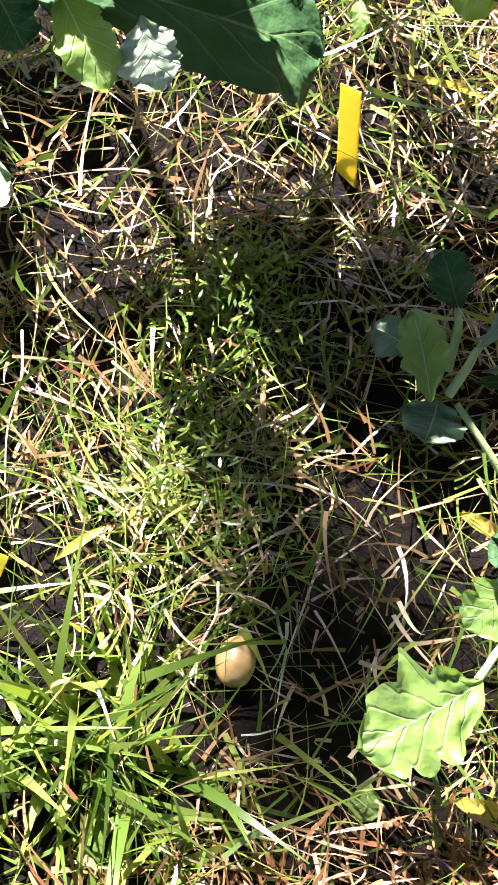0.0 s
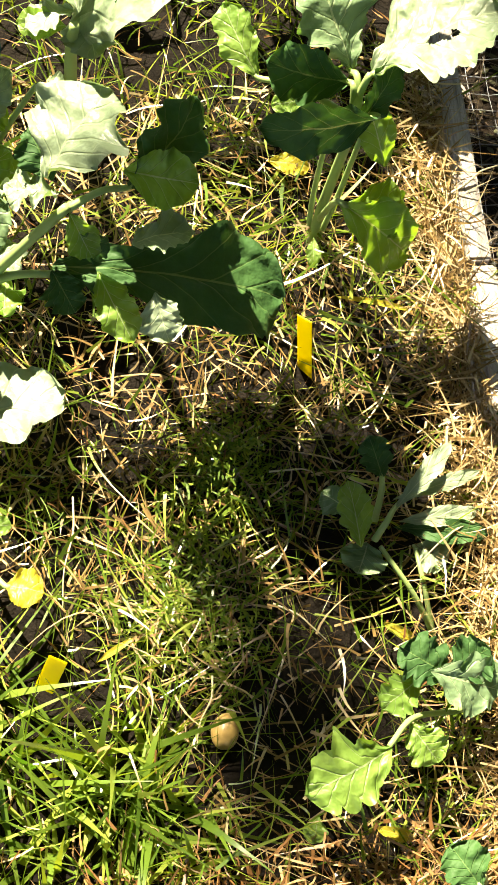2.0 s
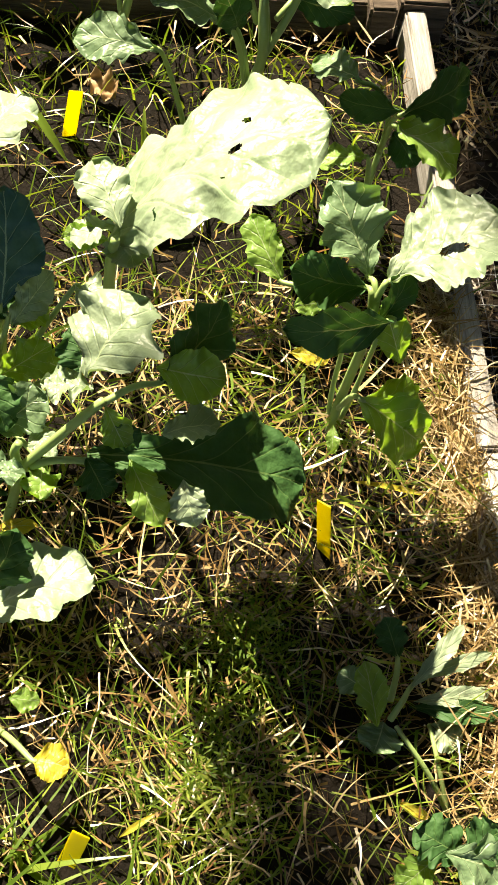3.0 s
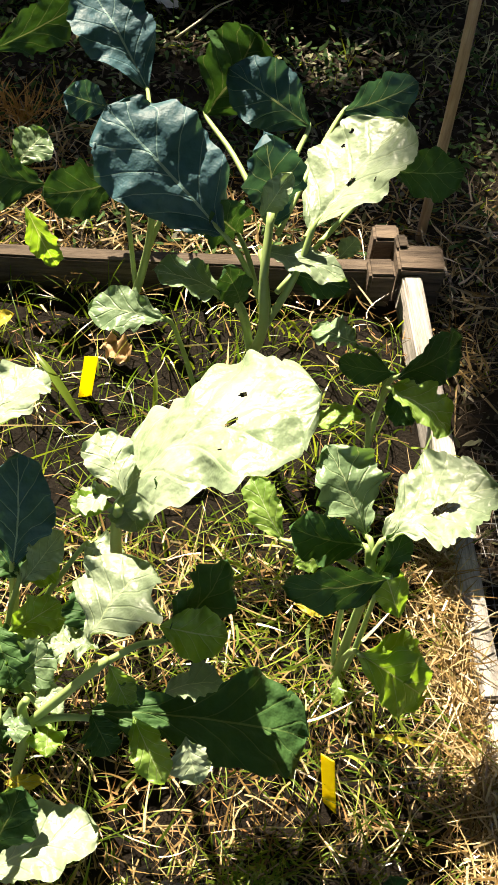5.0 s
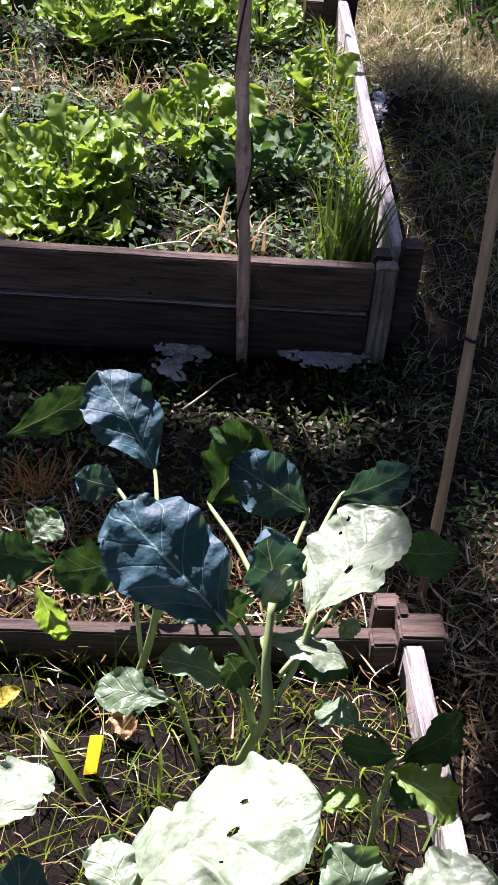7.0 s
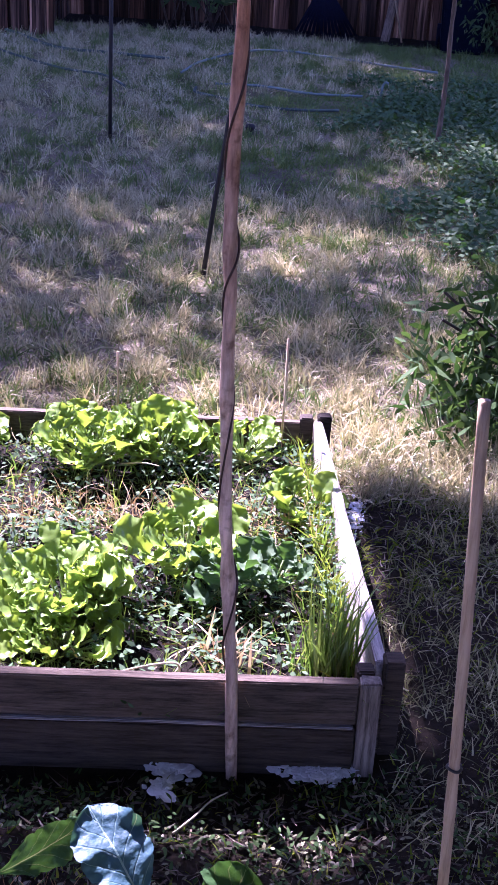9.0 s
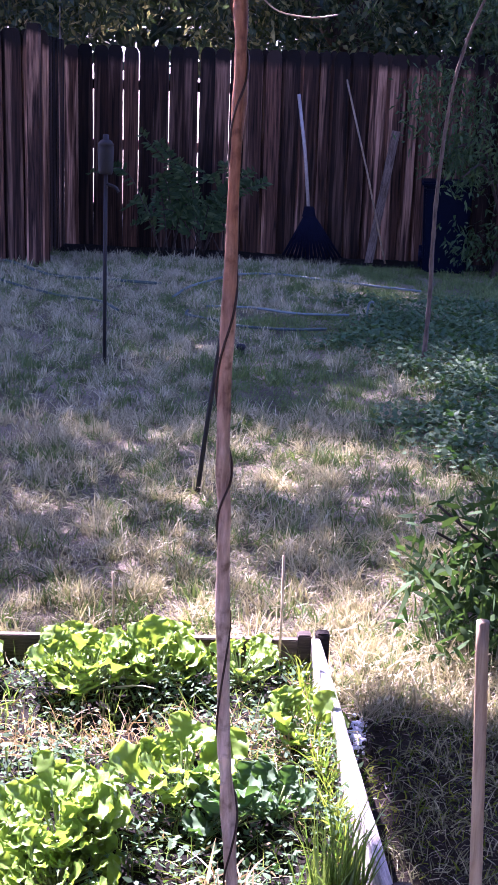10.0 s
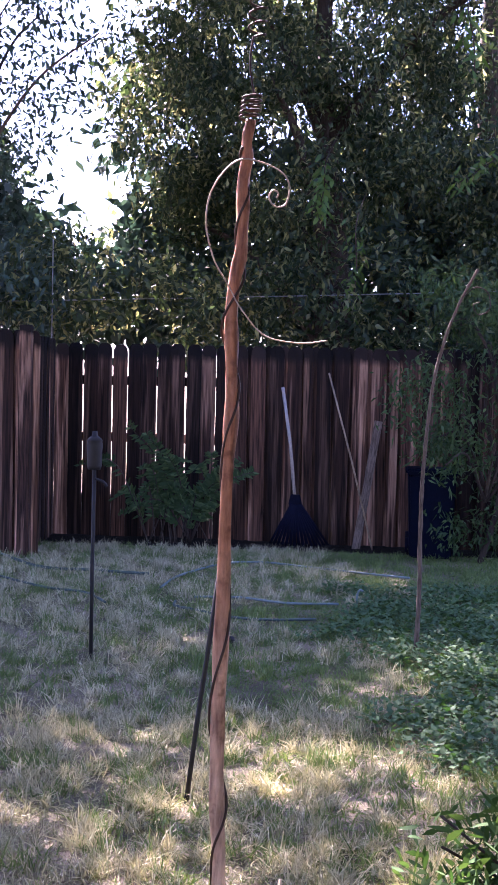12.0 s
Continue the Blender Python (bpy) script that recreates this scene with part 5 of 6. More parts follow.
leaf(main, (-0.02, 1.257, 0.335), (0.018, 1.346, 0.385), 0.1097, COLLARD_SHADE_DARK, 4, SHADY, (0.073, 1.108, 0.335), lobes=0.1)
leaf(main, (0.093, 1.28, 0.325), (-0.005, 1.292, 0.375), 0.0738, COLLARD_SHADE_BLUE, 5, SHADY, (0.073, 1.108, 0.335), lobes=0.1)
leaf(main, (0.127, 1.313, 0.325), (0.205, 1.348, 0.355), 0.0587, COLLARD_SHADE_BLUE, 6, SHADY, (0.082, 1.118, 0.315), lobes=0.1)
leaf(main, (0.196, 1.294, 0.27), (0.276, 1.28, 0.3), 0.0627, COLLARD_SHADE_DARK, 7, SHADY, (0.091, 1.092, 0.255), lobes=0.05)
leaf(main, (0.068, 1.088, 0.317), (0.161, 1.068, 0.317), 0.0398, COLLARD_SUNLIT_PALE, 8, (-0.25, 0.0, 0.97), (0.087, 1.044, 0.275))
leaf(main, (0.1, 1.107, 0.274), (0.168, 1.104, 0.269), 0.0332, COLLARD_SHADE_DARK, 9, SHADY)
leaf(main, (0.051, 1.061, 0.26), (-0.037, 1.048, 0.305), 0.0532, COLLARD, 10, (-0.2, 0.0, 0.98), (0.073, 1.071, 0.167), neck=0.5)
leaf(main, (0.055, 1.069, 0.255), (0.035, 1.051, 0.325), 0.038, COLLARD_SHADE_DARK, 11, SHADY, (0.074, 1.068, 0.18))
leaf(main, (0.039, 1.129, 0.295), (0.011, 1.097, 0.355), 0.0569, COLLARD_SHADE_DARK, 12, SHADY, (0.072, 1.083, 0.255))
leaf(main, (0.151, 1.157, 0.255), (0.167, 1.172, 0.277), 0.0228, COLLARD_SUNLIT_PALE, 13, TOWARD)
leaf(main, (0.063, 1.107, 0.345), (0.087, 1.128, 0.395), 0.0284, COLLARD_SUNLIT_PALE, 14, TOWARD)
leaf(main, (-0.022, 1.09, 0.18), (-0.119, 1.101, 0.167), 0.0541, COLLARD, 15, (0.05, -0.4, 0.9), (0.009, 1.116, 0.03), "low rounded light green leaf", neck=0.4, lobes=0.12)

second = plant("collard plant with a bent stalk by the end board", (-0.098, 1.233, 0.02))
stalk(second, [(-0.098, 1.233, 0.01), (-0.082, 1.236, 0.09), (-0.074, 1.240, 0.16), (-0.074, 1.245, 0.25)], 0.006, 0.004)
stalk(second, [(-0.078, 1.237, 0.12), (-0.060, 1.245, 0.19), (-0.05, 1.25, 0.24)], 0.0035, 0.0025, "branch")
leaf(second, (-0.117, 1.425, 0.215), (-0.218, 1.519, 0.29), 0.100, COLLARD_SHADE_BLUE, 21, SHADY, (-0.074, 1.25, 0.24), "blue-green leaf", lobes=0.12)
leaf(second, (-0.161, 1.396, 0.20), (-0.214, 1.385, 0.22), 0.050, COLLARD_SHADE_BLUE, 22, SHADY, (-0.10, 1.30, 0.2), lobes=0.08)
leaf(second, (-0.124, 1.314, 0.16), (-0.218, 1.277, 0.15), 0.070, COLLARD_SHADE_DARK, 23, SHADY, (-0.09, 1.235, 0.06), neck=0.3)
leaf(second, (-0.215, 1.285, 0.16), (-0.31, 1.291, 0.16), 0.068, COLLARD_SHADE_DARK, 24, SHADY)
leaf(second, (-0.228, 1.244, 0.16), (-0.191, 1.238, 0.07), 0.036, COLLARD_BACKLIT_LIME, 25, (0.3, -0.85, 0.2))
leaf(second, (-0.33, 1.462, 0.20), (-0.234, 1.564, 0.22), 0.060, COLLARD_SHADE_DARK, 26, SHADY)
leaf(second, (-0.255, 1.30, 0.17), (-0.225, 1.345, 0.19), 0.05, COLLARD, 27, TOWARD)

third = plant("collard plant with one very large pale grey-green leaf", (0.0, 0.80, 0.02))
stalk(third, [(-0.01, 0.83, 0.01), (-0.016, 0.79, 0.155), (-0.009, 0.75, 0.298), (-0.003, 0.735, 0.353)], 0.007, 0.004)
leaf(third, (-0.013, 0.754, 0.318), (0.148, 0.821, 0.447), 0.1657, COLLARD_SUNLIT_PALE, 31, LIT, None, "very large pale leaf with holes", holes=((0.12, 0.66, 0.050), (-0.25, 0.72, 0.028), (0.42, 0.60, 0.020)), lobes=0.30, cup=-0.08, arch=0.14, wave=0.075, tooth=0.09, halves=((0.22, 0.66, 0.95, 0.74, 0.64, 0.96, 1.0, 0.72, 0.0), (0.2, 0.40, 0.80, 0.84, 0.66, 0.98, 0.92, 0.66, 0.0)), nu=84, nv=120)
leaf(third, (-0.001, 0.744, 0.358), (-0.036, 0.801, 0.363), 0.0451, COLLARD_SUNLIT_PALE, 32, SUNNY, lobes=0.15)
leaf(third, (-0.0, 0.764, 0.338), (0.014, 0.73, 0.324), 0.0385, COLLARD_SUNLIT_PALE, 33, SUNNY, lobes=0.4)
leaf(third, (-0.005, 0.748, 0.353), (-0.04, 0.73, 0.343), 0.0338, COLLARD_SUNLIT_PALE, 34, SUNNY, lobes=0.4)
leaf(third, (-0.01, 0.741, 0.343), (-0.048, 0.74, 0.338), 0.0226, COLLARD_BACKLIT_LIME, 35, TOWARD)
leaf(third, (0.027, 0.761, 0.373), (0.035, 0.737, 0.376), 0.0225, COLLARD_SHADE_DARK, 36, SHADY)

edge = plant("collard plant with crumpled leaves at the bed's side", (-0.13, 0.80, 0.02))
stalk(edge, [(-0.125, 0.76, 0.01), (-0.118, 0.765, 0.1), (-0.113, 0.76, 0.18)], 0.006, 0.004)
leaf(edge, (-0.155, 0.815, 0.29), (-0.115, 0.905, 0.30), 0.075, COLLARD_SUNLIT_PALE, 41, SUNNY, (-0.113, 0.76, 0.18), lobes=0.3)
leaf(edge, (-0.112, 0.752, 0.18), (-0.119, 0.822, 0.275), 0.066, COLLARD_SHADE_BLUE, 42, SHADY, (-0.118, 0.76, 0.11))
leaf(edge, (-0.100, 0.74, 0.17), (-0.07, 0.79, 0.20), 0.035, COLLARD_SUNLIT_PALE, 43, TOWARD, lobes=0.4, wave=0.25)
leaf(edge, (-0.105, 0.70, 0.14), (-0.06, 0.735, 0.16), 0.04, COLLARD_BACKLIT_LIME, 44, TOWARD, lobes=0.4, wave=0.25)
leaf(edge, (-0.12, 0.70, 0.16), (-0.085, 0.65, 0.13), 0.05, COLLARD_SHADE_DARK, 45, SHADY, lobes=0.3)
leaf(edge, (-0.10, 0.655, 0.12), (-0.055, 0.69, 0.15), 0.05, COLLARD, 46, TOWARD, lobes=0.4)

frng = random.Random(77)
for k in range(16):
    x, y, z = frng.uniform(-0.17, -0.03), frng.uniform(0.60, 0.80), frng.uniform(0.10, 0.19)
    w = frng.uniform(0, 6.28)
    mat, face = ((COLLARD_SUNLIT_PALE, SUNNY), (COLLARD_SHADE_DARK, SHADY), (COLLARD, LIT), (COLLARD_BACKLIT_LIME, TOWARD))[k % 4]
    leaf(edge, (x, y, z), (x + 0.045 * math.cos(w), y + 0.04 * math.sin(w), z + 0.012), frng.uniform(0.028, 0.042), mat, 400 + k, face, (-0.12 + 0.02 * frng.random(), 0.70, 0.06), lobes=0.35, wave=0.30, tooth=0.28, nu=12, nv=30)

fourth = plant("sprawling collard plant with a leaning pale stalk", (-0.080, 0.592, 0.02))
stalk(fourth, [(-0.082, 0.588, 0.01), (-0.070, 0.612, 0.09), (-0.065, 0.621, 0.12), (-0.03, 0.632, 0.185), (0.006, 0.644, 0.245)], 0.0055, 0.0042)
stalk(fourth, [(-0.065, 0.621, 0.12), (-0.035, 0.620, 0.155), (-0.003, 0.616, 0.178)], 0.0040, 0.0032, "branch")
stalk(fourth, [(-0.066, 0.620, 0.118), (-0.072, 0.628, 0.14), (-0.068, 0.633, 0.152)], 0.005, 0.004, "node")
leaf(fourth, (-0.004, 0.623, 0.324), (0.034, 0.686, 0.355), 0.091, COLLARD_SUNLIT_PALE, 51, SUNNY, None, "pale grey-green leaf with a toothed rim", lobes=0.25, shape=0.8, nu=18, nv=30)
leaf(fourth, (0.050, 0.677, 0.235), (0.094, 0.753, 0.265), 0.062, COLLARD_SHADE_DARK, 52, SHADY, (0.006, 0.645, 0.24), lobes=0.2)
leaf(fourth, (0.045, 0.683, 0.25), (0.107, 0.683, 0.25), 0.048, COLLARD_BACKLIT_LIME, 53, TOWARD, lobes=0.15)
leaf(fourth, (-0.004, 0.655, 0.24), (-0.050, 0.652, 0.24), 0.040, COLLARD_SUNLIT_PALE, 54, SUNNY, lobes=0.5, wave=0.3)
leaf(fourth, (-0.01, 0.668, 0.24), (-0.035, 0.70, 0.26), 0.036, COLLARD_SHADE_DARK, 55, SHADY, lobes=0.4)
leaf(fourth, (0.008, 0.643, 0.24), (0.030, 0.626, 0.20), 0.028, COLLARD_BACKLIT_LIME, 56, TOWARD)
leaf(fourth, (-0.003, 0.622, 0.18), (0.199, 0.664, 0.110), 0.104, COLLARD_SHADE_DARK, 57, (0.25, -0.10, 0.95), None, "large dark green leaf in half shade", lobes=0.2, tooth=0.06, halves=((0.15, 0.42, 0.30, 0.48, 0.58, 0.88, 1.0, 0.86, 0.0), (0.15, 0.52, 0.36, 0.62, 0.82, 0.76, 0.96, 0.90, 0.0)), nu=22, nv=60)
leaf(fourth, (0.035, 0.622, 0.185), (0.074, 0.572, 0.165), 0.036, COLLARD_BACKLIT_LIME, 58, TOWARD, lobes=0.3)
leaf(fourth, (0.085, 0.610, 0.19), (0.104, 0.576, 0.17), 0.036, COLLARD_SUNLIT_PALE, 59, LIT, lobes=0.3)
leaf(fourth, (-0.003, 0.618, 0.18), (0.022, 0.590, 0.165), 0.036, COLLARD_SHADE_DARK, 60, SHADY, lobes=0.4)
leaf(fourth, (0.010, 0.628, 0.20), (0.040, 0.640, 0.215), 0.035, COLLARD_SHADE_DARK, 61, SHADY, lobes=0.4)
leaf(fourth, (0.060, 0.640, 0.21), (0.110, 0.655, 0.22), 0.040, COLLARD_SUNLIT_PALE, 62, LIT, lobes=0.5)
leaf(fourth, (-0.085, 0.585, 0.05), (-0.045, 0.592, 0.06), 0.016, YELLOWED, 63, UP, None, "yellowed fallen leaf")

low = plant("young collard plant with one broad light green leaf", (-0.07, 0.49, 0.02))
stalk(low, [(-0.075, 0.50, 0.01), (-0.072, 0.485, 0.08), (-0.071, 0.472, 0.125)], 0.004, 0.003)
leaf(low, (-0.081, 0.489, 0.065), (0.0205, 0.546, 0.095), 0.080, COLLARD_SUNLIT_PALE, 71, LIT, None, "broad light green leaf", lobes=0.12, shape=0.8)
leaf(low, (-0.075, 0.50, 0.10), (-0.055, 0.56, 0.13), 0.055, COLLARD_SHADE_DARK, 72, SHADY)
leaf(low, (-0.032, 0.419, 0.08), (-0.004, 0.421, 0.08), 0.022, COLLARD_BACKLIT_LIME, 73, UP)
leaf(low, (0.000, 0.369, 0.08), (0.034, 0.368, 0.082), 0.036, YELLOWED, 74, LIT, (-0.04, 0.40, 0.03), "yellowed round leaf", lobes=0.2)

right = plant("collard plant with a ragged pale leaf beside the side board", (0.228, 0.775, 0.02))
stalk(right, [(0.226, 0.768, 0.01), (0.224, 0.77, 0.099), (0.226, 0.772, 0.224), (0.225, 0.792, 0.263)], 0.0055, 0.004)
stalk(right, [(0.224, 0.772, 0.01), (0.214, 0.774, 0.099), (0.209, 0.772, 0.196)], 0.003, 0.0025, "branch")
stalk(right, [(0.23, 0.772, 0.01), (0.236, 0.777, 0.099), (0.238, 0.779, 0.21)], 0.003, 0.0025, "branch")
leaf(right, (0.232, 0.799, 0.273), (0.324, 0.844, 0.328), 0.1112, COLLARD_SUNLIT_PALE, 81, LIT, (0.225, 0.787, 0.258), "ragged pale green leaf with a torn hole", holes=((0.12, 0.52, 0.13), (0.20, 0.60, 0.10)), lobes=0.40, tooth=0.20, shape=0.8, wave=0.09, nu=60, nv=90)
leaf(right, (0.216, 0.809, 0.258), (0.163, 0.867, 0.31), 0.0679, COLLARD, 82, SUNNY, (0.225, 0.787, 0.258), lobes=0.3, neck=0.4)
leaf(right, (0.141, 0.8, 0.238), (0.101, 0.854, 0.258), 0.0378, COLLARD_BACKLIT_LIME, 83, (-0.4, -0.4, 0.8), (0.214, 0.783, 0.238), lobes=0.3)
leaf(right, (0.216, 0.798, 0.258), (0.144, 0.804, 0.258), 0.0528, COLLARD_SHADE_DARK, 84, SHADY, (0.223, 0.783, 0.248), lobes=0.2)
leaf(right, (0.244, 0.77, 0.258), (0.146, 0.742, 0.253), 0.049, COLLARD_SHADE_DARK, 85, SHADY, (0.228, 0.777, 0.224), "dark green leaf in shade", lobes=0.15)
leaf(right, (0.186, 0.803, 0.217), (0.156, 0.794, 0.21), 0.0228, COLLARD_BACKLIT_LIME, 86, TOWARD)
leaf(right, (0.225, 0.709, 0.217), (0.303, 0.72, 0.127), 0.0627, COLLARD_BACKLIT_LIME, 87, (0.3, -0.5, 0.8), (0.225, 0.77, 0.072), lobes=0.15)
leaf(right, (0.234, 0.72, 0.196), (0.294, 0.746, 0.155), 0.0478, COLLARD_BACKLIT_LIME, 88, (0.3, -0.3, 0.9))
leaf(right, (0.224, 0.757, 0.06), (0.228, 0.728, 0.05), 0.014, COLLARD_BACKLIT_LIME, 89, UP)
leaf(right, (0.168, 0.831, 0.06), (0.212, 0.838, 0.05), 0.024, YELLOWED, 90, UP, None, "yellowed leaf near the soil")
leaf(right, (0.228, 0.764, 0.248), (0.251, 0.82, 0.278), 0.0377, COLLARD_SHADE_DARK, 91, SHADY)
leaf(right, (0.263, 0.763, 0.196), (0.233, 0.793, 0.248), 0.0335, COLLARD_BACKLIT_LIME, 92, TOWARD)

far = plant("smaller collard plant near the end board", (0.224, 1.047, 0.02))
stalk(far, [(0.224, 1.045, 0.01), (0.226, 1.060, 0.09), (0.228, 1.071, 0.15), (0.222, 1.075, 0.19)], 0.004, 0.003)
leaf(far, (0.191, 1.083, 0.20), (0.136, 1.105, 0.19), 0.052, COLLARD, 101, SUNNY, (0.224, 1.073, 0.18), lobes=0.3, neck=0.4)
leaf(far, (0.234, 1.057, 0.20), (0.170, 1.076, 0.18), 0.036, COLLARD_SHADE_DARK, 102, SHADY)
leaf(far, (0.234, 1.05, 0.20), (0.302, 1.123, 0.20), 0.060, COLLARD_SHADE_DARK, 103, SHADY, (0.228, 1.07, 0.15), lobes=0.3)
leaf(far, (0.225, 1.017, 0.222), (0.300, 0.997, 0.190), 0.074, COLLARD_BACKLIT_LIME, 104, SUNNY, (0.227, 1.065, 0.12), lobes=0.2)
leaf(far, (0.212, 1.030, 0.15), (0.160, 1.010, 0.145), 0.042, COLLARD_BACKLIT_LIME, 105, SUNNY, (0.225, 1.055, 0.06), lobes=0.2)
leaf(far, (0.232, 1.052, 0.17), (0.262, 1.02, 0.16), 0.04, COLLARD_SHADE_DARK, 106, SHADY)

near = plant("collard seedling with lobed leaves in the shade", (0.41, 0.335, 0.02))
stalk(near, [(0.445, 0.345, 0.02), (0.40, 0.325, 0.06), (0.355, 0.308, 0.10), (0.333, 0.280, 0.118)], 0.0032, 0.0024)
stalk(near, [(0.445, 0.345, 0.02), (0.405, 0.345, 0.07), (0.38, 0.345, 0.105)], 0.003, 0.0024, "branch")
leaf(near, (0.335, 0.279, 0.12), (0.268, 0.232, 0.12), 0.058, COLLARD_BACKLIT_LIME, 111, (0.1, -0.2, 0.97), None, "lobed light green leaf", tooth=0.32, lobes=0.2, neck=0.15, shape=0.5)
leaf(near, (0.352, 0.303, 0.10), (0.382, 0.276, 0.09), 0.036, COLLARD_BACKLIT_LIME, 112, UP, tooth=0.32, lobes=0.2)
leaf(near, (0.379, 0.346, 0.11), (0.333, 0.362, 0.12), 0.044, COLLARD_SHADE_DARK, 113, UP, tooth=0.32, lobes=0.2)
leaf(near, (0.380, 0.349, 0.11), (0.410, 0.373, 0.12), 0.042, COLLARD_SHADE_DARK, 114, UP, tooth=0.32, lobes=0.2)
leaf(near, (0.358, 0.343, 0.10), (0.329, 0.313, 0.09), 0.034, COLLARD_BACKLIT_LIME, 115, UP, tooth=0.32, lobes=0.2)
leaf(near, (0.362, 0.345, 0.12), (0.428, 0.342, 0.10), 0.050, COLLARD, 116, UP, tooth=0.32, lobes=0.2)
leaf(near, (0.424, 0.181, 0.10), (0.394, 0.212, 0.10), 0.042, COLLARD_SHADE_DARK, 117, UP, (0.44, 0.20, 0.03))
leaf(near, (0.293, 0.222, 0.05), (0.292, 0.199, 0.04), 0.020, COLLARD_BACKLIT_LIME, 118, UP)

mid_plant = plant("young collard with narrow silvery leaves", (0.381, 0.401, 0.02))
stalk(mid_plant, [(0.385, 0.398, 0.02), (0.355, 0.424, 0.055), (0.317, 0.456, 0.077)], 0.003, 0.0022)
stalk(mid_plant, [(0.385, 0.398, 0.02), (0.363, 0.437, 0.055), (0.352, 0.469, 0.055)], 0.0026, 0.002, "branch")
leaf(mid_plant, (0.285, 0.481, 0.087), (0.257, 0.494, 0.087), 0.028, COLLARD, 121, UP, (0.301, 0.467, 0.077), lobes=0.3)
leaf(mid_plant, (0.298, 0.45, 0.087), (0.278, 0.506, 0.096), 0.030, COLLARD_BACKLIT_LIME, 122, UP, tooth=0.28, lobes=0.2)
leaf(mid_plant, (0.307, 0.46, 0.068), (0.301, 0.43, 0.068), 0.044, COLLARD, 123, UP, lobes=0.15)
leaf(mid_plant, (0.312, 0.52, 0.077), (0.292, 0.551, 0.096), 0.030, COLLARD_SHADE_DARK, 124, UP, (0.311, 0.481, 0.068), tooth=0.28, lobes=0.2)
leaf(mid_plant, (0.323, 0.488, 0.087), (0.37, 0.561, 0.087), 0.018, COLLARD_SUNLIT_PALE, 125, UP, (0.311, 0.461, 0.077))
leaf(mid_plant, (0.333, 0.484, 0.068), (0.407, 0.507, 0.068), 0.018, COLLARD_SUNLIT_PALE, 126, UP)
leaf(mid_plant, (0.331, 0.481, 0.058), (0.419, 0.487, 0.068), 0.022, COLLARD_SHADE_DARK, 127, UP)
leaf(mid_plant, (0.354, 0.469, 0.055), (0.384, 0.457, 0.055), 0.036, COLLARD_SUNLIT_PALE, 128, UP)
leaf(mid_plant, (0.324, 0.501, 0.077), (0.402, 0.542, 0.077), 0.014, COLLARD_SUNLIT_PALE, 129, UP)

# ---- plant tags and potato ----
def plant_tag(label, bottom, top, wide, face):
    a, b = Vector(bottom), Vector(top)
    way = (b - a).normalized()
    n = Vector(face)
    n = (n - way * n.dot(way)).normalized()
    side = way.cross(n)
    bm = bevelled((wide, 0.0012, (b - a).length), 0.0005, 0, 0, 3)
    tag = tagged(new("plant_tag", bm_mesh("plant_tag", bm, YELLOW_TAG)), label, "plant tag", "yellow plant tags")
    m = Matrix((side, n, way)).transposed().to_4x4()
    tag.matrix_world = Matrix.Translation((a + b) / 2) @ m
    return tag


plant_tag("bright yellow plastic plant tag stuck in the soil", (0.2375, 0.627, 0.018), (0.2205, 0.649, 0.106), 0.0165, (-0.5, -0.5, 0.7))
plant_tag("small yellow plastic plant tag lying low in the grass", (0.046, 0.292, 0.045), (0.055, 0.316, 0.075), 0.0170, (0, -0.4, 0.9))
plant_tag("yellow plastic plant tag by the collard stalks", (-0.121, 1.078, 0.01), (-0.111, 1.083, 0.10), 0.016, (0.3, -0.95, 0.2))

pot = bmesh.new()
bmesh.ops.create_icosphere(pot, subdivisions=4, radius=1.0)
for v in pot.verts:
    w = 1 + 0.07 * noise.noise(v.co * 1.6) + 0.03 * noise.noise(v.co * 4)
    v.co = Vector((v.co.x * 0.0125 * w, v.co.y * 0.0155 * w, v.co.z * 0.0115 * w))
ob = tagged(new("potato", bm_mesh("potato", pot, POTATO, True)), "small golden potato lying in the grass", "potato")
ob.location = (0.206, 0.281, 0.036)

# ---- litter and grass in the front bed ----
rng = np.random.default_rng(21)


def clear_of(xy, spots):
    for x, y, rad in spots:
        xy = xy[np.hypot(xy[:, 0] - x, xy[:, 1] - y) > rad]
    return xy


BARE = ((0.206, 0.270, 0.030), (0.233, 0.604, 0.016), (0.048, 0.285, 0.035), (0.017, 0.345, 0.035))


THIN = ((-0.06, 1.07, 0.36, 0.17, 0.62), (0.06, 0.21, 0.13, 0.09, 0.75), (0.31, 0.38, 0.09, 0.12, 0.35), (0.28, 0.21, 0.06, 0.12, 0.30), (0.02, 1.12, 0.50, 0.22, 0.60))


def thinned(xy, rng):
    """Barer spots, where the dark soil shows between the stems."""
    for x, y, rx, ry, part_gone in THIN:
        inside = ((xy[:, 0] - x) / rx) ** 2 + ((xy[:, 1] - y) / ry) ** 2 < 1
        xy = xy[~inside | (rng.uniform(0, 1, len(xy)) > part_gone)]
    return xy


def in_bed(n, rng, near0, near1, left0, left1, bare=None):
    a = rng.uniform(near0, near1, n)[:, None] * np.array(ALONG)
    b = rng.uniform(left0, left1, n)[:, None] * np.array(LEFTWARD)
    return thinned(clear_of(np.array(CORNER) + a + b, BARE if bare is None else bare), rng)


grass("bed_straw", rng, in_bed(7200, rng, 0.03, 1.5, 0.02, 0.75), 0.020, 0.046, 0.0024, 0.6, STRAW, "tangled dry straw and dead grass over the soil", "straw", 1.0, 1.6, 5)
grass("bed_fine_litter", rng, in_bed(4500, rng, 0.05, 1.5, 0.02, 0.75), 0.022, 0.022, 0.0019, 0.6, MULCH, "fine brown dry litter over the soil", "straw", 1.0, 0.5)


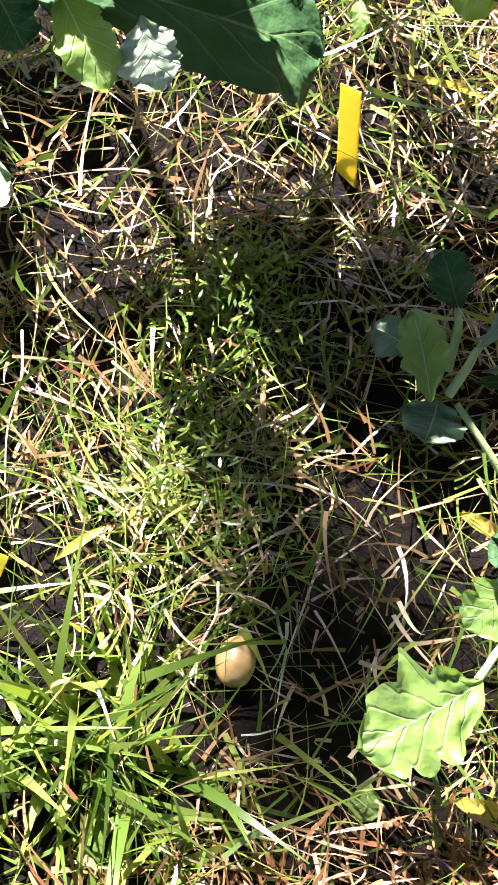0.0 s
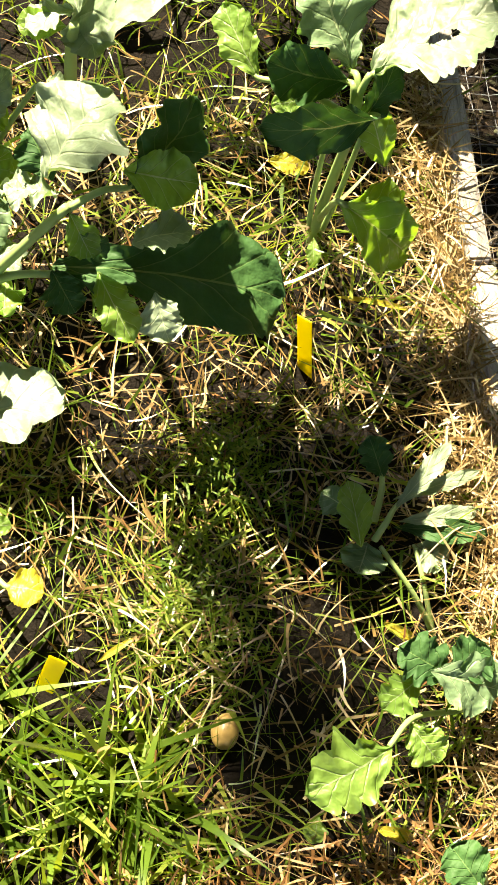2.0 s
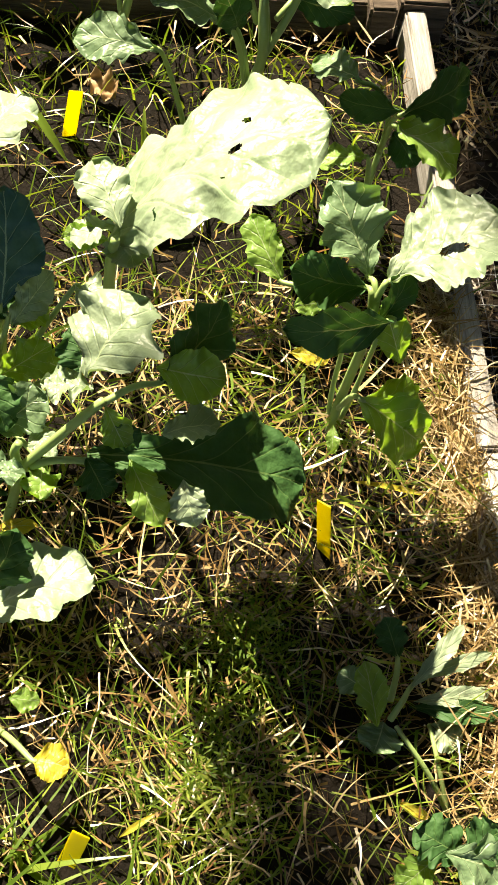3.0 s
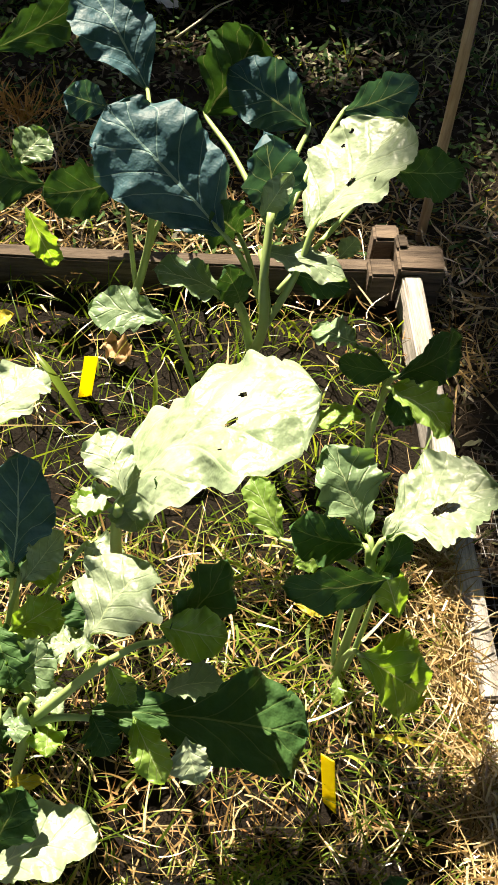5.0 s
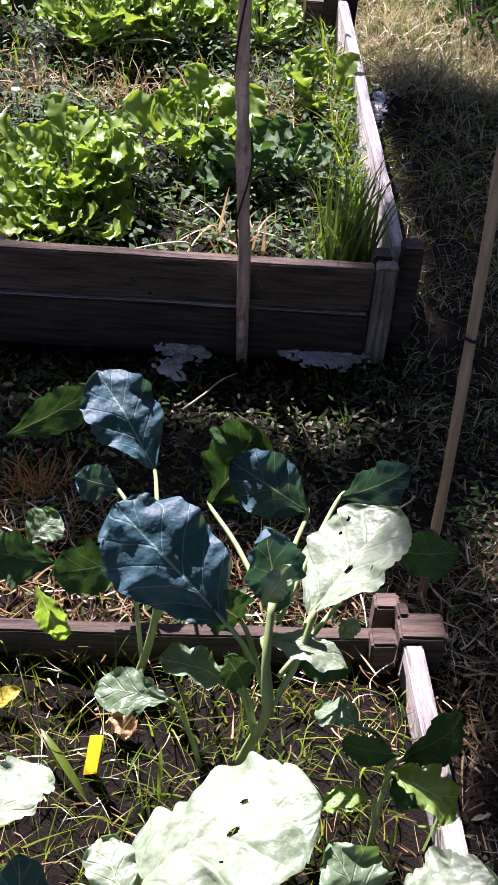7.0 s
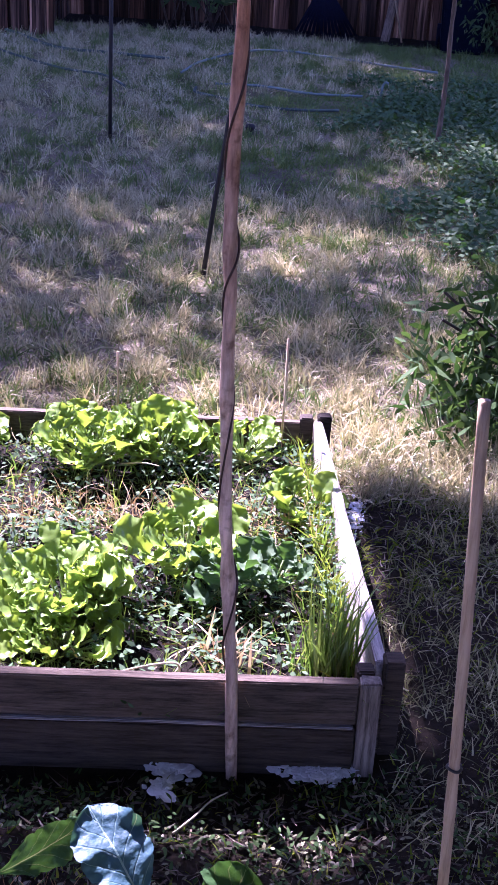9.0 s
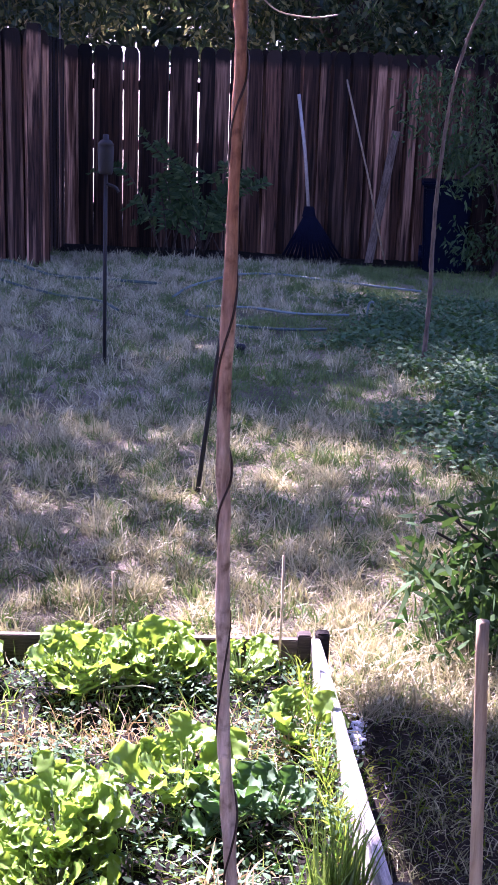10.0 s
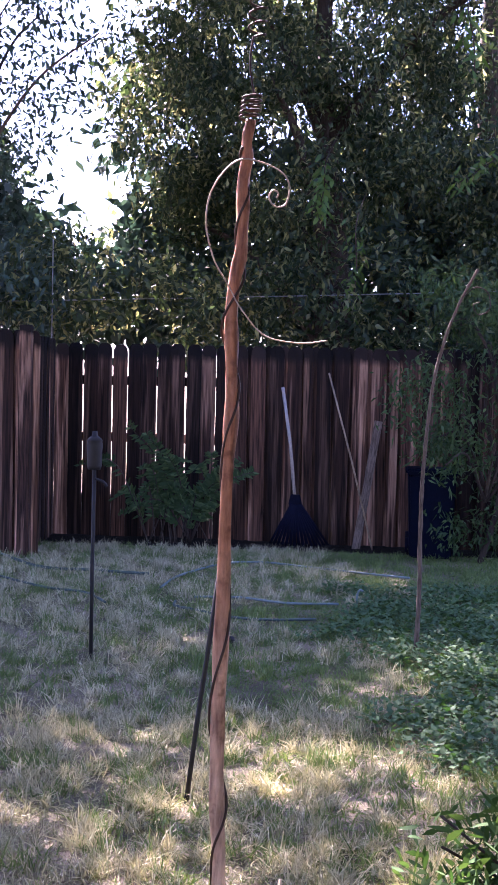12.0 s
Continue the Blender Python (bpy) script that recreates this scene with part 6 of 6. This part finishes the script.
def patchy(xy, rng, scale, cut, seed):
    f = np.array([noise.noise(Vector((x * scale, y * scale, seed))) for x, y in xy])
    return xy[f + rng.normal(0, 0.12, len(xy)) > cut]


pts = patchy(in_bed(8000, rng, 0.1, 1.45, 0.02, 0.75), rng, 6, 0.05, 3)
grass("bed_green_grass", rng, pts, 0.018, 0.065, 0.0030, 0.75, GRASS_GREEN, "green grass blades growing through the straw", "grass", 0, 0.9, 4)
cent = np.column_stack([rng.uniform(-0.05, 0.19, 26), rng.uniform(0.13, 0.30, 26)])
grass("bed_long_grass", rng, clear_of(tufts(rng, cent, 17, 0.02), BARE), 0.018, 0.12, 0.0070, 0.85, GRASS_GREEN, "long arching grass tuft with pale seed heads", "grass", 0, 0.9, 5)
cent = np.concatenate([rng.normal((0.170, 0.520), (0.022, 0.035), (20, 2)), rng.normal((0.168, 0.39), (0.024, 0.035), (15, 2))])
grass("bed_weed_blades", rng, clear_of(tufts(rng, cent, 12, 0.018), BARE), 0.02, 0.055, 0.0026, 0.6, GRASS_GREEN, "fine bright blades among the feathery weed", "grass", 0, 0.9, 5)
weed_mat("bed_feather_weed", rng, clear_of(tufts(rng, cent, 40, 0.014), BARE), 0.004, "feathery bright green weed among the straw", 0.0075, GRASS_GREEN, 0.28, 0.09)
grass("bed_lying_green", rng, in_bed(650, rng, 0.2, 1.45, 0.02, 0.7), 0.035, 0.06, 0.0033, 0.6, GRASS_GREEN, "green blades lying over the straw", "grass", 1.0, 1.0, 5)
grass("bed_fine_stems", rng, in_bed(3300, rng, 0.3, 1.45, 0.02, 0.7), 0.028, 0.042, 0.0018, 0.6, GRASS_GREEN, "fine curling green stems tangled in the straw", "weeds", 1.0, 1.8, 5)

pts = np.column_stack([rng.uniform(-0.35, 0.26, 1100), rng.uniform(0.84, 1.27, 1100)])
grass("bed_sparse_green", rng, pts, 0.018, 0.07, 0.0028, 0.5, GRASS_GREEN, "thin green blades standing on the dark soil", "grass", 0, 0.9, 5)

side = rng.uniform(0.35, 1.45, 3600)[:, None] * np.array(ALONG) + (0.014 + np.abs(rng.normal(0, 0.022, 3600)))[:, None] * np.array(LEFTWARD)
grass("rail_straw", rng, np.array(CORNER) + side, 0.040, 0.045, 0.0022, 0.6, STRAW, "dry straw banked against the side board", "straw", 1.0, 1.5, 5)
pts = np.column_stack([rng.uniform(0.10, 0.46, 3000), rng.uniform(-0.02, 0.24, 3000)])
pts = pts[pts[:, 1] < 0.13 + 0.30 * np.abs(pts[:, 0] - 0.16) + rng.normal(0, 0.03, len(pts))]
grass("brown_mulch", rng, clear_of(pts, BARE), 0.024, 0.030, 0.0034, 0.6, MULCH, "curled brown mulch shreds over the soil", "mulch", 1.0, 1.8, 5)
pts = rng.normal((0.242, 0.588), (0.012, 0.008), (70, 2))
grass("tag_straw", rng, pts, 0.020, 0.050, 0.0020, 0.7, STRAW, "pale dry straw standing round the plant tag", "straw", 0, 0.8, 4)
pts = in_bed(9000, rng, 0.05, 2.1, 0.02, 1.45, ())
rel = pts - np.array(CORNER)
pts = pts[(rel @ np.array(ALONG) > 1.5) | (rel @ np.array(LEFTWARD) > 0.75)]
grass("far_bed_litter", rng, pts, 0.020, 0.055, 0.0030, 0.6, STRAW, "dry straw strewn over the rest of the bed", "straw", 1.0, 1.2, 3)

# ---- greens in the back bed ----
def rosette(owner, centre, n, size, height, rng, mat, spread=0.10):
    for k in range(n):
        w = rng.uniform(0, 2 * math.pi)
        r = spread * math.sqrt(rng.uniform(0, 1))
        lift = height * rng.uniform(0.35, 1.0) * (1 - 0.5 * (r / spread) ** 2)
        base = Vector((centre[0] + 0.5 * r * math.cos(w), centre[1] + 0.5 * r * math.sin(w), centre[2] + lift * 0.45))
        out = Vector((math.cos(w), math.sin(w), 0))
        s = size * rng.uniform(0.65, 1.25)
        tip = base + out * s * rng.uniform(0.35, 0.85) + Vector((0, 0, s * rng.uniform(0.1, 0.8)))
        face = -out * 0.55 + Vector((0, -0.3, 0.75)) + Vector((rng.uniform(-.4, .4), rng.uniform(-.4, .4), 0))
        put("leaf", leaf_mesh("leaf", base, tip, s * rng.uniform(0.55, 0.85), face, mat, int(rng.uniform(0, 1e6)), lobes=0.2, wave=rng.uniform(0.10, 0.30), cup=0.25, shape=rng.uniform(0.6, 1.1), nu=10, nv=20), owner)
        put("stalk", tube("stalk", [Vector((centre[0], centre[1], centre[2] - 0.01)), base.lerp(Vector(centre), 0.4), base], 0.0022, STEM, 5), owner)


def greens(label, centre, n, size, height, seed, spread, mat=LETTUCE):
    n, size, height, spread = int(n * 1.9), size * 0.98, height * 1.35, spread * 1.3
    owner = thing("leafy_green", label, "plant", centre, "leafy greens")
    rosette(owner, centre, n, size, height, random.Random(seed), mat, spread)
    return owner


greens("sunlit bushy lettuce with frilled yellow-green leaves", (-0.44, 2.24, 0.105), 46, 0.075, 0.20, 1, 0.17)
greens("sunlit lettuce with frilled leaves near the front board", (-0.42, 2.12, 0.105), 30, 0.06, 0.12, 11, 0.14)
greens("bright lettuce at the back of the bed", (-0.55, 2.90, 0.105), 44, 0.075, 0.19, 2, 0.16)
greens("bright lettuce at the back of the bed", (-0.40, 2.96, 0.105), 34, 0.075, 0.16, 12, 0.13)
greens("broad-leaved green plant beside the pole", (-0.25, 2.46, 0.105), 16, 0.09, 0.18, 3, 0.12)
greens("broad-leaved green plant beside the pole", (-0.14, 2.38, 0.105), 14, 0.07, 0.16, 4, 0.11, WEED)
greens("small green plant against the side board", (-0.03, 2.74, 0.105), 14, 0.07, 0.12, 5, 0.09)
greens("bright greens along the back board", (-0.20, 3.00, 0.105), 24, 0.055, 0.15, 6, 0.13)
greens("low green plant in the middle of the bed", (-0.06, 2.42, 0.105), 18, 0.05, 0.12, 7, 0.10, WEED)
greens("bright greens at the bed's far end", (-0.86, 2.86, 0.105), 18, 0.07, 0.16, 8, 0.10)

rng = np.random.default_rng(31)


def in_bed_b(n, rng, b0, b1, l0, l1):
    a = rng.uniform(b0, b1, n)[:, None] * np.array(BACKWARD)
    b = rng.uniform(l0, l1, n)[:, None] * np.array(FRONT_LEFT)
    return np.array(POST) + a + b


cent = np.column_stack([rng.normal(0.070, 0.030, 40), rng.normal(2.16, 0.030, 40)])
grass("chive_clump", rng, tufts(rng, cent, 3, 0.010), 0.10, 0.21, 0.0056, 0.13, CHIVE, "upright clump of green chives in the bed corner", "chives", 0, 0.22, 6)
cent = np.column_stack([rng.normal(-0.14, 0.05, 8), rng.normal(2.13, 0.03, 8)])
pts = np.array(POST) + rng.uniform(0.02, 1.08, 330)[:, None] * np.array(BACKWARD) + rng.uniform(0.004, 0.03, 330)[:, None] * np.array(FRONT_LEFT)
grass("board_side_grass", rng, pts, 0.10, 0.10, 0.0050, 0.45, GRASS_GREEN, "grass growing along the inside of the side board", "grass", 0, 0.6, 4)
grass("arching_grass", rng, tufts(rng, cent, 4, 0.01), 0.10, 0.15, 0.006, 0.5, GRASS_DRY, "arching pale grass blades by the pole", "grass", 0, 1.1, 7)
grass("back_bed_straw", rng, in_bed_b(550, rng, 0.03, 1.08, 0.0, 1.1), 0.105, 0.05, 0.0035, 0.6, STRAW, "dry straw litter over the back bed", "straw", 1.0, 0.6)
grass("back_bed_grass", rng, in_bed_b(3600, rng, 0.03, 1.08, 0.0, 1.1), 0.10, 0.075, 0.0034, 0.7, CHIVE, "green grass growing in the back bed", "grass", 0, 0.8)
grass("back_bed_dead_grass", rng, in_bed_b(520, rng, 0.62, 0.78, 0.0, 0.7), 0.10, 0.10, 0.0035, 0.8, GRASS_DRY, "heap of dead grass in the back bed", "grass", 0, 0.9)

weed_mat("back_bed_weeds", rng, tufts(rng, in_bed_b(190, rng, 0.03, 1.07, 0.0, 1.15), 26, 0.03), 0.10, "low dark green weeds among the greens", 0.016, WEED, 0.55, 0.06)
cent = np.column_stack([rng.normal(-0.335, 0.02, 14), rng.normal(1.585, 0.02, 14)])
grass("orange_dry_tuft", rng, tufts(rng, cent, 12, 0.008), -0.01, 0.06, 0.003, 0.5, ORANGE_SUNLIT_DRY, "small dry grass tuft beside the bed, coloured orange as sunlit", "grass", 0, 0.5)
for k, (x, y, z1) in enumerate(((-0.118, 3.10, 0.40), (-0.53, 3.06, 0.34))):
    m = thing("marker_stick", "thin pale stick standing at the back of the bed", "stick", (x, y, 0.1), "marker sticks")
    put("stick", tube("stick", [(x, y, 0.07), (x + 0.003, y, 0.25), (x + 0.001, y, z1)], 0.0032, BAMBOO, 7), m)

# ---- plaster crumbs by the back bed ----
def crumbs(label, centre, n, spread, seed, lumps=0.26):
    rng = random.Random(seed)
    bm = bmesh.new()
    for _ in range(n):
        r = rng.uniform(0.0015, 0.0050) if rng.random() > lumps else rng.uniform(0.006, 0.014)
        m = Matrix.Translation((centre[0] + rng.gauss(0, spread[0]), centre[1] + rng.gauss(0, spread[1]), rng.uniform(0, 0.010))) @ Matrix.Rotation(rng.uniform(0, 6) if r < 0.0055 else rng.uniform(-0.3, 0.3), 4, (rng.random(), 1, rng.random()))
        bmesh.ops.create_icosphere(bm, subdivisions=1, radius=r, matrix=m @ Matrix.Diagonal((1.3, 1, 0.6 if r < 0.0055 else 0.22, 1)))
    return tagged(new("white_crumbs", bm_mesh("white_crumbs", bm, WHITE_LINT)), label, "debris", kind="stuff")


crumbs("white plaster crumbs scattered under the bed board", (0.070, 2.010, 0), 700, (0.026, 0.016), 1)
crumbs("white plaster crumbs scattered under the bed board", (-0.175, 1.975, 0), 430, (0.014, 0.024), 2)
crumbs("white plaster crumbs scattered beside the board", (0.085, 2.98, 0), 150, (0.010, 0.05), 4, 0.08)
crumbs("white plaster crumbs scattered beside the path", (-0.186, 1.905, 0), 120, (0.008, 0.010), 3)

# ---- wire netting lying beside the front bed ----
net_v, net_f = [], []


def strand(a, b):
    a, b = Vector(a), Vector(b)
    side = (b - a).normalized().cross(Vector((0, 0, 1))) * 0.0004
    k = len(net_v)
    for p in (a, b):
        net_v.extend((p + side, p - side * 0.5 + Vector((0, 0, 0.0009)), p - side))
    net_f.extend(((k, k + 1, k + 4, k + 3), (k + 1, k + 2, k + 5, k + 4)))


for i in range(12):
    for j in range(19):
        def knot(u, v):
            x, y = 0.352 + 0.022 * u - 0.0046 * v, 0.66 + 0.022 * v + 0.0046 * u
            return (x, y, 0.014 + 0.012 * noise.noise(Vector((x * 14, y * 14, 3))))
        strand(knot(i, j), knot(i + 1, j))
        strand(knot(i, j), knot(i, j + 1))
tagged(new("wire_netting", mesh_of("wire_netting", net_v, net_f, LINE_GREY)), "fine grey wire netting lying on the dark earth", "netting")

# ---- small loose things ----
DRY_LEAF = simple("dry_brown_leaf", (0.34, 0.22, 0.10), 0.7, 0, 0.5, 90)


def dry_leaf(label, base, tip, width, seed):
    me = leaf_mesh("dry_leaf", base, tip, width, (0.2, -0.2, 0.95), DRY_LEAF, seed, lobes=0.3, cup=0.5, arch=0.15, wave=0.5, nu=12, nv=24)
    tagged(new("dry_leaf", me), label, "leaf", "fallen dry leaves")


dry_leaf("curled brown dead leaf lying on the bed soil", (-0.114, 1.153, 0.040), (-0.076, 1.135, 0.035), 0.034, 301)
dry_leaf("crumpled pale brown dead leaf lying in the straw", (0.161, 0.655, 0.045), (0.176, 0.692, 0.050), 0.020, 302)


def wide_blade(label, points, width, seed):
    a, b = Vector(points[0]), Vector(points[-1])
    me = leaf_mesh("grass_blade", a, b, width, (0.1, -0.3, 0.9), GRASS_GREEN, seed, lobes=0.05, cup=0.25, arch=0.12, wave=0.05, shape=0.3, nu=6, nv=24)
    tagged(new("grass_blade", me), label, "grass", "wide grass blades")


wide_blade("wide yellow-green grass blade leaning over the soil", ((-0.109, 1.036, 0.025), (-0.189, 1.108, 0.060)), 0.010, 311)
wide_blade("upright yellow-green grass blade on the soil", ((-0.030, 1.058, 0.020), (-0.038, 1.105, 0.072)), 0.006, 312)


def yellow_blade(label, a, b, width, seed):
    me = leaf_mesh("yellow_blade", a, b, width, (-0.2, -0.2, 0.95), YELLOWED, seed, lobes=0.05, cup=0.3, arch=0.10, wave=0.08, shape=0.3, nu=6, nv=24)
    tagged(new("yellow_blade", me), label, "leaf", "yellowed blades")


yellow_blade("curled yellow dead leaf blade in the grass", (0.365, 0.386, 0.040), (0.331, 0.394, 0.052), 0.010, 321)
yellow_blade("curled yellow dead leaf blade in the grass", (0.380, 0.216, 0.040), (0.342, 0.219, 0.052), 0.012, 322)
yellow_blade("yellow-green blade bent over the straw", (0.335, 0.706, 0.040), (0.253, 0.700, 0.056), 0.006, 323)
yellow_blade("yellow blade lying in the grass", (0.087, 0.322, 0.046), (0.115, 0.346, 0.058), 0.006, 324)
yellow_blade("yellow dead leaf lying on the soil by the collards", (-0.262, 1.145, 0.030), (-0.226, 1.162, 0.055), 0.026, 325)


def straw_stalk(label, points, radius=0.0010):
    tagged(new("straw_stalk", tube("straw_stalk", bezier(points, 6), lambda s: radius * (1 - 0.5 * s), PALE_STEM, 6)), label, "straw", "loose straw stalks")


def sagging(a, b, rise=0.006):
    a, b = Vector(a), Vector(b)
    return [a, a.lerp(b, 0.35) + Vector((0.003, 0.002, rise)), a.lerp(b, 0.7) + Vector((-0.002, 0.003, rise)), b]


PALE_STEM = simple("pale_dry_stem", (0.62, 0.55, 0.34), 0.4, 0, 0.3, 120)
for a, b in (((0.229, 0.594, 0.040), (0.274, 0.531, 0.050)), ((0.187, 0.325, 0.050), (0.183, 0.262, 0.044)), ((0.281, 0.556, 0.045), (0.336, 0.655, 0.050)), ((0.212, 0.516, 0.052), (0.260, 0.522, 0.046)),
             ((0.232, 0.397, 0.045), (0.285, 0.371, 0.045)), ((0.041, 0.462, 0.055), (0.050, 0.362, 0.050)), ((0.277, 0.886, 0.030), (0.299, 0.820, 0.060)), ((0.284, 0.880, 0.030), (0.307, 0.812, 0.055))):
    straw_stalk("thin pale dry stem lying across the straw", sagging(a, b))
for a, b in (((0.362, 0.716, 0.060), (0.390, 0.710, 0.076)), ((0.343, 0.820, 0.066), (0.396, 0.860, 0.082))):
    straw_stalk("pale twig poking over the side board", sagging(a, b, 0.002), 0.0016)
for a, b in (((-0.145, 1.80, 0.004), (-0.070, 1.895, 0.022)), ((0.246, 1.680, 0.004), (0.216, 1.610, 0.016)), ((-0.470, 2.830, 0.150), (-0.372, 2.810, 0.165))):
    straw_stalk("pale dry twig lying on the ground", sagging(a, b, 0.004), 0.0022)
straw_stalk("long grass blade arching over the front board", [(-0.190, 2.06, 0.110), (-0.183, 2.025, 0.176), (-0.217, 2.012, 0.182), (-0.285, 2.008, 0.158), (-0.334, 2.006, 0.129)], 0.0024)


def flower(at, seed):
    owner = thing("white_flower", "small white flower on a thin green stem among the greens", "flower", (at[0], at[1], 0.105), "white flowers")
    put("stem", tube("stem", bezier([(at[0] + 0.01, at[1] + 0.01, 0.09), (at[0] + 0.005, at[1], at[2] * 0.6), at], 5), 0.0014, STEM, 6), owner)
    for k in range(6):
        w = k * math.pi / 3 + seed
        out = Vector((math.cos(w), math.sin(w), 0.25))
        put("petal", leaf_mesh("petal", at, Vector(at) + out * 0.009, 0.007, (0, 0, 1), FLOWER, k + seed, lobes=0.05, nu=4, nv=6), owner)


for spot, seed in (((-0.611, 2.45, 0.193), 1), ((-0.531, 2.45, 0.193), 2)):
    flower(spot, seed)
